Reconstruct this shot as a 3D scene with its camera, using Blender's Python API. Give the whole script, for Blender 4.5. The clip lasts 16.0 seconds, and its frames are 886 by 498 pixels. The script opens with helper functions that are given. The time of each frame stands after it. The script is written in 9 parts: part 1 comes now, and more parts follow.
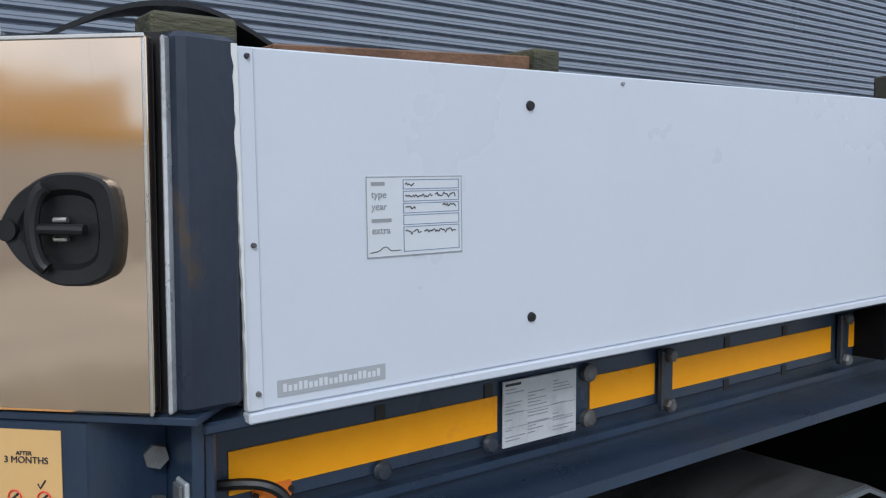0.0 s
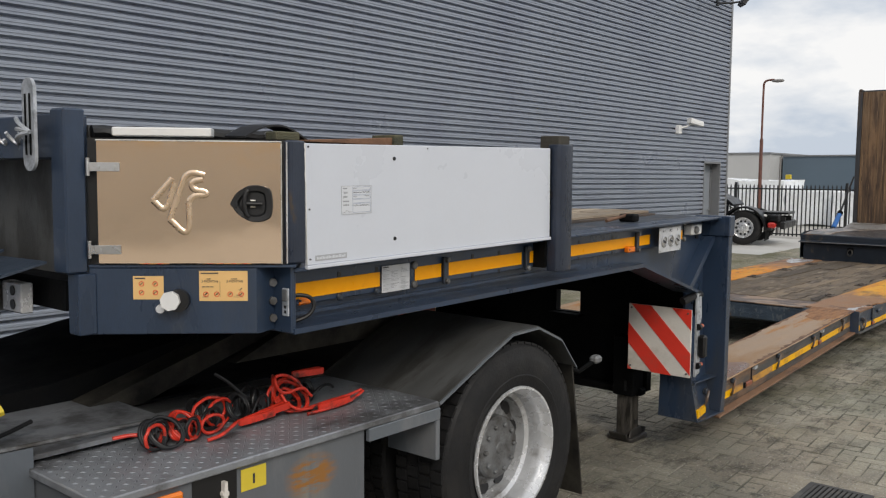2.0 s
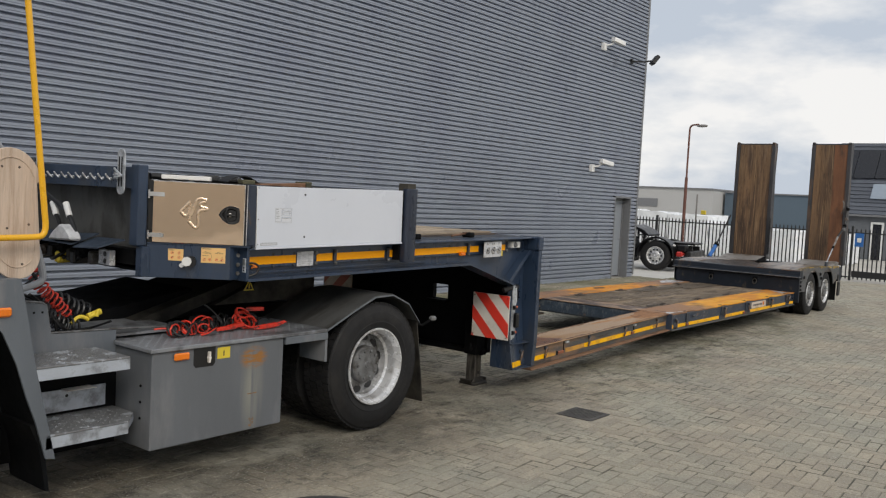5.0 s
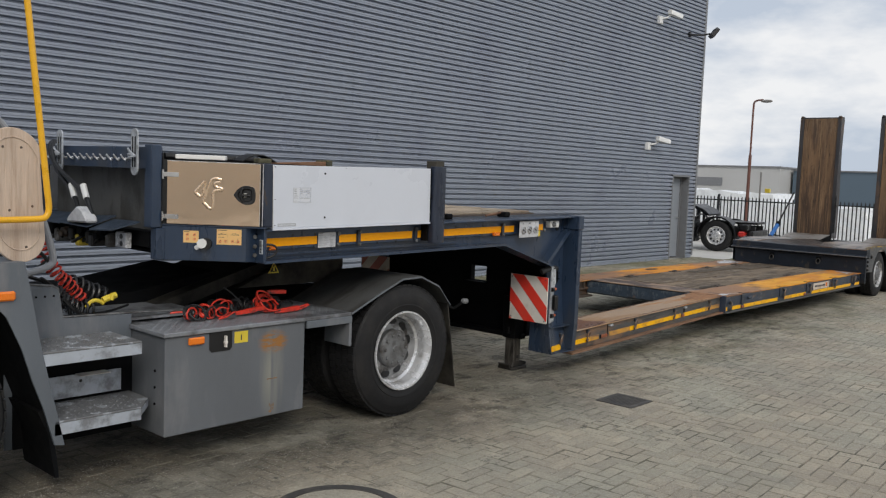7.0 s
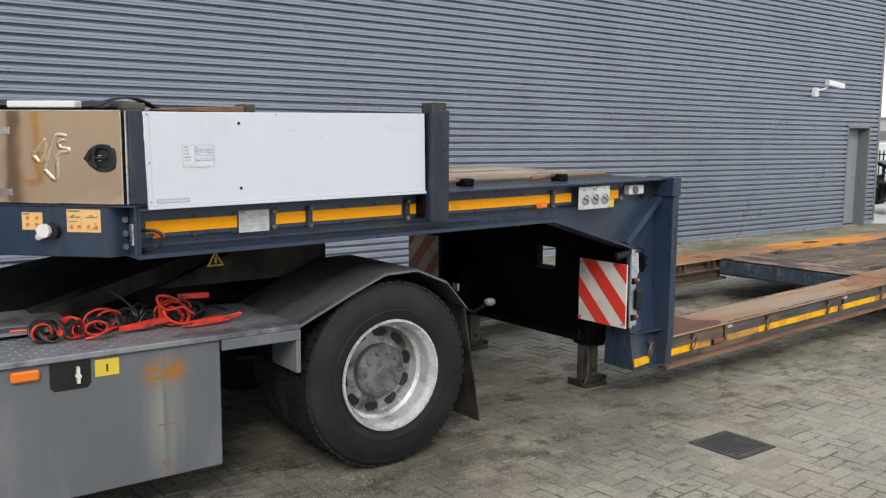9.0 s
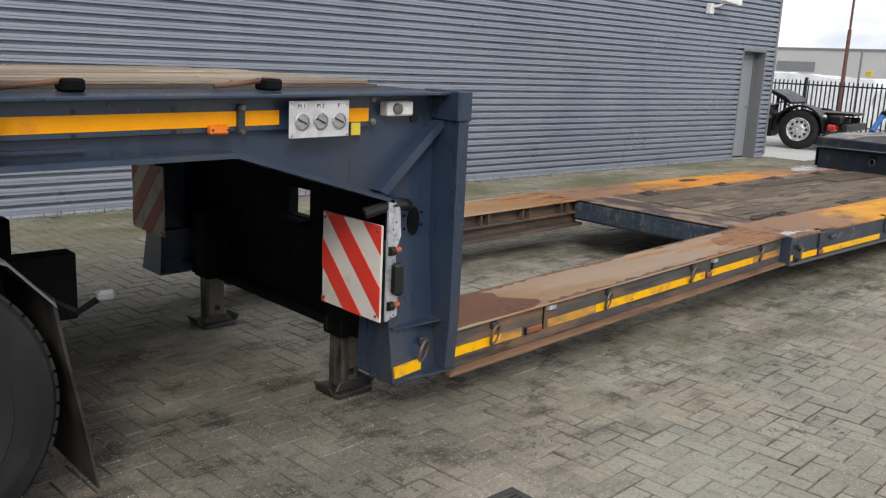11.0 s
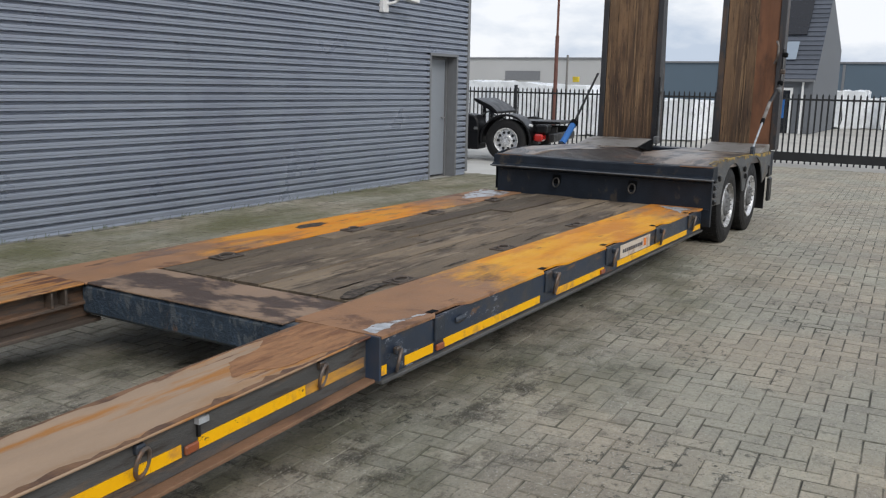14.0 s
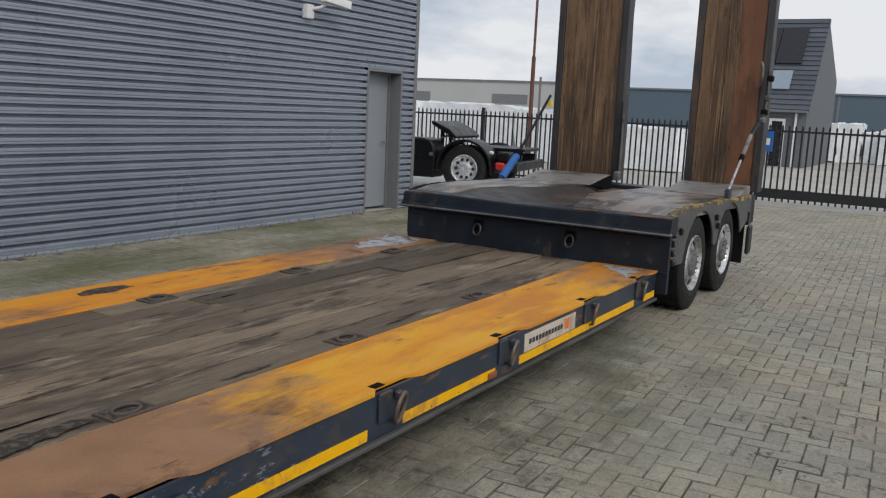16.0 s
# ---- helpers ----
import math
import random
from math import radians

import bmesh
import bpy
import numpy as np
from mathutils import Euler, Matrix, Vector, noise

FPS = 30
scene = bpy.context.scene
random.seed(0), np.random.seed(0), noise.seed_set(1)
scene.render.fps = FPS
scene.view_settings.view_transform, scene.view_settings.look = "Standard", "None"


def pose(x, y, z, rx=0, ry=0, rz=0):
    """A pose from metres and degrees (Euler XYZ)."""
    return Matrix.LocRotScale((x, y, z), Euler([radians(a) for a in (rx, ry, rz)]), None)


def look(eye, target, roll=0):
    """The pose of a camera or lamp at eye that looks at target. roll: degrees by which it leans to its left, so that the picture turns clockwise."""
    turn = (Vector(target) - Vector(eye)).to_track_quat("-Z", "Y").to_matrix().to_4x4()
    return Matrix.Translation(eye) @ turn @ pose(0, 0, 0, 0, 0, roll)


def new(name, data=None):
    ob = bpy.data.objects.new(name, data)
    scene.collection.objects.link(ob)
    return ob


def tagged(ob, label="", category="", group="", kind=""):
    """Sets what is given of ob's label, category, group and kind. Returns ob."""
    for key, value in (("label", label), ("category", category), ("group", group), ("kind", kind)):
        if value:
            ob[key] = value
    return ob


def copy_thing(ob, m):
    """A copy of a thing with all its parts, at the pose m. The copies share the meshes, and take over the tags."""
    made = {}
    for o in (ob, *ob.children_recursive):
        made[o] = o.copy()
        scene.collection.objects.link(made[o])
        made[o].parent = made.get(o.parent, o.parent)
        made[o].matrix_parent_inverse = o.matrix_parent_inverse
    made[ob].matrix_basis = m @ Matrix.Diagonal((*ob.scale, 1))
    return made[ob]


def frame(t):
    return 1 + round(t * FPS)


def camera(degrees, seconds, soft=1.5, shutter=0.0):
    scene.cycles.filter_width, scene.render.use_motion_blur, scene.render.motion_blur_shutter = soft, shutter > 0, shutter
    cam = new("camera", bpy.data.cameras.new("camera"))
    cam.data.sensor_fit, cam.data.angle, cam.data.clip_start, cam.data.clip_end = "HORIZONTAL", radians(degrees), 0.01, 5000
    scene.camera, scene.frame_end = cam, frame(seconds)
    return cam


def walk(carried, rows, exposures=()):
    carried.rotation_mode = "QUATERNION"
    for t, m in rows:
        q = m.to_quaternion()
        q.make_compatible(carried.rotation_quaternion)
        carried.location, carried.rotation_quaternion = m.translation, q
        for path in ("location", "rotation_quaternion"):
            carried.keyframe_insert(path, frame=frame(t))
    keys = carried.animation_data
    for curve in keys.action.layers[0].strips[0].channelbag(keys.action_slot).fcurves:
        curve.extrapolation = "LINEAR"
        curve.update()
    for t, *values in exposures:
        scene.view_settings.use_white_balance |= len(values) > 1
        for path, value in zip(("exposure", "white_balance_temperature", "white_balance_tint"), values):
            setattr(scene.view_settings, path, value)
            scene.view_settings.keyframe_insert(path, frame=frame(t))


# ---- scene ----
cam = camera(54.0, 16.0, soft=1.2)
PATH = [
    (0, (-0.391, -0.9, 1.697), (0.792, 0.706, 1.553), -0.0),
    (0.5, (-0.717, -1.184, 1.726), (0.632, 0.284, 1.568), -0.1),
    (1, (-1.08, -1.513, 1.729), (0.361, -0.132, 1.594), 0.5),
    (1.5, (-1.516, -1.809, 1.75), (-0.001, -0.513, 1.594), 0.6),
    (2, (-1.896, -2.195, 1.748), (-0.374, -0.909, 1.579), 0.5),
    (2.5, (-2.232, -2.61, 1.759), (-0.672, -1.369, 1.585), 0.9),
    (3, (-2.568, -3.085, 1.777), (-0.998, -1.856, 1.622), 1.4),
    (3.5, (-2.876, -3.567, 1.779), (-1.31, -2.33, 1.648), 1.7),
    (4, (-3.234, -3.99, 1.801), (-1.668, -2.753, 1.676), 3.0),
    (6.3, (-3.901, -4.662, 1.854), (-2.325, -3.434, 1.746), 2.8),
    (6.5, (-3.771, -4.674, 1.846), (-2.228, -3.406, 1.735), 2.7),
    (7, (-3.359, -4.498, 1.816), (-1.88, -3.162, 1.651), 2.3),
    (7.5, (-2.916, -4.296, 1.837), (-1.545, -2.851, 1.662), 2.5),
    (8, (-2.369, -4.129, 1.808), (-1.203, -2.513, 1.636), 0.5),
    (8.5, (-1.823, -3.914, 1.753), (-0.688, -2.277, 1.572), 0.2),
    (9, (-1.217, -3.717, 1.735), (-0.026, -2.13, 1.488), 0.4),
    (9.2, (-0.98, -3.627, 1.742), (0.229, -2.065, 1.432), 0.4),
    (11.3, (1.129, -2.664, 1.623), (2.483, -1.255, 1.198), 2.7),
    (11.5, (1.334, -2.618, 1.618), (2.699, -1.22, 1.193), 2.5),
    (12, (1.849, -2.461, 1.594), (3.238, -1.099, 1.129), 2.3),
    (12.5, (2.371, -2.325, 1.601), (3.838, -1.059, 1.105), 2.9),
    (12.7, (2.578, -2.303, 1.613), (4.052, -1.044, 1.116), 3.0),
    (13, (2.885, -2.25, 1.598), (4.38, -1.012, 1.114), 2.7),
    (13.5, (3.405, -2.147, 1.58), (5.001, -1.036, 1.107), 3.2),
    (14, (3.976, -2.095, 1.592), (5.654, -1.072, 1.22), 1.2),
    (14.5, (4.442, -2.04, 1.622), (6.188, -1.095, 1.386), 1.5),
    (15, (4.964, -1.994, 1.639), (6.76, -1.133, 1.457), 1.8),
    (15.5, (5.514, -1.939, 1.628), (7.286, -1.034, 1.426), 2.1),
    (16, (6.072, -1.804, 1.598), (7.764, -0.788, 1.275), 2.7),
]
walk(cam, [(t, look(eye, target, roll)) for t, eye, target, roll in PATH], exposures=[(0.0, -0.09, 5710, 8), (0.5, -0.15, 6490, 10), (1.0, -0.12, 6700, 10), (2.0, -0.09, 6710, 10), (3.0, -0.10, 6910, 10), (4.2, -0.11, 6860, 10), (6.5, -0.21, 6590, 10), (7.5, -0.09, 6460, 10), (8.0, 0.07, 6350, 10), (8.5, 0.25, 6430, 10), (9.0, 0.29, 6490, 10), (10.2, 0.25, 6510, 11), (11.5, 0.23, 6590, 12), (12.5, 0.23, 6450, 11), (13.5, 0.13, 6430, 11), (14.0, -0.05, 6340, 10), (14.5, -0.10, 6400, 10), (15.0, -0.25, 6560, 10), (15.5, -0.34, 6410, 10), (16.0, -0.32, 6420, 10)])

# ---- light ----
SUN_TURN, SUN_HEIGHT = radians(215), radians(37)
world = bpy.data.worlds.new("overcast_sky")
scene.world = world
world.use_nodes = True
wn, wl = world.node_tree.nodes, world.node_tree.links
wn.clear()
w_out = wn.new("ShaderNodeOutputWorld")
w_bg = wn.new("ShaderNodeBackground")
w_sky = wn.new("ShaderNodeTexSky")
w_sky.sky_type, w_sky.sun_disc = "NISHITA", False
w_sky.sun_elevation, w_sky.sun_rotation = SUN_HEIGHT, SUN_TURN
w_co = wn.new("ShaderNodeTexCoord")
w_map = wn.new("ShaderNodeMapping")
w_map.inputs["Scale"].default_value = (1.0, 1.0, 2.6)
w_noise = wn.new("ShaderNodeTexNoise")
w_noise.inputs["Scale"].default_value = 2.6
w_noise.inputs["Detail"].default_value = 7
w_noise.inputs["Roughness"].default_value = 0.55
w_ramp = wn.new("ShaderNodeValToRGB")
w_ramp.color_ramp.elements[0].position, w_ramp.color_ramp.elements[1].position = 0.425, 0.545
w_dim = wn.new("ShaderNodeMix")
w_dim.data_type = "RGBA"
w_dim.inputs[6].default_value, w_dim.inputs[7].default_value = (0.73, 0.83, 0.98, 1), (1.25, 1.265, 1.29, 1)
w_mul = wn.new("ShaderNodeVectorMath")
w_mul.operation = "SCALE"
w_mul.inputs[3].default_value = 0.045
w_mix = wn.new("ShaderNodeMix")
w_mix.data_type = "RGBA"
w_mix.inputs[0].default_value = 0.9
wl.new(w_co.outputs["Generated"], w_map.inputs["Vector"])
wl.new(w_map.outputs["Vector"], w_noise.inputs["Vector"])
wl.new(w_noise.outputs["Fac"], w_ramp.inputs["Fac"])
wl.new(w_ramp.outputs["Color"], w_dim.inputs[0])
wl.new(w_sky.outputs["Color"], w_mul.inputs[0])
wl.new(w_mul.outputs["Vector"], w_mix.inputs[6])
wl.new(w_dim.outputs[2], w_mix.inputs[7])
wl.new(w_mix.outputs[2], w_bg.inputs["Color"])
w_bg.inputs["Strength"].default_value = 0.86
wl.new(w_bg.outputs["Background"], w_out.inputs["Surface"])

sun = new("sun", bpy.data.lights.new("sun", "SUN"))
sun.data.energy, sun.data.angle, sun.data.color = 1.5, radians(22), (1.0, 0.95, 0.87)
sun.matrix_basis = look((0, 0, 20), (20 * math.cos(SUN_HEIGHT) * math.sin(SUN_TURN + math.pi), 20 * math.cos(SUN_HEIGHT) * math.cos(SUN_TURN + math.pi), 20 - 20 * math.sin(SUN_HEIGHT)))


# ---- materials ----
def node(nt, kind, **inputs):
    n = nt.nodes.new(kind)
    for k, v in inputs.items():
        n.inputs[k.replace("_", " ")].default_value = v
    return n


def rgba(c):
    return (c[0], c[1], c[2], 1)


def mixed(nt, fac, a, b, blend="MIX"):
    """A colour mix; fac, a and b are sockets or values."""
    m = nt.nodes.new("ShaderNodeMix")
    m.data_type, m.blend_type = "RGBA", blend
    for slot, v in ((0, fac), (6, a), (7, b)):
        if isinstance(v, bpy.types.NodeSocket):
            nt.links.new(v, m.inputs[slot])
        else:
            m.inputs[slot].default_value = v if slot == 0 else rgba(v)
    return m.outputs[2]


def noise_of(nt, scale, detail=4, rough=0.55, stretch=(1, 1, 1), low=0.0, high=1.0, where="Position"):
    """A noise in world metres, its range from low..high spread to 0..1."""
    g = nt.nodes.new("ShaderNodeNewGeometry")
    mp = node(nt, "ShaderNodeMapping", Scale=stretch)
    n = node(nt, "ShaderNodeTexNoise", Scale=scale, Detail=detail, Roughness=rough)
    r = nt.nodes.new("ShaderNodeMapRange")
    r.inputs[1].default_value, r.inputs[2].default_value = low, high
    nt.links.new(g.outputs[where], mp.inputs["Vector"])
    nt.links.new(mp.outputs["Vector"], n.inputs["Vector"])
    nt.links.new(n.outputs["Fac"], r.inputs[0])
    return r.outputs[0]


def surface(name, color, rough=0.5, metal=0.0, var=0.25, scale=7.0, stretch=(1, 1, 1), bump=0.15, fine=90.0,
            dirt=None, amount=0.5, dirt_scale=2.5, coat=0.0, piece=0.0, edge=0.0, dirt_stretch=None, gloss=0.5):
    """A painted, bare or worn surface: grain at two scales, patches of a second colour (dirt), relief, and a shift from piece to piece."""
    m = bpy.data.materials.new(name)
    m.use_nodes = True
    nt = m.node_tree
    b = nt.nodes["Principled BSDF"]
    dark = tuple(c * (1 - var) for c in color)
    light = tuple(min(1, c * (1 + var)) for c in color)
    n1 = noise_of(nt, scale, 5, 0.6, stretch, 0.3, 0.7)
    n2 = noise_of(nt, fine, 3, 0.6, stretch, 0.3, 0.7)
    col = mixed(nt, n1, dark, light)
    col = mixed(nt, 0.22, col, mixed(nt, n2, dark, light))
    if piece:
        info = nt.nodes.new("ShaderNodeObjectInfo")
        geo = nt.nodes.new("ShaderNodeNewGeometry")
        add = node(nt, "ShaderNodeMath")
        add.operation = "ADD"
        fr = node(nt, "ShaderNodeMath")
        fr.operation = "FRACT"
        nt.links.new(info.outputs["Random"], add.inputs[0])
        nt.links.new(geo.outputs["Random Per Island"], add.inputs[1])
        nt.links.new(add.outputs[0], fr.inputs[0])
        col = mixed(nt, fr.outputs[0], mixed(nt, 1.0, col, (1 - piece,) * 3, "MULTIPLY"), mixed(nt, 1.0, col, (1 + piece, 1 + piece * 0.95, 1 + piece * 0.85), "MULTIPLY"))
    rr = nt.nodes.new("ShaderNodeMapRange")
    rr.inputs[3].default_value, rr.inputs[4].default_value = max(0.02, rough - 0.1), min(1, rough + 0.12)
    nt.links.new(n1, rr.inputs[0])
    nt.links.new(rr.outputs[0], b.inputs["Roughness"])
    if dirt:
        low, high = 0.62 - amount * 0.35, 0.72 - amount * 0.2
        mask = noise_of(nt, dirt_scale, 8, 0.65, dirt_stretch or stretch, low + (high - low) * edge * 0.5, high - (high - low) * edge * 0.5)
        col = mixed(nt, mask, col, dirt)
    nt.links.new(col, b.inputs["Base Color"])
    b.inputs["Metallic"].default_value = metal
    b.inputs["Specular IOR Level"].default_value = gloss
    b.inputs["Coat Weight"].default_value = coat
    if bump:
        bp = node(nt, "ShaderNodeBump", Strength=bump, Distance=0.004)
        nt.links.new(n2, bp.inputs["Height"])
        nt.links.new(bp.outputs["Normal"], b.inputs["Normal"])
    return m


NAVY = surface("navy_paint", (0.025, 0.043, 0.079), 0.32, var=0.25, scale=3, stretch=(1.5, 1.5, 0.5), dirt=(0.042, 0.051, 0.068), amount=0.34, bump=0.06, coat=0.2)
NAVY_WORN = surface("worn_navy_paint", (0.030, 0.038, 0.052), 0.45, var=0.35, scale=8, dirt=(0.085, 0.060, 0.042), amount=0.26, dirt_scale=6, bump=0.25, edge=0.5)
# near-black: shade under the gooseneck and chassis is put into this colour
DARK = surface("shade_black_paint", (0.0035, 0.004, 0.005), 0.7, var=0.3, scale=6, dirt=(0.007, 0.007, 0.007), amount=0.4, gloss=0.12)
BLACK = surface("black_plastic", (0.010, 0.010, 0.011), 0.4, var=0.2, bump=0.05)
RUBBER = surface("tyre_rubber", (0.013, 0.013, 0.014), 0.65, var=0.2, scale=12, dirt=(0.022, 0.021, 0.0205), amount=0.35, dirt_scale=4, bump=0.25, gloss=0.3)
CORNER = surface("charcoal_corner_paint", (0.022, 0.030, 0.050), 0.33, var=0.3, stretch=(1, 1, 0.4), dirt=(0.060, 0.045, 0.034), amount=0.20, dirt_scale=9, bump=0.12, edge=0.6)
GREY = surface("grey_tractor_paint", (0.122, 0.138, 0.158), 0.40, var=0.10, scale=3, dirt=(0.185, 0.19, 0.20), amount=0.28, dirt_scale=2, stretch=(1.6, 1.6, 0.5), bump=0.05)
GREY_DIRTY = surface("dirty_grey_paint", (0.078, 0.079, 0.078), 0.55, var=0.25, scale=4, dirt=(0.046, 0.045, 0.042), amount=0.5, dirt_scale=3, stretch=(0.6, 2.2, 1), edge=0.4)
OLIVE = surface("olive_dust_plate", (0.062, 0.057, 0.047), 0.7, var=0.3, scale=3, dirt=(0.012, 0.0115, 0.011), amount=0.55, gloss=0.25)
GALV = surface("galvanised_steel", (0.52, 0.545, 0.58), 0.40, 0.35, var=0.25, scale=14, dirt=(0.30, 0.315, 0.335), amount=0.45, dirt_scale=18, edge=0.3)
CHEQUER = surface("chequer_plate_steel", (0.30, 0.315, 0.340), 0.40, 0.35, var=0.25, scale=6, dirt=(0.12, 0.122, 0.128), amount=0.45, dirt_scale=3, edge=0.3)
STEEL = surface("bright_steel", (0.55, 0.55, 0.55), 0.3, 0.9, var=0.15)
RIM = surface("silver_rim_paint", (0.68, 0.69, 0.71), 0.26, 0.45, var=0.15, scale=9, dirt=(0.27, 0.26, 0.245), amount=0.35, dirt_scale=4)
RIM_DIRTY = surface("dirty_hub_steel", (0.18, 0.185, 0.19), 0.55, 0.3, var=0.25, scale=12, dirt=(0.07, 0.065, 0.06), amount=0.5, dirt_scale=9)
RIM_DISC = surface("dirty_rim_disc", (0.36, 0.365, 0.37), 0.5, 0.3, var=0.25, scale=12, dirt=(0.085, 0.08, 0.075), amount=0.5, dirt_scale=9)
WHITE_PANEL = surface("white_laminate_panel", (0.64, 0.67, 0.735), 0.32, var=0.03, scale=2.5, bump=0.02, dirt=(0.61, 0.64, 0.70), amount=0.2, dirt_scale=1.0)
WHITE = surface("white_plastic", (0.75, 0.75, 0.74), 0.4, var=0.05)
PAPER = surface("paper_label", (0.66, 0.68, 0.72), 0.5, var=0.03, bump=0.0)
PLATE_PAPER = surface("worn_silver_plate", (0.58, 0.59, 0.61), 0.42, var=0.06, scale=20, dirt=(0.42, 0.43, 0.45), amount=0.35, dirt_scale=12)
INK = surface("dark_ink", (0.035, 0.035, 0.045), 0.6, var=0.1, bump=0.0)
MOSSY = surface("mossy_offcut", (0.105, 0.098, 0.058), 0.8, var=0.35, scale=12, stretch=(0.5, 2, 2), dirt=(0.05, 0.052, 0.035), amount=0.45, dirt_scale=9, bump=0.5)
INK_BLUE = surface("blue_print", (0.16, 0.22, 0.36), 0.6, var=0.08, bump=0.0)
SLOGAN_GREY = surface("grey_print_strip", (0.40, 0.415, 0.44), 0.5, var=0.05, bump=0.0)
INK_GREY = surface("grey_print", (0.30, 0.31, 0.33), 0.6, var=0.08, bump=0.0)
YELLOW = surface("amber_reflective_tape", (1.0, 0.50, 0.004), 0.35, var=0.06, scale=25, dirt=(0.62, 0.30, 0.05), amount=0.26, dirt_scale=8, bump=0.04, gloss=0.2)
NECK_TAPE = surface("orange_reflective_tape", (1.0, 0.395, 0.004), 0.35, var=0.04, scale=25, dirt=(0.82, 0.31, 0.02), amount=0.12, dirt_scale=6, bump=0.04, gloss=0.2)
YELLOW_RAIL = surface("yellow_enamel", (0.80, 0.42, 0.012), 0.3, var=0.08, coat=0.3)
STICKER_YELLOW = surface("yellow_sticker", (0.72, 0.55, 0.05), 0.4, var=0.05, bump=0.0)
STICKER_ORANGE = surface("pale_orange_sticker", (0.80, 0.50, 0.20), 0.4, var=0.05, bump=0.0)
AMBER = surface("amber_lens", (0.85, 0.20, 0.01), 0.2, var=0.08, coat=0.5)
RED_LENS = surface("red_lens", (0.45, 0.02, 0.015), 0.2, var=0.1, coat=0.5)
RED = surface("red_reflective_sheet", (0.82, 0.055, 0.035), 0.4, var=0.06, dirt=(0.62, 0.10, 0.07), amount=0.2)
WARN_WHITE = surface("white_reflective_sheet", (0.80, 0.76, 0.71), 0.4, var=0.05, dirt=(0.60, 0.55, 0.49), amount=0.28)
WARN_TAN = surface("grimy_tan_sheet", (0.46, 0.37, 0.27), 0.5, var=0.15, scale=5, dirt=(0.24, 0.18, 0.12), amount=0.4)
STRIPE_BROWN = surface("grimy_red_sheet", (0.34, 0.075, 0.035), 0.5, var=0.15, scale=5, dirt=(0.16, 0.055, 0.03), amount=0.4)
HOSE_RED = surface("grimy_red_hose", (0.58, 0.045, 0.025), 0.42, var=0.25, scale=30, dirt=(0.05, 0.02, 0.02), amount=0.34, dirt_scale=14)
CABLE_RED = surface("red_cable_rubber", (0.66, 0.040, 0.020), 0.38, var=0.2, scale=25, dirt=(0.10, 0.02, 0.015), amount=0.34, dirt_scale=16)
RUST = surface("rusty_steel", (0.20, 0.105, 0.060), 0.75, var=0.3, scale=6, dirt=(0.10, 0.05, 0.03), amount=0.42, dirt_scale=3.5, bump=0.4)
RUST_DARK = surface("dark_rusty_steel", (0.085, 0.066, 0.054), 0.6, var=0.35, scale=6, stretch=(0.5, 1, 3), dirt=(0.17, 0.10, 0.062), amount=0.42, dirt_scale=4, bump=0.4, edge=0.4)
RING = surface("worn_ring_steel", (0.15, 0.125, 0.110), 0.5, 0.4, var=0.3, scale=20, dirt=(0.20, 0.10, 0.05), amount=0.35, dirt_scale=15)
TIMBER = surface("weathered_deck_timber", (0.178, 0.136, 0.094), 0.72, var=0.3, scale=6, stretch=(0.4, 4, 4), bump=1.0, fine=30, dirt=(0.098, 0.072, 0.050), amount=0.38, dirt_scale=2.6, piece=0.50, edge=0.6, dirt_stretch=(0.45, 2.4, 1))


def overlay(m, mask_args, colour, along=None):
    """Lay a second stain over a material; along = (axis, from, to) lets it thicken along the trailer."""
    nt = m.node_tree
    b = nt.nodes["Principled BSDF"]
    col = b.inputs["Base Color"].links[0].from_socket
    scale, detail, rough, stretch, low, high = mask_args
    if along:
        raw = noise_of(nt, scale, detail, rough, stretch, 0.0, 1.0)
        geo = nt.nodes.new("ShaderNodeNewGeometry")
        sep = nt.nodes.new("ShaderNodeSeparateXYZ")
        nt.links.new(geo.outputs["Position"], sep.inputs[0])
        r = nt.nodes.new("ShaderNodeMapRange")
        r.inputs[1].default_value, r.inputs[2].default_value = along[1], along[2]
        r.inputs[3].default_value, r.inputs[4].default_value = -0.25, 0.08
        nt.links.new(sep.outputs[along[0]], r.inputs[0])
        add = node(nt, "ShaderNodeMath")
        add.operation = "ADD"
        nt.links.new(raw, add.inputs[0])
        nt.links.new(r.outputs[0], add.inputs[1])
        cut = nt.nodes.new("ShaderNodeMapRange")
        cut.inputs[1].default_value, cut.inputs[2].default_value = low, high
        nt.links.new(add.outputs[0], cut.inputs[0])
        mask = cut.outputs[0]
    else:
        mask = noise_of(nt, scale, detail, rough, stretch, low, high)
    nt.links.new(mixed(nt, mask, col, colour), b.inputs["Base Color"])
    return m


overlay(TIMBER, (8.0, 9, 0.72, (0.30, 6, 1), 0.615, 0.640), (0.026, 0.022, 0.019))
overlay(TIMBER, (22.0, 6, 0.7, (0.16, 5, 1), 0.63, 0.67), (0.030, 0.025, 0.021))
overlay(TIMBER, (2.4, 9, 0.76, (0.5, 2.6, 1), 0.55, 0.65), (0.34, 0.275, 0.200))
overlay(TIMBER, (1.3, 8, 0.66, (0.6, 1.6, 1), 0.56, 0.66), (0.085, 0.062, 0.045))
TIMBER_PALE = surface("pale_dry_timber", (0.36, 0.295, 0.225), 0.8, var=0.3, scale=5, stretch=(0.35, 5, 5), bump=0.6, fine=40, dirt=(0.20, 0.145, 0.10), amount=0.45, dirt_scale=2.5, piece=0.40)
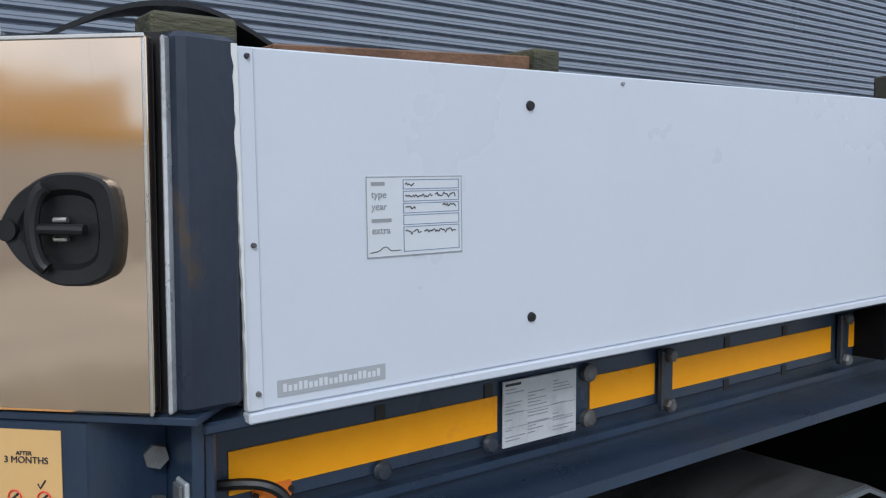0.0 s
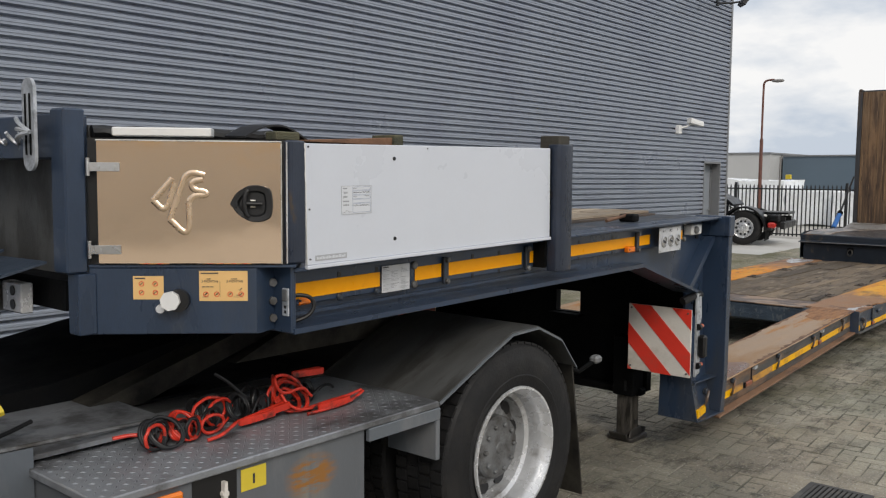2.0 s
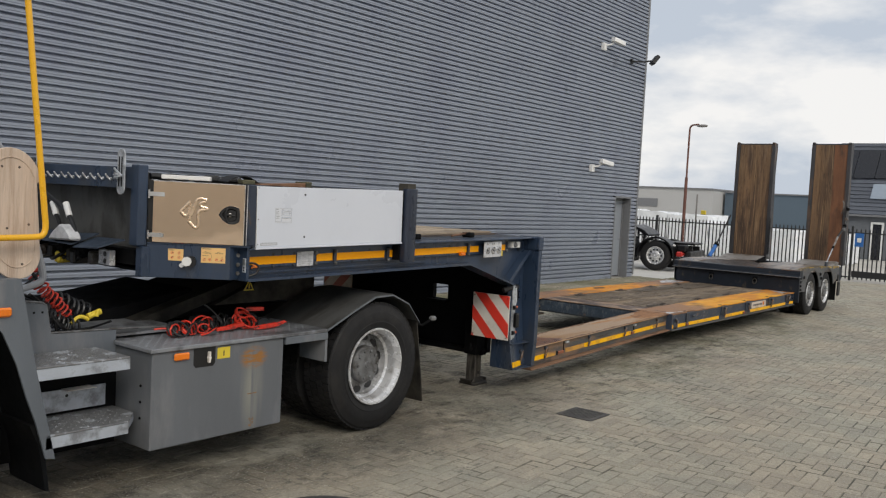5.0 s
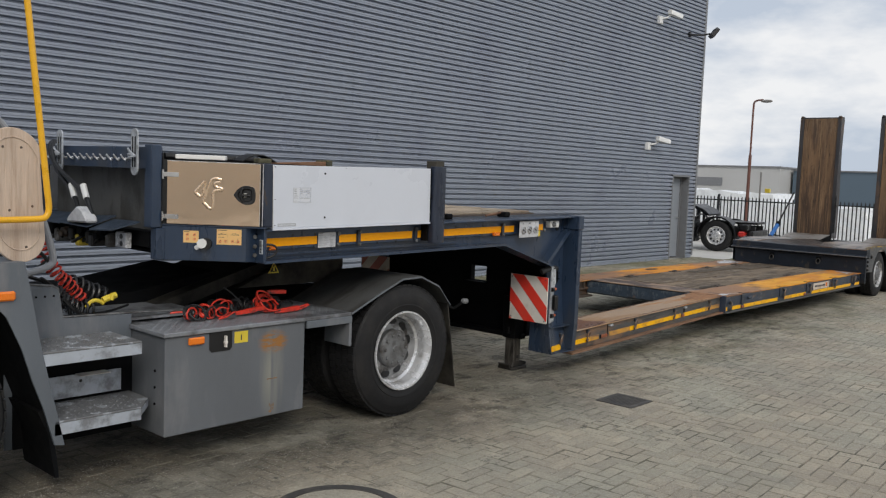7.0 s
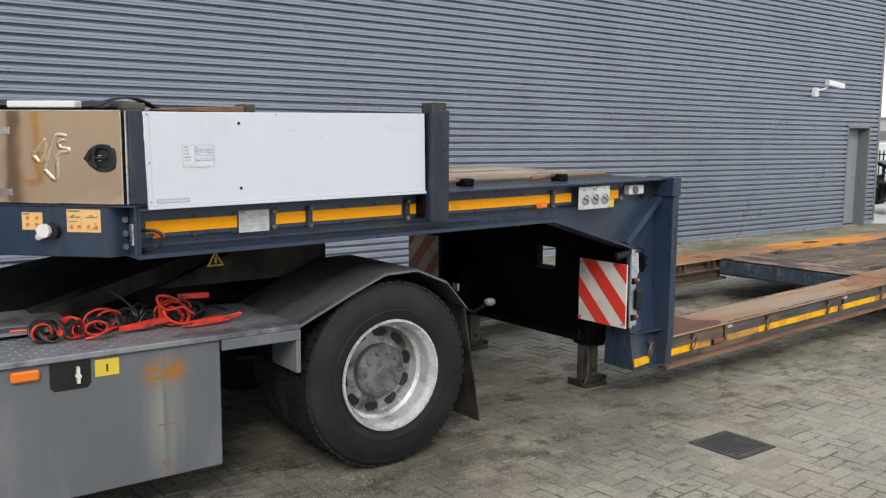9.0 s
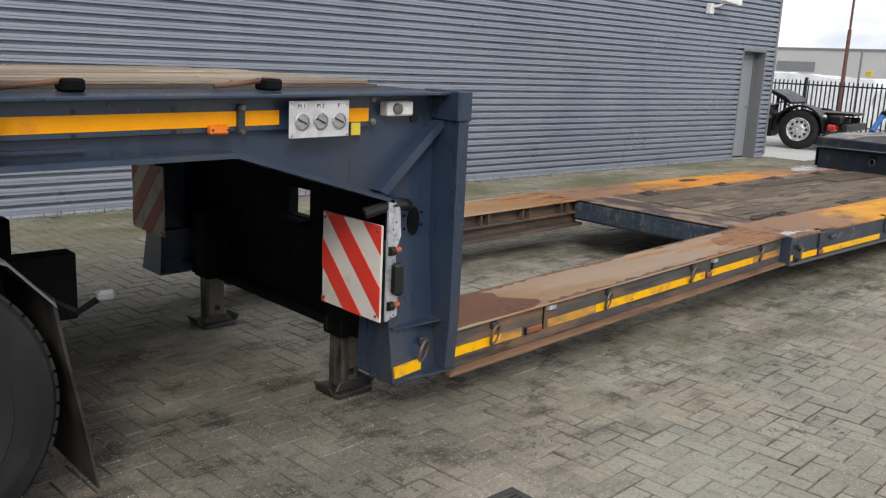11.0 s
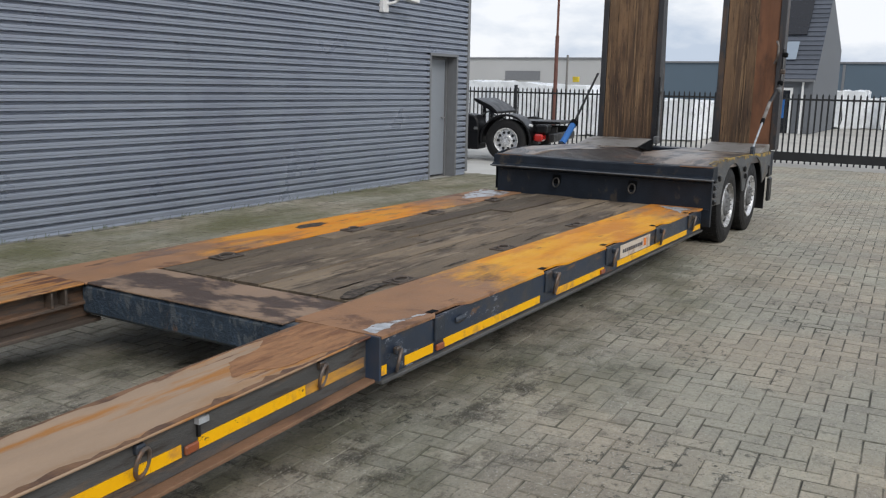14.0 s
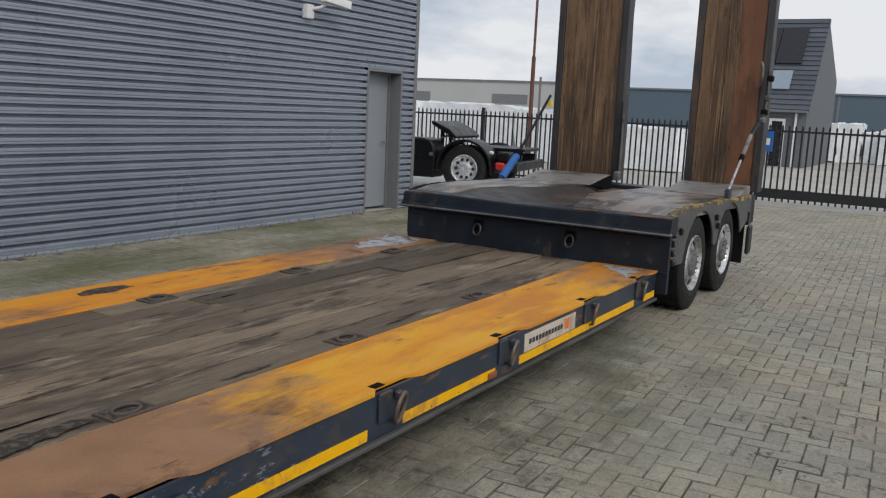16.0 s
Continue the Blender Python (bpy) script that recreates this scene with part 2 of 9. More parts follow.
overlay(TIMBER_PALE, (8.0, 8, 0.72, (0.25, 5, 1), 0.60, 0.64), (0.045, 0.035, 0.028))
RAMP_TIMBER = surface("brown_ramp_timber", (0.205, 0.122, 0.066), 0.7, var=0.32, scale=4, stretch=(4, 4, 0.5), bump=0.9, fine=30, dirt=(0.080, 0.047, 0.030), amount=0.52, dirt_scale=1.8, piece=0.16, edge=0.1, dirt_stretch=(1, 3.4, 0.5))
overlay(RAMP_TIMBER, (7.0, 8, 0.72, (1, 6, 0.14), 0.46, 0.62), (0.055, 0.035, 0.023), (2, 3.3, 0.4))
overlay(RAMP_TIMBER, (5.0, 8, 0.7, (1, 5, 0.25), 0.56, 0.72), (0.27, 0.185, 0.115), (2, 1.2, 3.2))
overlay(RAMP_TIMBER, (26.0, 6, 0.75, (1, 3, 0.35), 0.60, 0.66), (0.022, 0.016, 0.012))
overlay(RAMP_TIMBER, (9.0, 9, 0.72, (1, 5, 0.10), 0.56, 0.62), (0.300, 0.190, 0.100))
overlay(RAMP_TIMBER, (13.0, 8, 0.75, (1, 3.5, 0.30), 0.585, 0.635), (0.028, 0.019, 0.014))
RAMP_SIDE = surface("dark_ramp_frame", (0.034, 0.033, 0.036), 0.5, var=0.3, scale=6, stretch=(1, 1, 0.4), dirt=(0.085, 0.055, 0.038), amount=0.34, dirt_scale=4, bump=0.3, edge=0.4)
RAMP_RUST = surface("red_rusted_ramp_plate", (0.190, 0.082, 0.040), 0.6, var=0.28, scale=4, stretch=(2, 2, 0.6), bump=0.35, dirt=(0.085, 0.045, 0.028), amount=0.42, dirt_scale=2.2, dirt_stretch=(1, 2.5, 0.7))
BOARD_WOOD = surface("pale_spruce_board", (0.56, 0.445, 0.355), 0.6, var=0.18, scale=9, stretch=(5, 5, 0.35), fine=30, bump=0.4, dirt=(0.44, 0.33, 0.25), amount=0.36, dirt_scale=5, edge=0.3)
CLADDING = surface("grey_cladding_sheet", (0.272, 0.303, 0.362), 0.34, 0.15, var=0.05, scale=1.2, bump=0.02, dirt=(0.240, 0.266, 0.330), amount=0.4, dirt_scale=0.7)
TRIM = surface("grey_flashing", (0.19, 0.195, 0.205), 0.4, 0.1, var=0.08, bump=0.02)
DOOR_GREY = surface("grey_steel_door", (0.27, 0.295, 0.330), 0.4, var=0.05, bump=0.02)
APRON = surface("pale_concrete_apron", (0.56, 0.55, 0.52), 0.8, var=0.08, scale=1.5, bump=0.3)
CONCRETE = surface("concrete_plinth", (0.22, 0.22, 0.215), 0.85, var=0.2, bump=0.4)
FENCE = surface("black_fence_paint", (0.02, 0.021, 0.023), 0.45, var=0.2)
WRAP = surface("white_stretch_film", (0.84, 0.86, 0.88), 0.3, var=0.12, scale=3, bump=0.5, fine=14)
FAR_GREY = surface("pale_grey_hall", (0.46, 0.46, 0.455), 0.7, var=0.05, scale=0.4)
FAR_BLUE = surface("blue_grey_hall", (0.092, 0.130, 0.168), 0.6, var=0.06, scale=0.4)
ROOF = surface("dark_roof_tiles", (0.080, 0.090, 0.112), 0.6, var=0.2, scale=6, bump=0.3, piece=0.15)
BRICK = surface("house_brick_grey", (0.135, 0.145, 0.160), 0.85, var=0.15, scale=5)
SOLAR = surface("solar_panel_black", (0.012, 0.013, 0.018), 0.2, var=0.1, bump=0.0)
GLASS_SKY = surface("roof_window_glass", (0.25, 0.30, 0.36), 0.08, var=0.05, bump=0.0, coat=1.0)
LAMP_RED = surface("rust_red_post", (0.150, 0.062, 0.046), 0.6, var=0.25, scale=5)
LAMP_GREY = surface("grey_post", (0.22, 0.21, 0.20), 0.5, var=0.1)
BLUE = surface("blue_paint", (0.03, 0.14, 0.42), 0.4, var=0.1)
TARP = surface("dark_blue_rubber_flap", (0.035, 0.050, 0.075), 0.4, var=0.2)
GRASS = surface("moss_and_weeds", (0.10, 0.13, 0.03), 0.9, var=0.4)


def brushed_door():
    """Bronze-toned satin stainless sheet, slightly dented."""
    m = surface("bronze_stainless_sheet", (0.93, 0.71, 0.525), 0.2, 1.0, var=0.0, scale=5, bump=0.0)
    nt = m.node_tree
    b = nt.nodes["Principled BSDF"]
    b.inputs["Roughness"].links[0].from_node.inputs[3].default_value = 0.10
    b.inputs["Roughness"].links[0].from_node.inputs[4].default_value = 0.075
    h = noise_of(nt, 2.3, 3, 0.45)
    bp = node(nt, "ShaderNodeBump", Strength=0.24, Distance=0.02)
    nt.links.new(h, bp.inputs["Height"])
    nt.links.new(bp.outputs["Normal"], b.inputs["Normal"])
    return overlay(m, (14.0, 5, 0.6, (3, 3, 0.12), 0.66, 0.76), (0.50, 0.37, 0.24))


BRONZE = brushed_door()
MARK_BRONZE = surface("pressed_bronze_ridge", (0.88, 0.67, 0.48), 0.24, 1.0, var=0.03, bump=0.0)


def paver_material(name, colour, piece=0.0, bump=0.5):
    """Grey concrete paving: each block its own shade, oil stains and damp patches, shade painted in by the vehicles,
    moss along the building.
    """
    m = surface(name, colour, 0.75, var=0.26, scale=38, fine=190, bump=bump, piece=piece)
    nt = m.node_tree
    b = nt.nodes["Principled BSDF"]
    col = b.inputs["Base Color"].links[0].from_socket
    broad = noise_of(nt, 0.7, 9, 0.7, (1, 1, 1), 0.38, 0.66)
    col = mixed(nt, broad, mixed(nt, 1.0, col, (0.84, 0.84, 0.84), "MULTIPLY"), mixed(nt, 1.0, col, (1.1, 1.09, 1.05), "MULTIPLY"))
    geo = nt.nodes.new("ShaderNodeNewGeometry")
    sep = nt.nodes.new("ShaderNodeSeparateXYZ")
    nt.links.new(geo.outputs["Position"], sep.inputs[0])

    def span(socket, a, b_, c, d):
        lo, hi = nt.nodes.new("ShaderNodeMapRange"), nt.nodes.new("ShaderNodeMapRange")
        for n, p, q in ((lo, a, b_), (hi, d, c)):
            n.inputs[1].default_value, n.inputs[2].default_value = p, q
            nt.links.new(socket, n.inputs[0])
        k = nt.nodes.new("ShaderNodeMath")
        k.operation = "MULTIPLY"
        nt.links.new(lo.outputs[0], k.inputs[0])
        nt.links.new(hi.outputs[0], k.inputs[1])
        return k.outputs[0]

    def times(p, q):
        k = nt.nodes.new("ShaderNodeMath")
        k.operation = "MULTIPLY"
        nt.links.new(p, k.inputs[0])
        nt.links.new(q, k.inputs[1])
        return k.outputs[0]

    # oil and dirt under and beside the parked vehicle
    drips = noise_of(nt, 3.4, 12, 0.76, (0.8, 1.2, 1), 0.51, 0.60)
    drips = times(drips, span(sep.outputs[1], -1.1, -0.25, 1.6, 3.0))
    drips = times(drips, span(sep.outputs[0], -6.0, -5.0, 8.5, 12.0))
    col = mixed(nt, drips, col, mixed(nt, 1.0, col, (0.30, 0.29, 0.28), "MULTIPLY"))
    spots = noise_of(nt, 6.5, 12, 0.78, (1, 1, 1), 0.61, 0.67)
    col = mixed(nt, spots, col, mixed(nt, 1.0, col, (0.80, 0.79, 0.77), "MULTIPLY"))
    # greasy ground below the tractor, its shade put into the same dark colour
    oil_shade = noise_of(nt, 1.6, 8, 0.65, (0.7, 1.0, 1), 0.30, 0.52)
    oil_shade = times(oil_shade, span(sep.outputs[1], -1.0, -0.2, 3.0, 3.6))
    oil_shade = times(oil_shade, span(sep.outputs[0], -4.0, -2.5, 2.0, 4.6))
    col = mixed(nt, oil_shade, col, mixed(nt, 1.0, col, (0.36, 0.35, 0.33), "MULTIPLY"))
    # crisp black-green flecks in a few worn patches
    worn = noise_of(nt, 1.15, 5, 0.6, (1, 1, 1), 0.50, 0.60)
    flecks = times(noise_of(nt, 13, 8, 0.7, (1, 1, 1), 0.55, 0.60), worn)
    flecks = times(flecks, span(sep.outputs[1], -2.6, -1.2, 0.3, 0.9))
    col = mixed(nt, flecks, col, (0.075, 0.075, 0.062))
    # warm and cool patches, loose sand and bright grit
    warm = noise_of(nt, 0.9, 4, 0.5, (1, 1, 1), 0.40, 0.60)
    col = mixed(nt, warm, mixed(nt, 1.0, col, (0.975, 1.0, 0.965), "MULTIPLY"), mixed(nt, 1.0, col, (1.055, 1.0, 0.93), "MULTIPLY"))
    strewn = noise_of(nt, 1.7, 6, 0.6, (1, 1, 1), 0.36, 0.60)
    grit = times(noise_of(nt, 75, 3, 0.6, (1, 1, 1), 0.60, 0.67), strewn)
    col = mixed(nt, grit, col, (0.62, 0.59, 0.52))
    fine_grit = noise_of(nt, 150, 2, 0.5, (1, 1, 1), 0.60, 0.70)
    col = mixed(nt, fine_grit, col, (0.43, 0.41, 0.36))
    pits = noise_of(nt, 80, 4, 0.65, (1, 1, 1), 0.42, 0.32)
    col = mixed(nt, pits, col, (0.15, 0.145, 0.125))
    # algae and damp grime in patches along the trailer, with its shade painted in
    algae_shade = noise_of(nt, 1.7, 9, 0.68, (0.6, 1.3, 1), 0.42, 0.60)
    algae_shade = times(algae_shade, span(sep.outputs[1], -0.95, -0.25, 2.4, 3.0))
    algae_shade = times(algae_shade, span(sep.outputs[0], 3.0, 5.0, 11.5, 13.0))
    col = mixed(nt, algae_shade, col, mixed(nt, 1.0, col, (0.50, 0.51, 0.44), "MULTIPLY"))
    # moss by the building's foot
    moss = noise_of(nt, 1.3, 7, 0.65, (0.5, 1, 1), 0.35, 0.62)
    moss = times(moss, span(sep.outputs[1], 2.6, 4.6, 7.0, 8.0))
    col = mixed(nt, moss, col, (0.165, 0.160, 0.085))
    nt.links.new(col, b.inputs["Base Color"])
    return m


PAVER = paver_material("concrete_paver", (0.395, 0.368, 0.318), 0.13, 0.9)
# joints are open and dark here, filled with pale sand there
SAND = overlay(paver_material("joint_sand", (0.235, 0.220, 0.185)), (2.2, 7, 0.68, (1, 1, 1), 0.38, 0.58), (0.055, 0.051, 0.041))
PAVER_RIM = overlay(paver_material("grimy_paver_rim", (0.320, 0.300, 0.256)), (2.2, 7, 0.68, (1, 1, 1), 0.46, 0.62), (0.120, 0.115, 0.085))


def ground_material():
    """Far paving, seen at a slant: blocks too small to tell apart."""
    m = surface("far_block_paving", (0.46, 0.44, 0.40), 0.85, var=0.18, scale=0.8, fine=12, bump=0.3, dirt=(0.36, 0.345, 0.315), amount=0.45, dirt_scale=0.5)
    return m


FAR_PAVING = ground_material()


def deck_plate(name, start, full, end, fade, shades):
    """Rusty deck plate with worn orange paint between two places along the trailer."""
    m = surface(name, (0.315, 0.168, 0.088), 0.65, var=0.2, scale=5, dirt=(0.16, 0.080, 0.045), amount=0.36, dirt_scale=2.8, bump=0.3, edge=0.5)
    nt = m.node_tree
    b = nt.nodes["Principled BSDF"]
    col = b.inputs["Base Color"].links[0].from_socket
    geo = nt.nodes.new("ShaderNodeNewGeometry")
    sep = nt.nodes.new("ShaderNodeSeparateXYZ")
    nt.links.new(geo.outputs["Position"], sep.inputs[0])
    wob = noise_of(nt, 2.4, 9, 0.68, (0.7, 2.2, 1), 0.2, 0.8)
    add = node(nt, "ShaderNodeMath")
    add.operation = "MULTIPLY_ADD"
    add.inputs[1].default_value = -1.9
    nt.links.new(wob, add.inputs[0])
    nt.links.new(sep.outputs[0], add.inputs[2])
    lo, hi = nt.nodes.new("ShaderNodeMapRange"), nt.nodes.new("ShaderNodeMapRange")
    for n, p, q in ((lo, start - 0.95, full - 0.95), (hi, fade - 0.95, end - 0.95)):
        n.inputs[1].default_value, n.inputs[2].default_value = p, q
        nt.links.new(add.outputs[0], n.inputs[0])
    k = node(nt, "ShaderNodeMath")
    k.operation = "MULTIPLY"
    nt.links.new(lo.outputs[0], k.inputs[0])
    nt.links.new(hi.outputs[0], k.inputs[1])
    streak = noise_of(nt, 2.2, 7, 0.62, (0.35, 2.5, 1), 0.35, 0.66)
    paint = mixed(nt, streak, *shades)
    nt.links.new(mixed(nt, k.outputs[0], col, paint), b.inputs["Base Color"])
    return m


PLATE_NEAR = deck_plate("worn_orange_plate_near", 8.1, 8.75, 11.2, 12.0, ((0.73, 0.275, 0.008), (0.79, 0.41, 0.022)))
PLATE_FAR = deck_plate("worn_orange_plate_far", 8.1, 8.7, 10.3, 11.2, ((0.68, 0.22, 0.011), (0.74, 0.34, 0.025)))
for plate_ in (PLATE_NEAR, PLATE_FAR):
    overlay(plate_, (3.0, 9, 0.7, (0.6, 2.2, 1), 0.63, 0.67), (0.12, 0.07, 0.045))
overlay(PLATE_NEAR, (2.2, 8, 0.66, (0.5, 1.8, 1), 0.54, 0.66), (0.60, 0.225, 0.022), (0, 6.4, 9.4))
overlay(PLATE_FAR, (1.7, 8, 0.65, (0.5, 2.0, 1), 0.55, 0.60), (0.20, 0.125, 0.09))
PLATE_FRONT = surface("damp_rusty_plate", (0.300, 0.205, 0.140), 0.5, var=0.15, scale=4, dirt=(0.082, 0.055, 0.043), amount=0.68, dirt_scale=2.6, bump=0.3, edge=0.6, dirt_stretch=(1.6, 0.8, 1))
CHIPPED = surface("chipped_navy_paint", (0.036, 0.054, 0.078), 0.45, var=0.4, scale=9, dirt=(0.090, 0.105, 0.120), amount=0.40, dirt_scale=16, bump=0.9, fine=45, edge=0.75, dirt_stretch=(1, 1, 0.6))
overlay(CHIPPED, (9.0, 7, 0.7, (1, 1, 0.4), 0.60, 0.66), (0.13, 0.085, 0.06))
BEAM_SIDE = surface("rust_stained_beam_side", (0.078, 0.077, 0.076), 0.5, var=0.3, scale=5, stretch=(0.5, 1, 2), dirt=(0.165, 0.112, 0.074), amount=0.42, dirt_scale=3, bump=0.3, edge=0.4)
overlay(BEAM_SIDE, (2.2, 8, 0.65, (0.5, 1, 2.5), 0.46, 0.62), (0.25, 0.140, 0.075), (0, 6.4, 2.9))
overlay(BEAM_SIDE, (7.0, 8, 0.7, (0.25, 1, 2.2), 0.54, 0.62), (0.045, 0.038, 0.034))
BEAM_TOP = surface("pale_rust_beam_top", (0.385, 0.272, 0.185), 0.62, var=0.15, scale=4, stretch=(0.5, 3, 1), dirt=(0.33, 0.190, 0.090), amount=0.45, dirt_scale=1.6, bump=0.3, dirt_stretch=(0.5, 2.2, 1))
overlay(BEAM_TOP, (3.2, 9, 0.65, (0.4, 3, 1), 0.50, 0.60), (0.40, 0.180, 0.050), (0, 4.2, 6.7))
overlay(BEAM_TOP, (6.0, 9, 0.7, (0.35, 3.5, 1), 0.52, 0.56), (0.13, 0.055, 0.030), (0, 5.4, 7.1))
IRON = surface("cast_iron", (0.052, 0.050, 0.048), 0.6, var=0.3, scale=12, dirt=(0.10, 0.09, 0.08), amount=0.35, dirt_scale=9)
SCRAPED = surface("scraped_bare_steel", (0.52, 0.54, 0.57), 0.4, 0.2, var=0.3, scale=25, dirt=(0.20, 0.13, 0.09), amount=0.5, dirt_scale=14, edge=0.7)
ROTTEN = surface("rotten_dark_timber", (0.035, 0.028, 0.022), 0.9, var=0.4, scale=20, dirt=(0.11, 0.085, 0.065), amount=0.5, dirt_scale=25, edge=0.6)
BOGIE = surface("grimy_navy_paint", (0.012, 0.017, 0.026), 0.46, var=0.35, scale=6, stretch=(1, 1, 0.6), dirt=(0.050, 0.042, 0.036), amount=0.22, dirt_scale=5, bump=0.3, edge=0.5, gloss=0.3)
PIN_RED = surface("dull_orange_plastic", (0.42, 0.09, 0.035), 0.4, var=0.1)
LEG_STEEL = surface("greasy_leg_steel", (0.11, 0.10, 0.088), 0.5, 0.3, var=0.3, scale=9, stretch=(2, 2, 0.4), dirt=(0.025, 0.023, 0.02), amount=0.5, dirt_scale=6, edge=0.4)
FOOT_STEEL = surface("dark_foot_steel", (0.028, 0.026, 0.024), 0.5, var=0.3, scale=12, dirt=(0.07, 0.06, 0.05), amount=0.35, dirt_scale=9)
HINGE = surface("scuffed_pale_steel", (0.25, 0.235, 0.22), 0.5, 0.2, var=0.25, scale=7, dirt=(0.11, 0.085, 0.065), amount=0.45, dirt_scale=5, edge=0.4)
TRACK = surface("worn_track_plate", (0.250, 0.200, 0.165), 0.36, var=0.25, scale=5, stretch=(0.6, 1.5, 1), dirt=(0.052, 0.046, 0.044), amount=0.55, dirt_scale=2.2, bump=0.3, edge=0.6, dirt_stretch=(0.6, 1.6, 1))
overlay(TRACK, (3.5, 9, 0.7, (0.6, 1.6, 1), 0.58, 0.66), (0.27, 0.135, 0.060))
LIP_STEEL = surface("scuffed_grey_bead", (0.105, 0.108, 0.115), 0.45, var=0.3, scale=9, dirt=(0.045, 0.043, 0.045), amount=0.4, dirt_scale=4, bump=0.3, edge=0.4)
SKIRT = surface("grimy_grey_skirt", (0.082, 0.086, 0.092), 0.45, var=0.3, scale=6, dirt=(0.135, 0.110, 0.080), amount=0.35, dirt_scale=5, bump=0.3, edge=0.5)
DECK_NAVY = surface("scratched_navy_paint", (0.024, 0.036, 0.060), 0.36, var=0.3, scale=4, stretch=(1, 1, 1.5), dirt=(0.050, 0.050, 0.056), amount=0.34, dirt_scale=5, bump=0.15, coat=0.1, edge=0.4)
overlay(DECK_NAVY, (7.0, 8, 0.75, (1.0, 1, 2.4), 0.655, 0.675), (0.20, 0.22, 0.26), (0, 9.6, 8.2))
overlay(DECK_NAVY, (5.0, 7, 0.7, (0.6, 1, 2.0), 0.61, 0.66), (0.15, 0.085, 0.050))
OCHRE = surface("worn_ochre_paint", (0.42, 0.29, 0.07), 0.6, var=0.25, scale=14, dirt=(0.10, 0.075, 0.05), amount=0.55, dirt_scale=12, edge=0.6)
TAPE_DUSTY = surface("rust_washed_tape", (0.60, 0.30, 0.045), 0.6, var=0.2, scale=12, stretch=(0.6, 1, 2), dirt=(0.26, 0.150, 0.080), amount=0.5, dirt_scale=7, bump=0.1, dirt_stretch=(0.5, 1, 2.2))
COVER_RUST = surface("grimy_rust_cover", (0.030, 0.024, 0.021), 0.5, var=0.35, scale=6, dirt=(0.085, 0.046, 0.028), amount=0.36, dirt_scale=3.5, bump=0.3, edge=0.3)
RUST_BLOOM = surface("orange_rust_bloom", (0.335, 0.168, 0.078), 0.8, var=0.3, scale=14, stretch=(0.5, 2, 1), dirt=(0.200, 0.092, 0.045), amount=0.5, dirt_scale=9, bump=0.3, edge=0.2, dirt_stretch=(0.5, 2.2, 1))
EDGE_RUST = surface("brown_edge_rust", (0.205, 0.112, 0.062), 0.7, var=0.3, scale=12, dirt=(0.11, 0.060, 0.038), amount=0.5, dirt_scale=7, bump=0.3, edge=0.4)
RUST_FLANGE = surface("orange_rust_flange", (0.22, 0.122, 0.070), 0.75, var=0.3, scale=7, stretch=(0.5, 1, 1), dirt=(0.13, 0.075, 0.048), amount=0.42, dirt_scale=3.5, bump=0.4, edge=0.4, dirt_stretch=(0.5, 2, 1))
DIRTY_LENS = surface("dirty_orange_lens", (0.30, 0.085, 0.035), 0.4, var=0.2, dirt=(0.16, 0.09, 0.06), amount=0.4, dirt_scale=20)
MAKER_TAN = surface("faded_tan_plate", (0.66, 0.57, 0.48), 0.5, var=0.12, scale=9, dirt=(0.40, 0.26, 0.16), amount=0.4, dirt_scale=8)
WET_RUST = surface("wet_rust_stain", (0.175, 0.076, 0.036), 0.34, var=0.2, scale=6, stretch=(0.5, 2, 1))
overlay(YELLOW, (11.0, 8, 0.72, (1, 1, 2.0), 0.635, 0.665), (0.10, 0.065, 0.035))
overlay(NAVY_WORN, (14.0, 8, 0.72, (1.5, 1, 1), 0.65, 0.68), (0.20, 0.21, 0.23))


def box_paint():
    """Grey paint with a rust bloom high on the box and the pale wash that ran down from it."""
    m = surface("rust_bloomed_grey_paint", (0.128, 0.138, 0.152), 0.40, var=0.10, scale=3, dirt=(0.185, 0.19, 0.20), amount=0.28, dirt_scale=2, stretch=(1.6, 1.6, 0.5), bump=0.05)
    nt = m.node_tree
    b = nt.nodes["Principled BSDF"]
    col = b.inputs["Base Color"].links[0].from_socket

    def blob(cx, cz, rx, rz, noise, gain):
        geo = nt.nodes.new("ShaderNodeNewGeometry")
        mp = node(nt, "ShaderNodeMapping", Location=(-cx / rx, 0, -cz / rz), Scale=(1 / rx, 0, 1 / rz))
        ln = nt.nodes.new("ShaderNodeVectorMath")
        ln.operation = "LENGTH"
        nt.links.new(geo.outputs["Position"], mp.inputs["Vector"])
        nt.links.new(mp.outputs["Vector"], ln.inputs[0])
        fall = nt.nodes.new("ShaderNodeMapRange")
        fall.inputs[1].default_value, fall.inputs[2].default_value = 1.0, 0.1
        nt.links.new(ln.outputs["Value"], fall.inputs[0])
        k = node(nt, "ShaderNodeMath")
        k.operation = "MULTIPLY"
        nt.links.new(fall.outputs[0], k.inputs[0])
        nt.links.new(noise, k.inputs[1])
        k2 = node(nt, "ShaderNodeMath")
        k2.operation = "MULTIPLY"
        k2.use_clamp = True
        k2.inputs[1].default_value = gain
        nt.links.new(k.outputs[0], k2.inputs[0])
        return k2.outputs[0]

    wash = blob(0.06, 0.50, 0.11, 0.36, noise_of(nt, 6, 4, 0.5, (4, 4, 0.3), 0.3, 0.6), 1.1)
    col = mixed(nt, wash, col, (0.25, 0.25, 0.22))
    bloom = blob(0.065, 0.705, 0.13, 0.085, noise_of(nt, 16, 8, 0.7, (0.7, 1, 3), 0.40, 0.56), 2.2)
    col = mixed(nt, bloom, col, (0.30, 0.135, 0.035))
    nt.links.new(col, b.inputs["Base Color"])
    return m


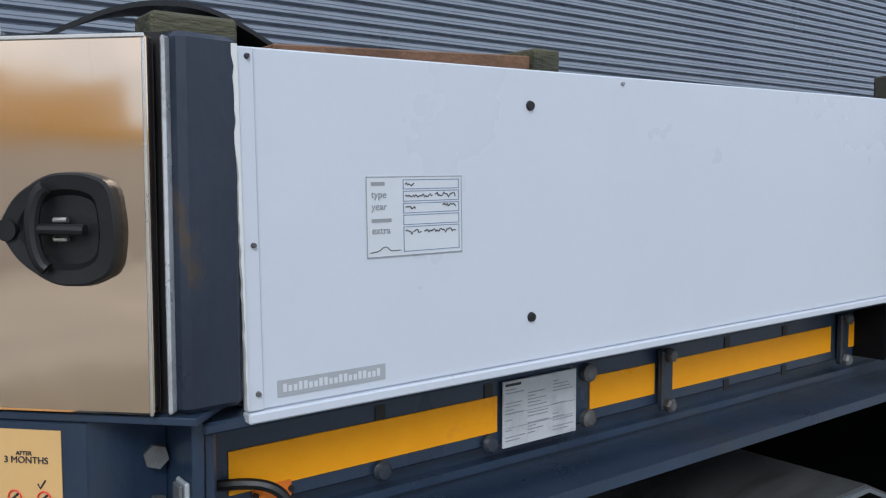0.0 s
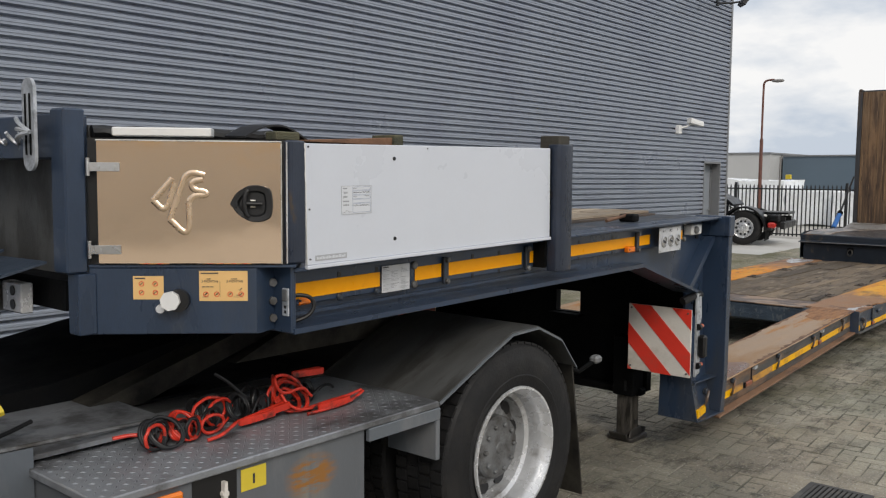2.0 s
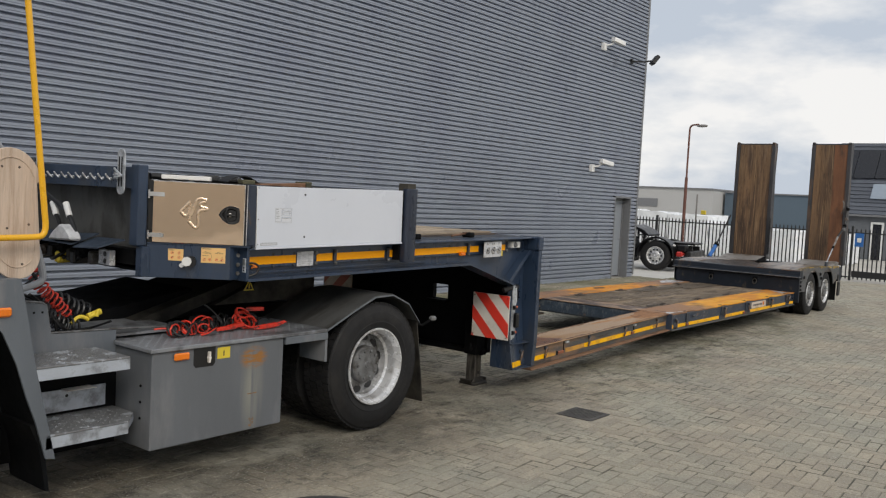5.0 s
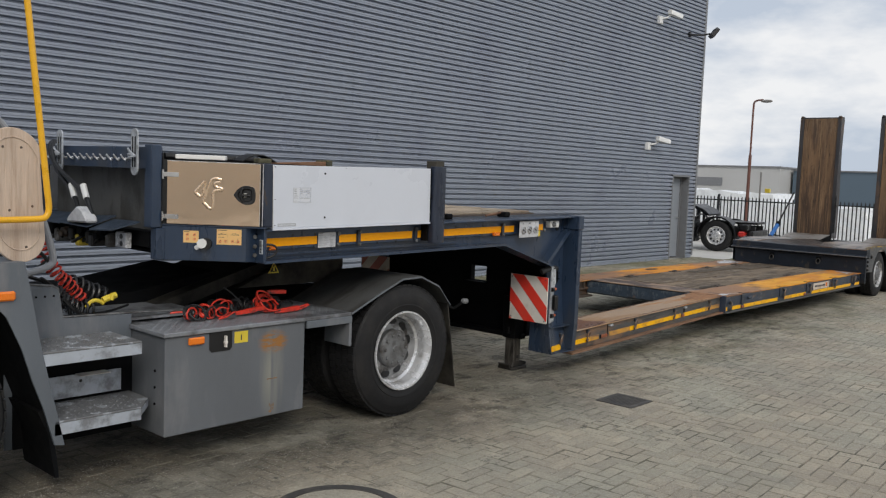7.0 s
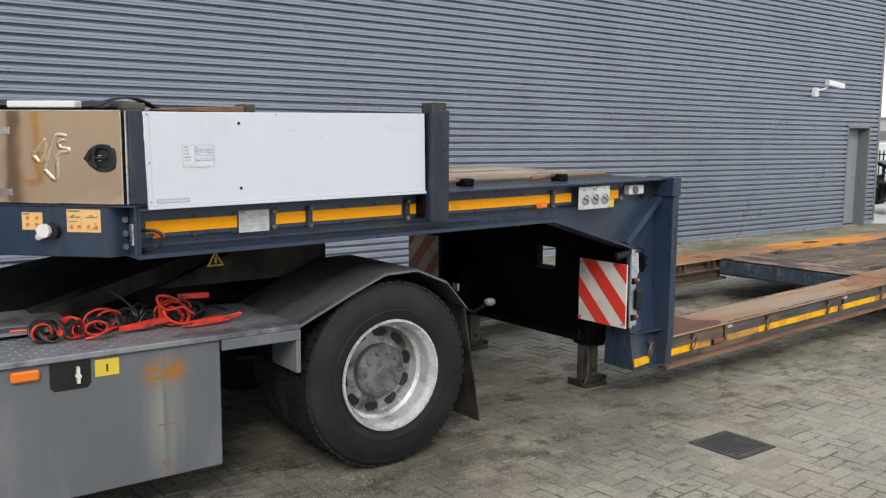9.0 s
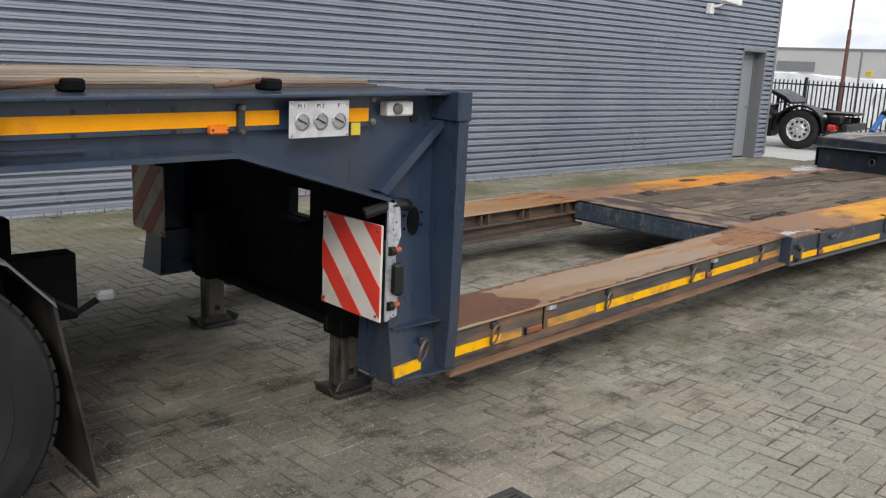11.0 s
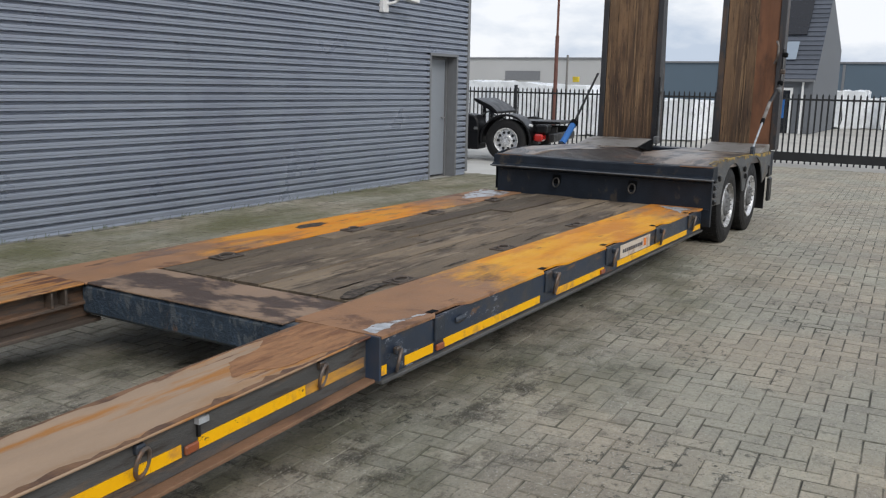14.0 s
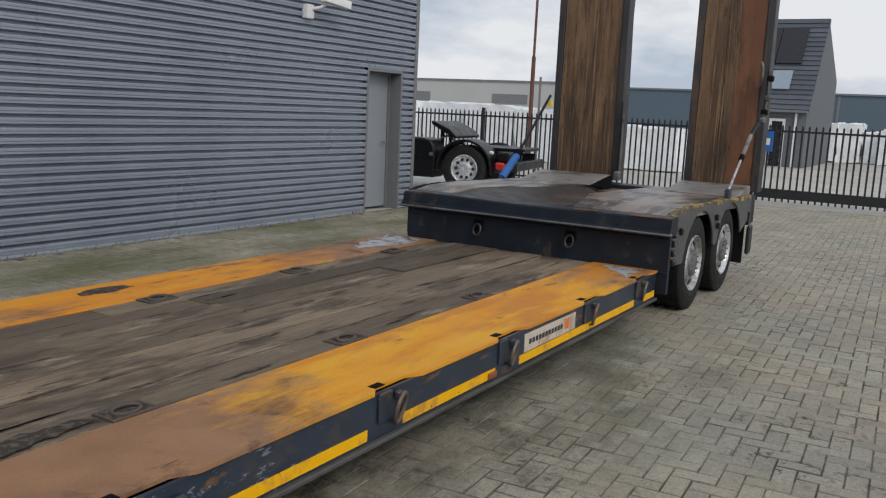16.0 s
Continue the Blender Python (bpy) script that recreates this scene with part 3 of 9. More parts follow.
BOX_GREY = box_paint()


# ---- mesh helpers ----
def box(bm, x0, x1, y0, y1, z0, z1):
    vs = [bm.verts.new((x, y, z)) for x in (x0, x1) for y in (y0, y1) for z in (z0, z1)]
    for a, b, c, d in ((0, 1, 3, 2), (4, 6, 7, 5), (0, 4, 5, 1), (2, 3, 7, 6), (0, 2, 6, 4), (1, 5, 7, 3)):
        bm.faces.new((vs[a], vs[b], vs[c], vs[d]))
    return vs


def prism(bm, poly, axis, a, b):
    """A flat outline pushed along an axis; poly holds the two other coordinates in their order."""
    def at(p, v):
        return {"x": (v, p[0], p[1]), "y": (p[0], v, p[1]), "z": (p[0], p[1], v)}[axis]
    lo = [bm.verts.new(at(p, a)) for p in poly]
    hi = [bm.verts.new(at(p, b)) for p in poly]
    n = len(poly)
    bm.faces.new(lo)
    bm.faces.new(hi[::-1])
    for i in range(n):
        bm.faces.new((lo[i], hi[i], hi[(i + 1) % n], lo[(i + 1) % n]))
    return lo + hi


def lathe(bm, profile, centre, axis, n=32, closed=False):
    """profile: (radius, place along axis). Turned round the axis through centre."""
    rings = []
    for r, h in profile:
        ring = []
        for i in range(n):
            c, s = math.cos(2 * math.pi * i / n) * r, math.sin(2 * math.pi * i / n) * r
            p = {"x": (h, c, s), "y": (c, h, s), "z": (c, s, h)}[axis]
            ring.append(bm.verts.new(Vector(centre) + Vector(p)))
        rings.append(ring)
    pairs = list(zip(rings, rings[1:])) + ([(rings[-1], rings[0])] if closed else [])
    for a, b in pairs:
        for i in range(n):
            bm.faces.new((a[i], a[(i + 1) % n], b[(i + 1) % n], b[i]))
    if not closed:
        bm.faces.new(rings[0])
        bm.faces.new(rings[-1][::-1])


def tube(bm, pts, r, n=8, closed=False):
    """A round bar along a line of points."""
    pts = [Vector(p) for p in pts]
    m = len(pts)
    rings, side = [], None
    for i, p in enumerate(pts):
        a = pts[(i - 1) % m] if closed or i else p
        b = pts[(i + 1) % m] if closed or i < m - 1 else p
        d = (b - a).normalized()
        if side is None:
            side = d.orthogonal().normalized()
        side = (side - d * side.dot(d))
        side = side.normalized() if side.length > 1e-6 else d.orthogonal().normalized()
        up = d.cross(side)
        rings.append([bm.verts.new(p + (side * math.cos(2 * math.pi * k / n) + up * math.sin(2 * math.pi * k / n)) * r) for k in range(n)])
    for a, b in list(zip(rings, rings[1:])) + ([(rings[-1], rings[0])] if closed else []):
        for k in range(n):
            bm.faces.new((a[k], a[(k + 1) % n], b[(k + 1) % n], b[k]))
    if not closed:
        bm.faces.new(rings[0][::-1])
        bm.faces.new(rings[-1])


def rounded(points, times=2):
    """Chaikin's cut corners for a smoother line."""
    pts = [Vector(p) for p in points]
    for _ in range(times):
        out = [pts[0]]
        for a, b in zip(pts, pts[1:]):
            out += [a.lerp(b, 0.25), a.lerp(b, 0.75)]
        pts = out + [pts[-1]]
    return pts


def soften(bm, width):
    bm.normal_update()
    edges = [e for e in bm.edges if len(e.link_faces) == 2 and e.calc_face_angle(0) > 0.6]
    bmesh.ops.bevel(bm, geom=edges, offset=width, segments=1, affect="EDGES", profile=0.5)


def mesh_of(name, bm, material, smooth=True):
    bmesh.ops.recalc_face_normals(bm, faces=bm.faces)
    me = bpy.data.meshes.new(name)
    bm.to_mesh(me)
    bm.free()
    me.materials.append(material)
    if smooth:
        for p in me.polygons:
            p.use_smooth = True
        me.set_sharp_from_angle(angle=radians(32))
    return me


def part(name, bm, material, parent, label=""):
    """One mesh object under a thing or a part, in world coordinates."""
    ob = new(name, mesh_of(name, bm, material))
    ob.parent = parent
    if not parent.parent:
        ob.matrix_parent_inverse = parent.matrix_basis.inverted()
    return tagged(ob, label)


def thing(name, place, label, category, group=""):
    ob = new(name)
    ob.empty_display_size = 0.2
    ob.matrix_basis = Matrix.Translation(place)
    return tagged(ob, label, category, group)


def whole(name, bm, material, label, category, group="", kind=""):
    """A thing that is one mesh, its origin at its base."""
    lo = Vector([min(v.co[i] for v in bm.verts) for i in range(3)])
    hi = Vector([max(v.co[i] for v in bm.verts) for i in range(3)])
    c = Vector(((lo.x + hi.x) / 2, (lo.y + hi.y) / 2, lo.z))
    bmesh.ops.translate(bm, verts=bm.verts, vec=-c)
    ob = new(name, mesh_of(name, bm, material))
    ob.matrix_basis = Matrix.Translation(c)
    return tagged(ob, label, category, group, kind)


def jagged(points, rough, seed, levels=4):
    """A closed outline broken into ragged bits."""
    rng = random.Random(seed)
    pts = [Vector(p) for p in points]
    for _ in range(levels):
        out = []
        for k, p in enumerate(pts):
            q = pts[(k + 1) % len(pts)]
            d = q - p
            out += [p, p.lerp(q, rng.uniform(0.35, 0.65)) + Vector((-d.y, d.x)) * rng.uniform(-rough, rough)]
        pts = out
    return [tuple(p) for p in pts]


def boxed(x0, x1, y0, y1, z0, z1, bevel=0.0):
    bm = bmesh.new()
    box(bm, min(x0, x1), max(x0, x1), min(y0, y1), max(y0, y1), min(z0, z1), max(z0, z1))
    if bevel:
        soften(bm, bevel)
    return bm


def lettering(name, words, size, m, material, parent, label=""):
    """Raised flat letters; m puts the text's x along its line and y up its letters."""
    cu = bpy.data.curves.new(name, "FONT")
    cu.body, cu.size, cu.extrude = words, size, 0.0006
    cu.align_x, cu.align_y = "LEFT", "BOTTOM"
    tmp = bpy.data.objects.new(name, cu)
    me = bpy.data.meshes.new_from_object(tmp)
    bpy.data.objects.remove(tmp)
    me.transform(m)
    me.materials.clear()
    me.materials.append(material)
    ob = new(name, me)
    ob.parent = parent
    if not parent.parent:
        ob.matrix_parent_inverse = parent.matrix_basis.inverted()
    return tagged(ob, label)


def facing_street(x, y, z):
    """Turns a text or plate drawn in x and y to stand on a face that looks towards -y."""
    return Matrix.Translation((x, y, z)) @ Matrix.Rotation(radians(90), 4, "X")


# ---- the yard ----
WALL_Y, CORNER_X = 5.85, 17.68
ground = whole("ground", boxed(-400, 700, -450, 450, -0.4, -0.012), FAR_PAVING, "grey block paving of a wide industrial yard", "ground", kind="structure")

PITCH = 0.094


def cladding(name, x0, x1, z0, z1, y=WALL_Y):
    """A profiled sheet with horizontal ribs: short slopes, broad crowns, narrow valleys."""
    bm = bmesh.new()
    prof = []
    k = math.floor(z0 / PITCH)
    while k * PITCH < z1:
        for dz, dy in ((0.0, -0.034), (0.006, 0.008), (0.024, 0.010), (0.033, -0.040), (0.037, -0.048), (0.059, -0.046), (0.063, -0.051), (0.085, -0.050), (0.090, -0.046)):
            z = k * PITCH + dz
            if z0 <= z <= z1:
                prof.append((y + dy, z))
        k += 1
    if z0 < 0.1:
        prof = [(y - 0.050, z0)] + [q for q in prof if q[1] > 0.027]
    front = [(bm.verts.new((x0, py, pz)), bm.verts.new((x1, py, pz))) for py, pz in prof]
    for a, b in zip(front, front[1:]):
        bm.faces.new((a[0], a[1], b[1], b[0]))
    back = [(bm.verts.new((x, y + 0.012, prof[0][1])), bm.verts.new((x, y + 0.012, prof[-1][1]))) for x in (x0, x1)]
    bm.faces.new((back[0][0], back[1][0], back[1][1], back[0][1]))
    bm.faces.new((front[0][0], front[0][1], back[1][0], back[0][0]))
    bm.faces.new((front[-1][0], front[-1][1], back[1][1], back[0][1]))
    return bm


# the hall: a wall core with a real door opening, profiled sheets in front of it
DOOR_L, DOOR_R, DOOR_T = 16.44, 17.26, 2.06
bm = bmesh.new()
box(bm, -32, DOOR_L, WALL_Y + 0.014, WALL_Y + 0.35, -0.3, 9.0)
box(bm, DOOR_R, CORNER_X - 0.02, WALL_Y + 0.014, WALL_Y + 0.35, -0.3, 9.0)
box(bm, DOOR_L, DOOR_R, WALL_Y + 0.014, WALL_Y + 0.35, DOOR_T, 9.0)
wall_north = whole("wall_north", bm, TRIM, "grey industrial hall wall clad in horizontally ribbed steel sheets", "wall", kind="structure")
joints = [-32, -26.6, -21.2, -15.8, -10.4, -5.0, 0.4, 5.8, 11.2, DOOR_L - 0.03]
for a, b in zip(joints, joints[1:]):
    part("cladding_sheet", cladding("cladding_sheet", a + 0.002, b - 0.002, 0.006, 9.0), CLADDING, wall_north)
part("cladding_sheet", cladding("cladding_sheet", DOOR_L - 0.03, DOOR_R + 0.03, DOOR_T + 0.04, 9.0), CLADDING, wall_north)
part("cladding_sheet", cladding("cladding_sheet", DOOR_R + 0.034, CORNER_X - 0.06, 0.006, 9.0), CLADDING, wall_north)
part("corner_flashing", boxed(CORNER_X - 0.06, CORNER_X + 0.02, WALL_Y - 0.058, WALL_Y + 0.05, 0.05, 9.0, 0.004), TRIM, wall_north)
part("plinth", boxed(-32, DOOR_L - 0.03, WALL_Y - 0.060, WALL_Y + 0.013, -0.2, 0.005), CONCRETE, wall_north)
bm = bmesh.new()
box(bm, DOOR_L - 0.045, DOOR_L - 0.001, WALL_Y - 0.054, WALL_Y + 0.2, 0, DOOR_T + 0.04)
box(bm, DOOR_R + 0.001, DOOR_R + 0.045, WALL_Y - 0.054, WALL_Y + 0.2, 0, DOOR_T + 0.04)
box(bm, DOOR_L - 0.045, DOOR_R + 0.045, WALL_Y - 0.056, WALL_Y + 0.2, DOOR_T - 0.001, DOOR_T + 0.042)
part("door_surround", bm, TRIM, wall_north)
bm = boxed(CORNER_X - 0.37, CORNER_X, WALL_Y + 0.352, 30, -0.3, 9.0)
wall_east = whole("wall_east", bm, CLADDING, "grey clad end wall of the hall", "wall", kind="structure")
whole("roof", boxed(-32, CORNER_X + 0.05, WALL_Y - 0.05, 30, 9.004, 9.25), TRIM, "flat grey roof edge of the hall", "roof", kind="structure")

door = thing("door_1", ((DOOR_L + DOOR_R) / 2, WALL_Y + 0.19, 0), "closed flush grey steel service door set back in the hall wall", "door")
tagged(door, kind="structure")
leaf = part("door_leaf", boxed(DOOR_L + 0.05, DOOR_R - 0.05, WALL_Y + 0.16, WALL_Y + 0.205, 0.03, DOOR_T - 0.05, 0.003), DOOR_GREY, door)
bm = bmesh.new()
box(bm, DOOR_L + 0.002, DOOR_L + 0.048, WALL_Y + 0.14, WALL_Y + 0.23, 0.0, DOOR_T - 0.003)
box(bm, DOOR_R - 0.048, DOOR_R - 0.002, WALL_Y + 0.14, WALL_Y + 0.23, 0.0, DOOR_T - 0.003)
box(bm, DOOR_L + 0.05, DOOR_R - 0.05, WALL_Y + 0.14, WALL_Y + 0.23, DOOR_T - 0.048, DOOR_T - 0.003)
part("door_frame", bm, TRIM, door)
bm = bmesh.new()
tube(bm, [(DOOR_R - 0.12, WALL_Y + 0.16, 1.02), (DOOR_R - 0.12, WALL_Y + 0.11, 1.02), (DOOR_R - 0.24, WALL_Y + 0.11, 1.02)], 0.010)
part("door_handle", bm, STEEL, leaf, "steel lever handle")
for z in (0.35, 1.05, 1.75):
    part("hinge", boxed(DOOR_L + 0.035, DOOR_L + 0.06, WALL_Y + 0.145, WALL_Y + 0.159, z - 0.06, z + 0.06), STEEL, leaf)

# paving: herringbone blocks, each with bevelled edges
CELL, JOINT = 0.100, 0.0055
PAVE_AT, PAVE_TURN = Vector((7.74, -1.122)), radians(3.2)


def paver_shape(w, h):
    """Corner points and faces of one block, its worn top rim bevelled; the rim faces come second to last."""
    a, b, e = w / 2 - JOINT / 2, h / 2 - JOINT / 2, 0.0032
    v = []
    for z, s in ((-0.04, 0.0), (-0.0055, 0.0), (0.0, e)):
        v += [(-a + s, -b + s, z), (a - s, -b + s, z), (a - s, b - s, z), (-a + s, b - s, z)]
    f = []
    for base in (0, 4):
        for i in range(4):
            j = (i + 1) % 4
            f.append((base + i, base + j, base + 4 + j, base + 4 + i))
    f.append((8, 9, 10, 11))
    return np.array(v), f


def paver_mesh(name, verts, faces):
    """Block tops in concrete, their flanks and rims in joint grime."""
    me = bpy.data.meshes.new(name)
    me.from_pydata(verts, [], faces)
    me.materials.append(PAVER)
    me.materials.append(PAVER_RIM)
    me.polygons.foreach_set("material_index", [0 if k % 9 == 8 else 1 for k in range(len(faces))])
    return me


def pave(x0, x1, y0, y1, near, keep_out):
    """Herringbone, turned a little against the hall."""
    rng = random.Random(4)
    turn = Matrix.Rotation(PAVE_TURN, 4, "Z")
    rot = np.array(turn.to_3x3())
    shapes = [paver_shape(2 * CELL, CELL), paver_shape(CELL, 2 * CELL)]
    singles = [paver_mesh("paver", v.tolist(), f) for v, f in shapes]
    verts, faces, count = [], [], 0
    reach = int(34 / CELL)
    for i in range(-reach, reach):
        for j in range(-reach, reach):
            k = (i - j) % 4
            if k not in (0, 3):
                continue
            kind = 0 if k == 0 else 1
            u = (i + (1.0 if kind == 0 else 0.5) - 2) * CELL
            w = (j + (0.5 if kind == 0 else 1.0)) * CELL
            cx, cy = PAVE_AT.x + rot[0, 0] * u + rot[0, 1] * w, PAVE_AT.y + rot[1, 0] * u + rot[1, 1] * w
            if not (x0 < cx < x1 and y0 < cy < y1):
                continue
            if cy > WALL_Y - 0.1 and cx < CORNER_X + 0.1 or any(inside(cx, cy) for inside in keep_out):
                continue
            tip = (rng.uniform(-0.014, 0.014), rng.uniform(-0.014, 0.014))
            lift = rng.uniform(-0.004, 0.001)
            if near[0] < cx < near[1] and near[2] < cy < near[3]:
                ob = new("paver", singles[kind])
                ob.matrix_basis = Matrix.Translation((cx, cy, lift)) @ turn @ Euler((tip[1], -tip[0], 0)).to_matrix().to_4x4()
                ob.parent = ground
                ob.matrix_parent_inverse = ground.matrix_basis.inverted()
                continue
            v, f = shapes[kind]
            p = v @ rot.T + np.array((cx, cy, lift))
            p[:, 2] += v[:, 0] * tip[0] + v[:, 1] * tip[1]
            verts.append(p)
            faces += [tuple(q + count for q in face) for face in f]
            count += len(v)
    ob = new("block_paving", paver_mesh("block_paving", np.concatenate(verts).tolist(), faces))
    ob.parent = ground
    ob.matrix_parent_inverse = ground.matrix_basis.inverted()
    return tagged(ob, "grey concrete herringbone blocks", kind="stuff")


apron = whole("concrete_apron", boxed(CORNER_X + 0.25, 23.9, 5.05, 16.0, -0.05, -0.004), APRON, "pale concrete apron beside the hall's end", "pavement", kind="structure")
bed = part("sand_bed", boxed(-7.2, 23.75, -7.7, WALL_Y - 0.013, -0.010, -0.0075), SAND, ground)

DRAIN = (2.87, 3.22, -1.01, -0.67)
drain = thing("drain_grate", (3.045, -0.84, -0.01), "square cast-iron gully grate with slanted bars set in the paving", "drain")
bm = bmesh.new()
box(bm, DRAIN[0], DRAIN[1], DRAIN[2], DRAIN[2] + 0.03, -0.03, 0.004)
box(bm, DRAIN[0], DRAIN[1], DRAIN[3] - 0.03, DRAIN[3], -0.03, 0.004)
box(bm, DRAIN[0], DRAIN[0] + 0.03, DRAIN[2] + 0.03, DRAIN[3] - 0.03, -0.03, 0.004)
box(bm, DRAIN[1] - 0.03, DRAIN[1], DRAIN[2] + 0.03, DRAIN[3] - 0.03, -0.03, 0.004)
part("frame", bm, IRON, drain)
part("collar", boxed(DRAIN[0] - 0.17, DRAIN[1] + 0.17, DRAIN[2] - 0.17, DRAIN[3] + 0.17, -0.03, -0.0045), PAVER, drain)
part("pit", boxed(DRAIN[0] + 0.03, DRAIN[1] - 0.03, DRAIN[2] + 0.03, DRAIN[3] - 0.03, -0.006, -0.003), DARK, drain)
for i in range(11):
    y = DRAIN[2] + 0.040 + i * 0.026
    part("grate_bar", boxed(DRAIN[0] + 0.03, DRAIN[1] - 0.03, y - 0.008, y + 0.008, -0.002, 0.003), IRON, drain)

manhole = thing("manhole_cover", (-0.3, -1.05, -0.01), "round cast-iron manhole cover ringed in the paving", "manhole cover")
bm = bmesh.new()
lathe(bm, [(0.30, 0.0), (0.36, 0.0), (0.37, 0.005), (0.36, 0.010), (0.30, 0.010)], (-0.3, -1.05, -0.006), "z", 40, True)
part("rim", bm, IRON, manhole)
bm = bmesh.new()
lathe(bm, [(0.0, -0.006), (0.60, -0.006), (0.60, -0.03)], (-0.3, -1.05, 0.0), "z", 40)
part("collar", bm, PAVER, manhole)
bm = bmesh.new()
lathe(bm, [(0.293, 0.0), (0.293, 0.008), (0.28, 0.009)], (-0.3, -1.05, -0.006), "z", 40)
part("lid", bm, PAVER, manhole)

# things on the hall wall
def wall_camera(x, z, turn, name="security_camera"):
    t = thing(name, (x, WALL_Y - 0.03, z), "white security camera housing on a wall bracket", "camera", "cameras on the hall")
    part("wall_box", boxed(x - 0.09, x + 0.05, WALL_Y - 0.12, WALL_Y - 0.026, z - 0.12, z + 0.06, 0.008), WHITE, t)
    bm = bmesh.new()
    tube(bm, [(x, WALL_Y - 0.1, z), (x + 0.08, WALL_Y - 0.2, z + 0.03), (x + 0.16, WALL_Y - 0.26, z + 0.10)], 0.022)
    part("arm", bm, WHITE, t)
    bm = bmesh.new()
    prism(bm, [(-0.06, -0.05), (0.06, -0.05), (0.06, 0.045), (0.03, 0.06), (-0.03, 0.06), (-0.06, 0.045)], "x", -0.06, 0.36)
    soften(bm, 0.006)
    bmesh.ops.transform(bm, matrix=pose(x + 0.12, WALL_Y - 0.28, z + 0.14, 0, 8, turn), verts=bm.verts)
    part("housing", bm, WHITE, t)
    bm = bmesh.new()
    box(bm, 0.361, 0.366, -0.045, 0.045, -0.035, 0.035)
    bmesh.ops.transform(bm, matrix=pose(x + 0.12, WALL_Y - 0.28, z + 0.14, 0, 8, turn), verts=bm.verts)
    part("lens_window", bm, BLACK, t)


wall_camera(15.05, 2.76, -12)
wall_camera(15.28, 5.70, -12)
flood = thing("wall_floodlight", (17.15, WALL_Y - 0.03, 5.55), "dark floodlight on a short arm near the hall corner", "floodlight")
part("bracket", boxed(16.75, 16.85, WALL_Y - 0.08, WALL_Y - 0.026, 5.5, 5.62), BLACK, flood)
bm = bmesh.new()
tube(bm, [(16.8, WALL_Y - 0.06, 5.56), (17.0, WALL_Y - 0.3, 5.56), (17.15, WALL_Y - 0.42, 5.6)], 0.022)
part("arm", bm, BLACK, flood)
bm = boxed(-0.05, 0.05, -0.16, 0.16, -0.12, 0.12, 0.01)
bmesh.ops.transform(bm, matrix=pose(17.2, WALL_Y - 0.5, 5.62, 0, 35, -50), verts=bm.verts)
part("lamp_head", bm, BLACK, flood)


# ---- the low-bed trailer ----
TRAILER = thing("lowbed_trailer", (7.5, 1.3, 0), "dark navy low-bed trailer with rusty deck, timber planks and raised ramps", "trailer")
W = 2.54


def neck(bm):
    """The gooseneck stands slightly nose-down."""
    for v in bm.verts:
        v.co.z += 0.018 * v.co.x
    return bm


def leaned(bm):
    """Locker panel parts lean with the gooseneck's slope too."""
    for v in bm.verts:
        v.co.x -= 0.018 * (v.co.z - 1.45)
    return neck(bm)


def mirrored(bm):
    """The same part on the trailer's far side."""
    for v in bm.verts:
        v.co.y = W - v.co.y
    return bm


def both(name, make, material, label="", parent=None):
    out = []
    for side in (0, 1):
        bm = make()
        out.append(part(name, mirrored(bm) if side else bm, material, parent or TRAILER, label))
    return out


def girder_web():
    bm = bmesh.new()
    prism(bm, [(-0.05, 1.232), (2.40, 1.226), (3.13, 1.00), (3.19, 0.97), (3.19, 0.75), (3.44, 0.75), (3.44, 1.425), (-0.05, 1.425)], "y", 0.118, 0.134)
    return neck(bm)


def girder_top():
    return neck(boxed(-0.05, 3.44, 0.0, 0.16, 1.426, 1.440, 0.003))


def girder_rail():
    return neck(boxed(-0.03, 3.05, 0.088, 0.1175, 1.300, 1.4255, 0.003))


def girder_foot():
    bm = bmesh.new()
    prism(bm, [(-0.05, 1.222), (2.40, 1.216), (3.13, 0.985), (3.13, 1.002), (2.40, 1.236), (-0.05, 1.240)], "y", 0.0, 0.17)
    return neck(bm)


def girder_lip():
    bm = bmesh.new()
    prism(bm, [(-0.03, 1.262), (1.9, 1.256), (1.9, 1.268), (-0.03, 1.274)], "y", 0.098, 0.1178)
    return neck(bm)


webs = both("girder_web", girder_web, NAVY)
both("girder_top_flange", girder_top, NAVY)
both("girder_rail", girder_rail, NAVY)
both("girder_bottom_flange", girder_foot, NAVY)
both("girder_lip", girder_lip, NAVY)
def end_flange():
    bm = bmesh.new()
    prism(bm, [(0.20, 0.19), (-0.028, 0.19), (-0.045, 0.42), (-0.045, 1.316), (0.20, 1.316)], "x", 3.435, 3.495)
    soften(bm, 0.003)
    return neck(bm)


both("end_post_flange", end_flange, NAVY)
both("end_post_cap", lambda: neck(boxed(3.42, 3.502, -0.055, 0.18, 1.317, 1.446, 0.006)), NAVY)
def foot_shelf():
    bm = bmesh.new()
    prism(bm, [(3.165, 0.026), (3.434, 0.004), (3.434, 0.112), (3.165, 0.08)], "z", 0.415, 0.424)
    return neck(bm)


def foot_base():
    bm = bmesh.new()
    prism(bm, [(3.150, -0.006), (3.497, -0.032), (3.497, 0.26), (3.150, 0.26)], "z", 0.180, 0.1895)
    return neck(bm)


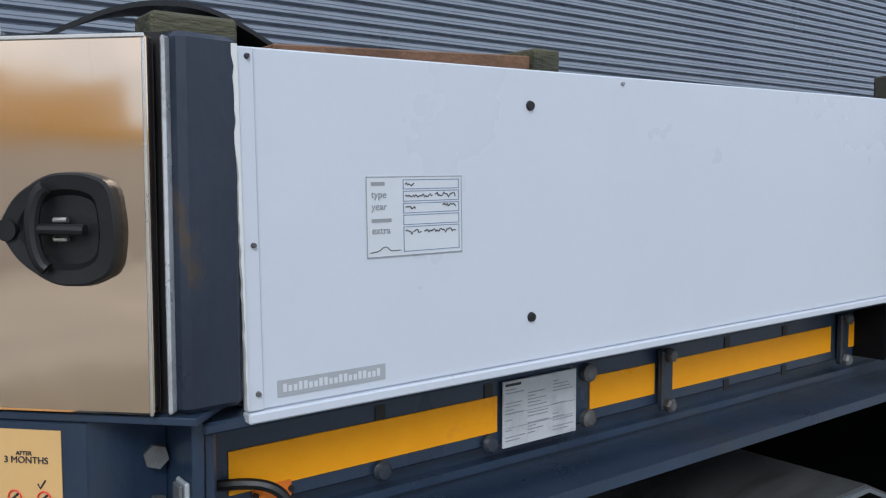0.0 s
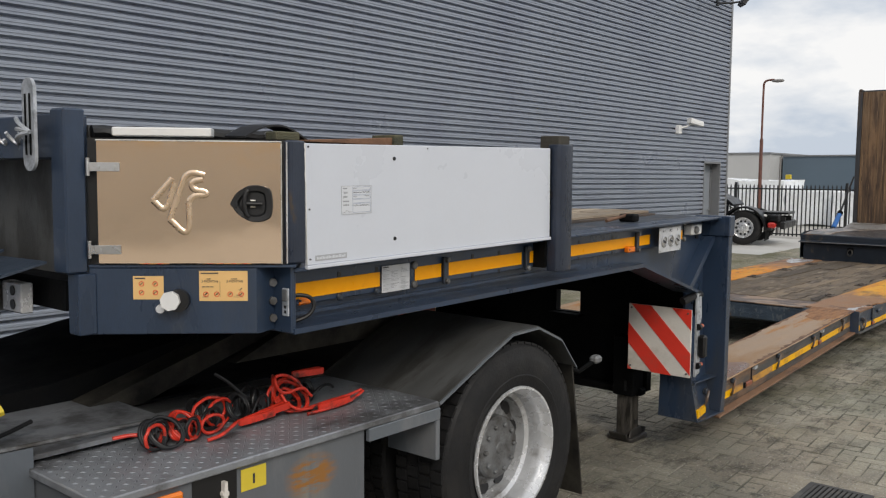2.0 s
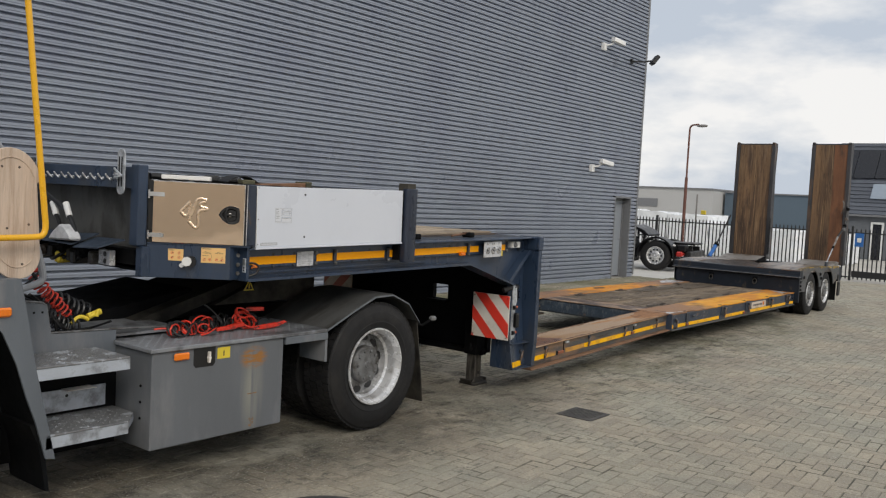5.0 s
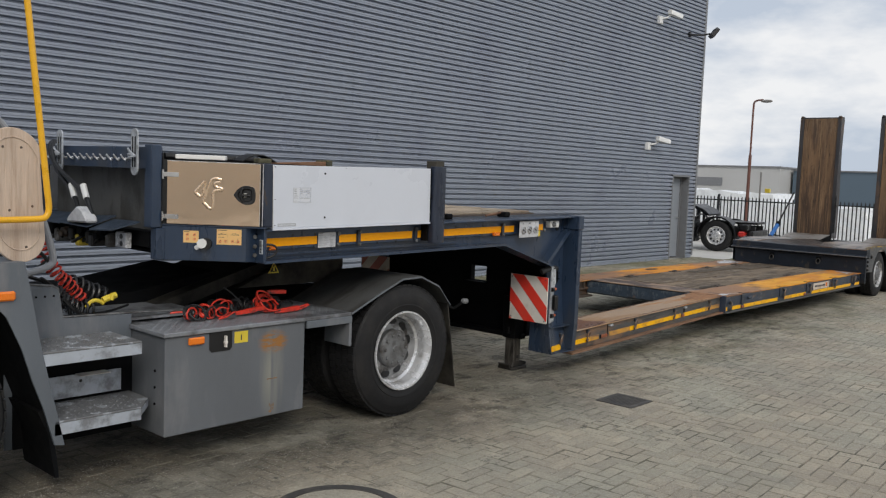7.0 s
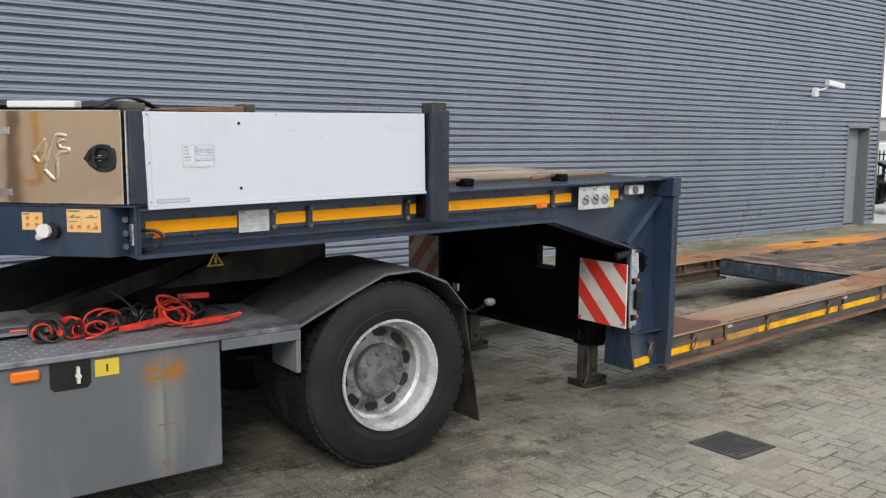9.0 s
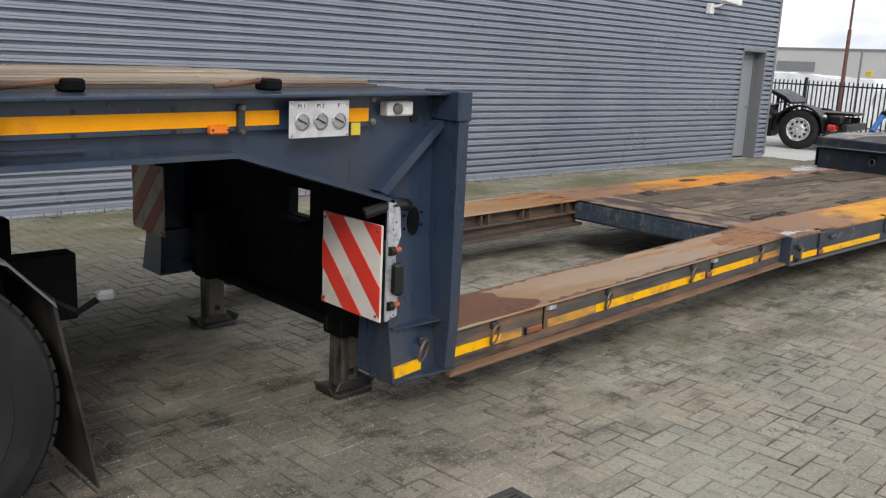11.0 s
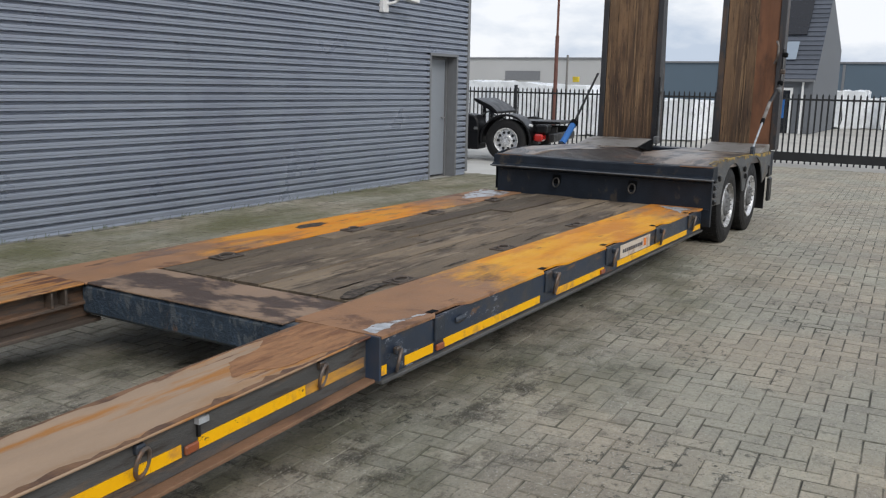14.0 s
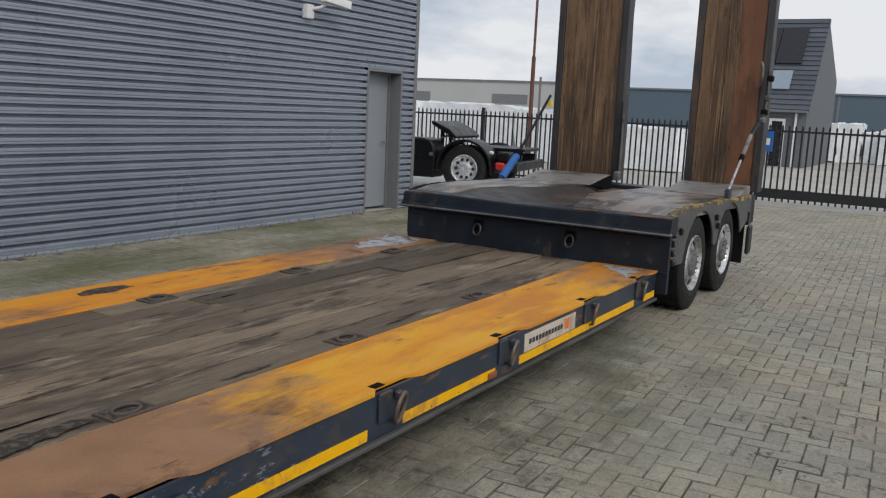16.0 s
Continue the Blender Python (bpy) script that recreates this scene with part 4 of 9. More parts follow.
def foot_plate():
    """The post's foot: its outer face leans outwards towards the front corner."""
    bm = bmesh.new()
    n = 8
    grid = []
    for r in range(n + 1):
        v = r / n
        row = []
        for c in range(n + 1):
            u = c / n
            x = (3.150 + 0.025 * v) * (1 - u) + 3.434 * u
            y = 0.116 * v + (1 - v) * 0.040 * u
            row.append(bm.verts.new((x, min(y + (1 - v) * v * 0.02, 0.1165), 0.19 + 0.61 * v)))
        grid.append(row)
    for r in range(n):
        for c in range(n):
            bm.faces.new((grid[r][c], grid[r][c + 1], grid[r + 1][c + 1], grid[r + 1][c]))
    left = [(bm.verts.new((row[0].co.x, 0.26, row[0].co.z)), row[0]) for row in grid]
    for (b0, f0), (b1, f1) in zip(left, left[1:]):
        bm.faces.new((b0, f0, f1, b1))
    return neck(bm)


both("post_foot_shelf", foot_shelf, NAVY)
both("post_foot_plate", foot_plate, NAVY)
both("post_foot_base", foot_base, NAVY)


def brace():
    bm = bmesh.new()
    prism(bm, [(3.085, 1.035), (3.125, 1.015), (3.432, 1.285), (3.432, 1.315), (3.405, 1.315)], "y", 0.045, 0.1175)
    return neck(bm)


both("diagonal_brace", brace, NAVY)


def oval(x, y, z, rx, rz, depth, n=20):
    bm = bmesh.new()
    prism(bm, [(x + rx * math.cos(2 * math.pi * i / n), z + rz * math.sin(2 * math.pi * i / n)) for i in range(n)], "y", y, y + depth)
    return bm


both("oval_port", lambda: neck(oval(3.335, 0.112, 0.870, 0.034, 0.064, 0.0055)), DARK, "black oval opening", webs[0])
for dx, dz in ((-0.055, 0.028), (-0.052, -0.032), (0.048, 0.034), (0.048, -0.022)):
    both("bolt_hole", lambda: neck(oval(3.335 + dx, 0.114, 0.870 + dz, 0.008, 0.006, 0.0035, 10)), DARK, "", webs[0])
both("round_port", lambda: neck(oval(3.315, 0.112, 1.325, 0.022, 0.022, 0.0055)), BLACK, "black round opening", webs[0])


# reflective tape, its holders, bolts and plates along the near rail
def tape(x0, x1, y=0.0855, z0=1.321, z1=1.3755):
    bm = neck(boxed(x0, x1, y, y + 0.0022, z0, z1))
    return part("reflective_tape", bm, NECK_TAPE, TRAILER)


for a, b in ((0.012, 0.436), (0.634, 0.793), (0.826, 1.360), (1.406, 1.470), (1.64, 2.44), (2.47, 2.62), (2.91, 3.045)):
    tape(a, b)
for x in (0.811, 1.392, 2.455):
    clip = part("tape_holder", neck(boxed(x - 0.014, x + 0.014, 0.070, 0.0845, 1.292, 1.400, 0.003)), NAVY_WORN, TRAILER)
    for z in (1.302, 1.390):
        bm = bmesh.new()
        lathe(bm, [(0.013, 0.0), (0.013, 0.008), (0.009, 0.012)], (x, 0.0695, z + 0.018 * x), "y", 6)
        for v in bm.verts:
            v.co.y = 2 * 0.0695 - v.co.y
        part("bolt", bm, RIM_DIRTY, clip)
for x, z0, z1 in ((0.6265, 1.308, 1.384), (3.065, 1.318, 1.412)):
    for z in (z0, z1):
        bm = bmesh.new()
        lathe(bm, [(0.015, 0.0), (0.015, 0.010), (0.009, 0.014)], (x, 0.0, z + 0.018 * x), "y", 12)
        for v in bm.verts:
            v.co.y = 0.0875 - v.co.y
        part("bolt", bm, RIM_DIRTY, TRAILER, "grey dome bolt")
for x in (0.23, 0.42, 1.0, 1.19, 1.86, 2.20):
    for z in (1.306, 1.386):
        part("slot", neck(boxed(x - 0.008, x + 0.008, 0.0862, 0.0876, z - 0.010, z + 0.010)), BLACK, TRAILER)
for x in (0.23, 0.42):
    bm = bmesh.new()
    lathe(bm, [(0.0145, 0.0), (0.0145, 0.005), (0.010, 0.011)], (x, 0.0, 1.306 + 0.018 * x), "y", 12)
    for v in bm.verts:
        v.co.y = 0.0860 - v.co.y
    part("bolt", bm, NAVY_WORN, TRAILER, "dark dome bolt")
plate = part("data_plate", neck(boxed(0.443, 0.597, 0.080, 0.0835, 1.294, 1.396, 0.001)), PLATE_PAPER, TRAILER, "worn silver maker's data plate")
rng = random.Random(9)
part("print_line", neck(boxed(0.447, 0.478, 0.0792, 0.0797, 1.388, 1.392)), INK, plate)
for i in range(16):
    z = 1.383 - i * 0.0052
    for a, b in ((0.447, 0.487), (0.492, 0.538), (0.545, 0.590)):
        if rng.random() < 0.22:
            continue
        e = a + (b - a) * rng.uniform(0.25, 1.0)
        part("print_line", neck(boxed(a, e, 0.0792, 0.0797, z - 0.0009, z + 0.0006)), INK_GREY, plate)
for x0, x1, z in ((0.446, 0.592, 1.3455), (0.446, 0.592, 1.324)):
    part("print_line", neck(boxed(x0, x1, 0.0792, 0.0797, z - 0.0004, z + 0.0004)), INK_GREY, plate)
for x, w in ((0.07, 0.06), (2.36, 0.075)):
    lamp = part("side_marker_lamp", neck(boxed(x - w / 2, x + w / 2, 0.055 if x > 1 else 0.085, 0.087 if x > 1 else 0.117, 1.297, 1.330, 0.006)), AMBER, TRAILER, "amber side marker lamp")
    for dx in (-0.4, 0.4):
        bm = bmesh.new()
        lathe(bm, [(0.004, 0.0), (0.004, 0.004)], (x + dx * w, 0.052 if x > 1 else 0.082, 1.313 + 0.018 * x), "y", 8)
        part("screw", bm, BLACK, lamp)
bm = bmesh.new()
tube(bm, rounded([(-0.02, 0.10, 1.335), (0.05, 0.055, 1.34), (0.075, 0.04, 1.31), (0.06, 0.045, 1.27), (0.02, 0.07, 1.25), (-0.02, 0.1, 1.245)], 3), 0.007)
part("lamp_cable", bm, BLACK, TRAILER, "loose black cable loop")
panel = part("control_plate", neck(boxed(2.63, 2.905, 0.030, 0.036, 1.272, 1.412, 0.002)), PLATE_PAPER, TRAILER, "white metal plate with three hydraulic dials")
for i, word in enumerate(("M 1", "M 2", "P")):
    x = 2.685 + i * 0.085
    bm = bmesh.new()
    lathe(bm, [(0.034, 0.0), (0.034, 0.004), (0.028, 0.007), (0.026, 0.003)], (0, 0, 0), "y", 28)
    bmesh.ops.transform(bm, matrix=pose(x, 0.0295, 1.335 + 0.018 * x, 0, 0, 180), verts=bm.verts)
    d = part("dial", bm, STEEL, panel, "round steel dial")
    bm = boxed(-0.022, 0.022, -0.003, 0.0, -0.003, 0.003)
    bmesh.ops.transform(bm, matrix=pose(x, 0.0255, 1.335 + 0.018 * x, 0, 25, 0), verts=bm.verts)
    part("dial_slot", bm, INK, d)
    lettering("dial_mark", word, 0.022, facing_street(x - (0.018 if len(word) > 1 else 0.006), 0.0292, 1.381 + 0.018 * x), INK, panel)
for dx in (0.012, 0.263):
    for z in (1.282, 1.402):
        bm = bmesh.new()
        lathe(bm, [(0.006, 0), (0.005, 0.004)], (2.63 + dx, 0.026, z + 0.048), "y", 8)
        part("screw", bm, STEEL, panel)
part("inspection_sticker", neck(boxed(2.955, 3.0, 0.0800, 0.0851, 1.268, 1.317)), STICKER_YELLOW, TRAILER, "small yellow inspection sticker")
mk = part("front_marker_lamp", neck(boxed(3.125, 3.265, 0.060, 0.117, 1.340, 1.400, 0.006)), WHITE, TRAILER, "white front marker lamp")
bm = bmesh.new()
lathe(bm, [(0.024, 0.0), (0.022, 0.012), (0.012, 0.018)], (0, 0, 0), "y", 20)
bmesh.ops.transform(bm, matrix=pose(3.175, 0.0595, 1.370 + 0.057, 0, 0, 180), verts=bm.verts)
part("lens", bm, RIM_DIRTY, mk)


# nose: chamfered fascia, bronze door, dark corner posts, white side panel
def chamfer_plate(s0, s1, z0, z1, out=0.0, thick=0.012, bevel=0.0):
    """A plate on the 45-degree nose corner: s runs along it from its front end, out stands proud of it."""
    a, d = Vector((-0.515, 0.412, 0)), Vector((0.4219, -0.4166, 0)).normalized()
    nrm = Vector((d.y, -d.x, 0)) * 1.0
    bm = bmesh.new()
    pts = [a + d * s + nrm * o for s, o in ((s0, out), (s1, out), (s1, out - thick), (s0, out - thick))]
    prism(bm, [(p.x, p.y) for p in pts], "z", z0, z1)
    if bevel:
        soften(bm, bevel)
    return bm


LEN = 0.593
fascia = both("nose_fascia", lambda: chamfer_plate(-0.02, 0.505, 1.232, 1.4465, 0.0, 0.02, 0.003), NAVY)[0]


def fascia_return():
    """The fascia bends inwards to the side rail."""
    bm = bmesh.new()
    prism(bm, [(-0.1565, 0.0583), (-0.135, 0.063), (-0.105, 0.076), (-0.063, 0.087), (-0.063, 0.105), (-0.11, 0.094), (-0.142, 0.079)], "z", 1.232, 1.4465)
    return bm


both("fascia_return", fascia_return, NAVY)
both("nose_shelf", lambda: chamfer_plate(-0.02, LEN + 0.035, 1.447, 1.4555, 0.003, 0.25, 0.001), NAVY)
both("nose_edge_flange", lambda: boxed(-0.062, -0.048, 0.004, 0.10, 1.226, 1.446, 0.002), NAVY)
both("edge_bead", lambda: boxed(-0.0475, -0.030, 0.014, 0.030, 1.226, 1.440, 0.004), NAVY)
POLISHED = surface("polished_rim_steel", (0.86, 0.82, 0.76), 0.28, 1.0, var=0.1, bump=0.02)
bronze = both("locker_door", lambda: chamfer_plate(0.012, LEN - 0.007, 1.459, 1.850, 0.012, 0.02, 0.003), BRONZE, "bronze-toned polished metal locker door with an embossed mark")[0]
both("door_rim", lambda: chamfer_plate(0.012, LEN - 0.007, 1.8465, 1.851, 0.0145, 0.0024, 0.001), POLISHED, "bright folded door edge", bronze)
both("door_rim", lambda: chamfer_plate(LEN - 0.0105, LEN - 0.0065, 1.459, 1.8462, 0.0145, 0.0024, 0.001), POLISHED, "bright folded door edge", bronze)
both("locker_frame", lambda: chamfer_plate(-0.02, LEN + 0.02, 1.456, 1.856, -0.012, 0.03), BLACK)
both("locker_seal", lambda: chamfer_plate(LEN + 0.005, LEN + 0.010, 1.459, 1.850, 0.006, 0.015, 0.002), RIM)


def on_door(s, z, out):
    a, d = Vector((-0.515, 0.412, 0)), Vector((0.4219, -0.4166, 0)).normalized()
    nrm = Vector((d.y, -d.x, 0))
    p = a + d * s + nrm * out
    return Vector((p.x, p.y, z))


# door hinges and latch
for z in (1.505, 1.765):
    h = part("door_hinge", chamfer_plate(-0.012, 0.085, z - 0.014, z + 0.014, 0.017, 0.005, 0.001), STEEL, bronze, "steel strap hinge")
    for s in (0.02, 0.068):
        bm = bmesh.new()
        tube(bm, [on_door(s, z, 0.016), on_door(s, z, 0.021)], 0.006, 10)
        part("rivet", bm, STEEL, h)
    bm = bmesh.new()
    tube(bm, [on_door(-0.012, z - 0.028, 0.014), on_door(-0.012, z + 0.028, 0.014)], 0.006, 10)
    part("hinge_pin", bm, STEEL, h)


def latch_dish(depth, z=1.6515, s=0.4945):
    """A rounded three-sided dish, pointed towards the hinges."""
    pts = [Vector((u, v, 0)) for u, v in ((-0.072, 0.002), (-0.052, 0.036), (-0.014, 0.060), (0.028, 0.061), (0.058, 0.050), (0.065, 0.0), (0.059, -0.044), (0.030, -0.058), (-0.008, -0.058), (-0.048, -0.034))]
    for _ in range(2):
        pts = [p.lerp(pts[(i + 1) % len(pts)], f) for i, p in enumerate(pts) for f in (0.2, 0.8)]
    bm = bmesh.new()
    rows = [[bm.verts.new(on_door(s + p.x * k, z + p.y * k, 0.012 + o)) for p in pts] for k, o in ((1.0, 0.0), (0.98, depth * 0.8), (0.94, depth), (0.70, depth * 0.9), (0.60, depth * 0.3))]
    for a, b in zip(rows, rows[1:]):
        for i in range(len(pts)):
            j = (i + 1) % len(pts)
            bm.faces.new((a[i], a[j], b[j], b[i]))
    bm.faces.new(rows[-1])
    return bm


latch = part("latch_plate", latch_dish(0.014), BLACK, bronze, "black plastic folding T-handle latch")
bm = bmesh.new()
pts = [on_door(0.487 - 0.016 * math.cos(a), 1.6545 + 0.042 * math.sin(a), 0.031 + 0.004 * math.cos(a)) for a in [radians(-80 + 16 * i) for i in range(11)]]
tube(bm, pts, 0.0075, 10)
tube(bm, [on_door(0.470, 1.6535, 0.032), on_door(0.526, 1.6525, 0.030)], 0.0062, 10)
part("latch_handle", bm, BLACK, latch)
bm = bmesh.new()
tube(bm, [on_door(0.438, 1.652, 0.014), on_door(0.438, 1.652, 0.030)], 0.0115, 16)
part("latch_lock", bm, BLACK, latch)
for z in (1.6435, 1.6625):
    bm = bmesh.new()
    tube(bm, [on_door(0.489, z, 0.0245), on_door(0.504, z, 0.0245)], 0.0032, 8)
    part("latch_pin", bm, POLISHED, latch)
# plain pressed strokes in place of the maker's mark
bm = bmesh.new()
for line in (((0.175, 1.655), (0.215, 1.70), (0.235, 1.725)), ((0.175, 1.655), (0.215, 1.615), (0.24, 1.71)),
             ((0.225, 1.595), (0.262, 1.70), (0.275, 1.735), (0.30, 1.745), (0.335, 1.735)), ((0.225, 1.595), (0.285, 1.535), (0.285, 1.65)),
             ((0.285, 1.652), (0.30, 1.672), (0.34, 1.672), (0.338, 1.684), (0.298, 1.688), (0.292, 1.715), (0.33, 1.722))):
    tube(bm, rounded([on_door(u + 0.010, v + 0.006, 0.0042) for u, v in line], 3), 0.0125, 14)
# pressed only a little out of the sheet
away = (on_door(0.3, 1.65, 1.0) - on_door(0.3, 1.65, 0.0)).normalized()
for v in bm.verts:
    d = (v.co - on_door(0.3, 1.65, 0.012)).dot(away)
    v.co -= away * d * 0.55
part("embossed_mark", bm, MARK_BRONZE, bronze)



def corner_post():
    bm = bmesh.new()
    prism(bm, [(-0.090, 0.006), (-0.074, -0.019), (-0.008, -0.011), (-0.004, 0.02), (-0.05, 0.05)], "z", 1.4565, 1.856)
    soften(bm, 0.006)
    return bm


both("corner_post", corner_post, CORNER, "dark corner post with chipped paint")


def torn_edge():
    """The panel's white edge, flaked along its outer side."""
    rng_ = random.Random(31)
    zs = [1.450 + 0.399 * k / 34 for k in range(35)]
    xs = [-0.0042 - 0.0055 * max(0.0, (z - 1.52) / 0.33) * rng_.uniform(0.45, 1.0) - rng_.uniform(0.0, 0.0016) for z in zs]
    bm = bmesh.new()
    prism(bm, list(zip(xs, zs)) + [(-0.0031, zs[-1]), (-0.0031, zs[0])], "y", -0.0128, -0.0068)
    return leaned(bm)


both("torn_edge", torn_edge, WHITE, "flaked white panel edge")
side_panel = both("side_panel", lambda: leaned(boxed(-0.003, 1.450, -0.006, 0.004, 1.446, 1.848, 0.002)), WHITE_PANEL, "white locker side panel")[0]
both("panel_edge", lambda: leaned(boxed(-0.003, 1.453, -0.013, 0.006, 1.433, 1.4455, 0.002)), WHITE_PANEL)
both("panel_strip", lambda: leaned(boxed(-0.003, 0.0165, -0.0095, -0.0064, 1.447, 1.847, 0.001)), WHITE_PANEL)
both("panel_end", lambda: leaned(boxed(1.4505, 1.462, -0.004, 0.03, 1.44, 1.846, 0.001)), DARK)
for x, z, m in ((0.421, 1.799, BLACK), (0.421, 1.508, BLACK), (0.0085, 1.837, INK), (0.0095, 1.632, RIM_DIRTY), (0.0095, 1.466, RIM_DIRTY), (0.605, 1.838, INK_GREY)):
    bm = bmesh.new()
    r = 0.0072 if m is BLACK else 0.0032
    lathe(bm, [(r, 0.0), (r * 0.8, 0.004)], (0, 0, 0), "y", 14)
    bmesh.ops.transform(bm, matrix=pose(x - 0.018 * (z - 1.45), -0.0062 if x > 0.04 else -0.0096, z + 0.018 * x, 0, 0, 180), verts=bm.verts)
    part("panel_rivet", bm, m, side_panel)
# form label with printed words; handwriting and print as bars
FX0, FX1, FZ0, FZ1 = 0.1565, 0.3005, 1.6075, 1.7055
lab = part("form_label", leaned(boxed(FX0, FX1, -0.0072, -0.0064, FZ0, FZ1)), PAPER, side_panel, "white paper form label with handwriting")
for x0, x1, z0, z1 in ((FX0, FX1, FZ1 - 0.001, FZ1), (FX0, FX1, FZ0, FZ0 + 0.001), (FX0, FX0 + 0.001, FZ0, FZ1), (FX1 - 0.001, FX1, FZ0, FZ1)):
    part("form_line", leaned(boxed(x0, x1, -0.0076, -0.0073, z0, z1)), INK_GREY, lab)
for z0, z1 in ((1.6895, 1.7015), (1.6745, 1.6875), (1.6600, 1.6725), (1.6455, 1.6580), (1.6125, 1.6435)):
    for x0, x1, a, b in ((0.2095, 0.296, z0, z0 + 0.0008), (0.2095, 0.296, z1 - 0.0008, z1), (0.2095, 0.2105, z0, z1), (0.295, 0.296, z0, z1)):
        part("form_line", leaned(boxed(x0, x1, -0.0076, -0.0073, a, b)), INK_BLUE, lab)
for word, z in (("type", 1.6775), ("year", 1.663), ("extra", 1.634)):
    lettering("form_word", word, 0.0125, facing_street(0.1635 - 0.018 * (z - 1.45), -0.0074, z + 0.003), INK_GREY, lab)
for x0, x1, z in ((0.1635, 0.183, 1.6945), (0.1635, 0.192, 1.650)):
    part("print_bar", leaned(boxed(x0, x1, -0.0076, -0.0073, z, z + 0.0045)), INK_GREY, lab)
stroke = bmesh.new()
tube(stroke, rounded([(0.161, -0.0074, 1.6135), (0.174, -0.0074, 1.6150), (0.180, -0.0074, 1.6205), (0.187, -0.0074, 1.6190), (0.189, -0.0074, 1.6145), (0.205, -0.0074, 1.6150)], 2), 0.0006, 4)
part("drawn_line", leaned(stroke), INK, lab)
for x0, x1, z in ((0.213, 0.226, 1.6925), (0.213, 0.254, 1.678), (0.258, 0.290, 1.679), (0.213, 0.228, 1.664), (0.270, 0.291, 1.666), (0.213, 0.236, 1.634), (0.241, 0.290, 1.634)):
    stroke = bmesh.new()
    n = int((x1 - x0) / 0.0017)
    tube(stroke, [(x0 + (x1 - x0) * k / n, -0.0074, z + 0.003 + 0.0026 * math.sin(k * 2.1 + x0 * 90) * (0.5 + 0.5 * math.sin(k * 1.3 + z * 70)) + 0.0014 * math.sin(k * 0.9)) for k in range(n + 1)], 0.0008, 4)
    part("handwriting_bar", leaned(stroke), INK, lab)
slogan = part("slogan_sticker", leaned(boxed(0.0345, 0.179, -0.0072, -0.0064, 1.4575, 1.4765)), SLOGAN_GREY, side_panel, "grey strip sticker with unreadable white print")
for k in range(20):
    bars = bmesh.new()
    box(bars, 0.041 + k * 0.0066, 0.0455 + k * 0.0066, -0.0077, -0.0073, 1.4625, 1.4695 + 0.0025 * (k % 4 in (0, 3)))
    part("print_bar", leaned(bars), PAPER, slogan)


def stake():
    bm = bmesh.new()
    prism(bm, [(1.466, 0.02), (1.466, -0.028), (1.482, -0.045), (1.574, -0.045), (1.590, -0.025), (1.590, 0.02)], "z", 1.285, 1.865)
    soften(bm, 0.003)
    return neck(bm)


st = both("side_stake", stake, CORNER, "charcoal steel side stake")[0]
both("stake_core", lambda: neck(boxed(1.478, 1.568, -0.03, 0.075, 1.30, 1.905, 0.004)), OLIVE)
both("stake_hook", lambda: neck(boxed(1.454, 1.465, 0.02, 0.12, 1.30, 1.44)), DARK)

# stickers on the fascia
def fascia_sticker(name, s0, s1, z0, z1, label, columns):
    st_ = part(name, chamfer_plate(s0, s1, z0, z1, 0.0015, 0.001), STICKER_ORANGE, fascia, label)
    w = (s1 - s0)
    n = 12
    for c in range(columns):
        u = s0 + w * (c + 0.5) / columns
        for v in (z0 + 0.022, z0 + 0.05):
            for q in range(2):
                cx = u + (q - 0.5) * w / columns * 0.45
                if name == "hazard_sticker" or v < z0 + 0.03:
                    bm = bmesh.new()
                    tube(bm, [on_door(cx + 0.0075 * math.cos(2 * math.pi * i / n), v + 0.0075 * math.sin(2 * math.pi * i / n), 0.0022) for i in range(n)], 0.0011, 4, True)
                    part("print_mark", bm, RED, st_)
                    bm = bmesh.new()
                    tube(bm, [on_door(cx - 0.004, v - 0.003, 0.0022), on_door(cx + 0.004, v + 0.004, 0.0022)], 0.0013, 4)
                    part("print_bar", bm, INK, st_)
    bm = bmesh.new()
    tube(bm, [on_door(s0 + 0.006, z1 - 0.007, 0.0022), on_door(s0 + w * 0.4, z1 - 0.007, 0.0022)], 0.0022, 4)
    part("print_bar", bm, INK, st_)
    return st_


fascia_sticker("hazard_sticker", 0.115, 0.21, 1.345, 1.42, "small pale orange sticker with red hazard signs", 1)
big = fascia_sticker("service_sticker", 0.321, 0.474, 1.339, 1.436, "pale orange service-interval sticker", 2)
for s, lines in ((0.3285, ("FIRST", "3 MONTHS")), (0.407, ("AFTER", "3 MONTHS"))):
    d = Vector((0.4219, -0.4166, 0)).normalized()
    for k, word in enumerate(lines):
        p = on_door(s + (0.0145 if k == 0 else 0.0), 1.4065 - 0.0095 * k, 0.0019)
        m = Matrix.Translation(p) @ Matrix(((d.x, 0, d.y, 0), (d.y, 0, -d.x, 0), (0, 1, 0, 0), (0, 0, 0, 1)))
        lettering("sticker_word", word, 0.0065 if k == 0 else 0.0105, m, INK, big)
for a, b, z, r in ((0.3865, 0.3865, 0, 0.0004), (0.330, 0.340, 1.385, 0.0016), (0.343, 0.353, 1.385, 0.0016), (0.356, 0.366, 1.385, 0.0016), (0.438, 0.456, 1.358, 0.0011), (0.426, 0.460, 1.352, 0.0006), (0.330, 0.350, 1.352, 0.0006)):
    bm = bmesh.new()
    tube(bm, [on_door(a, z or 1.352, 0.0021), on_door(b, z or 1.405, 0.0021)], r, 4)
    part("print_bar", bm, INK, big)
bm = bmesh.new()
tube(bm, [on_door(0.446, 1.377, 0.0021), on_door(0.449, 1.372, 0.0021), on_door(0.455, 1.381, 0.0021)], 0.0010, 4)
part("tick_mark", bm, INK, big)
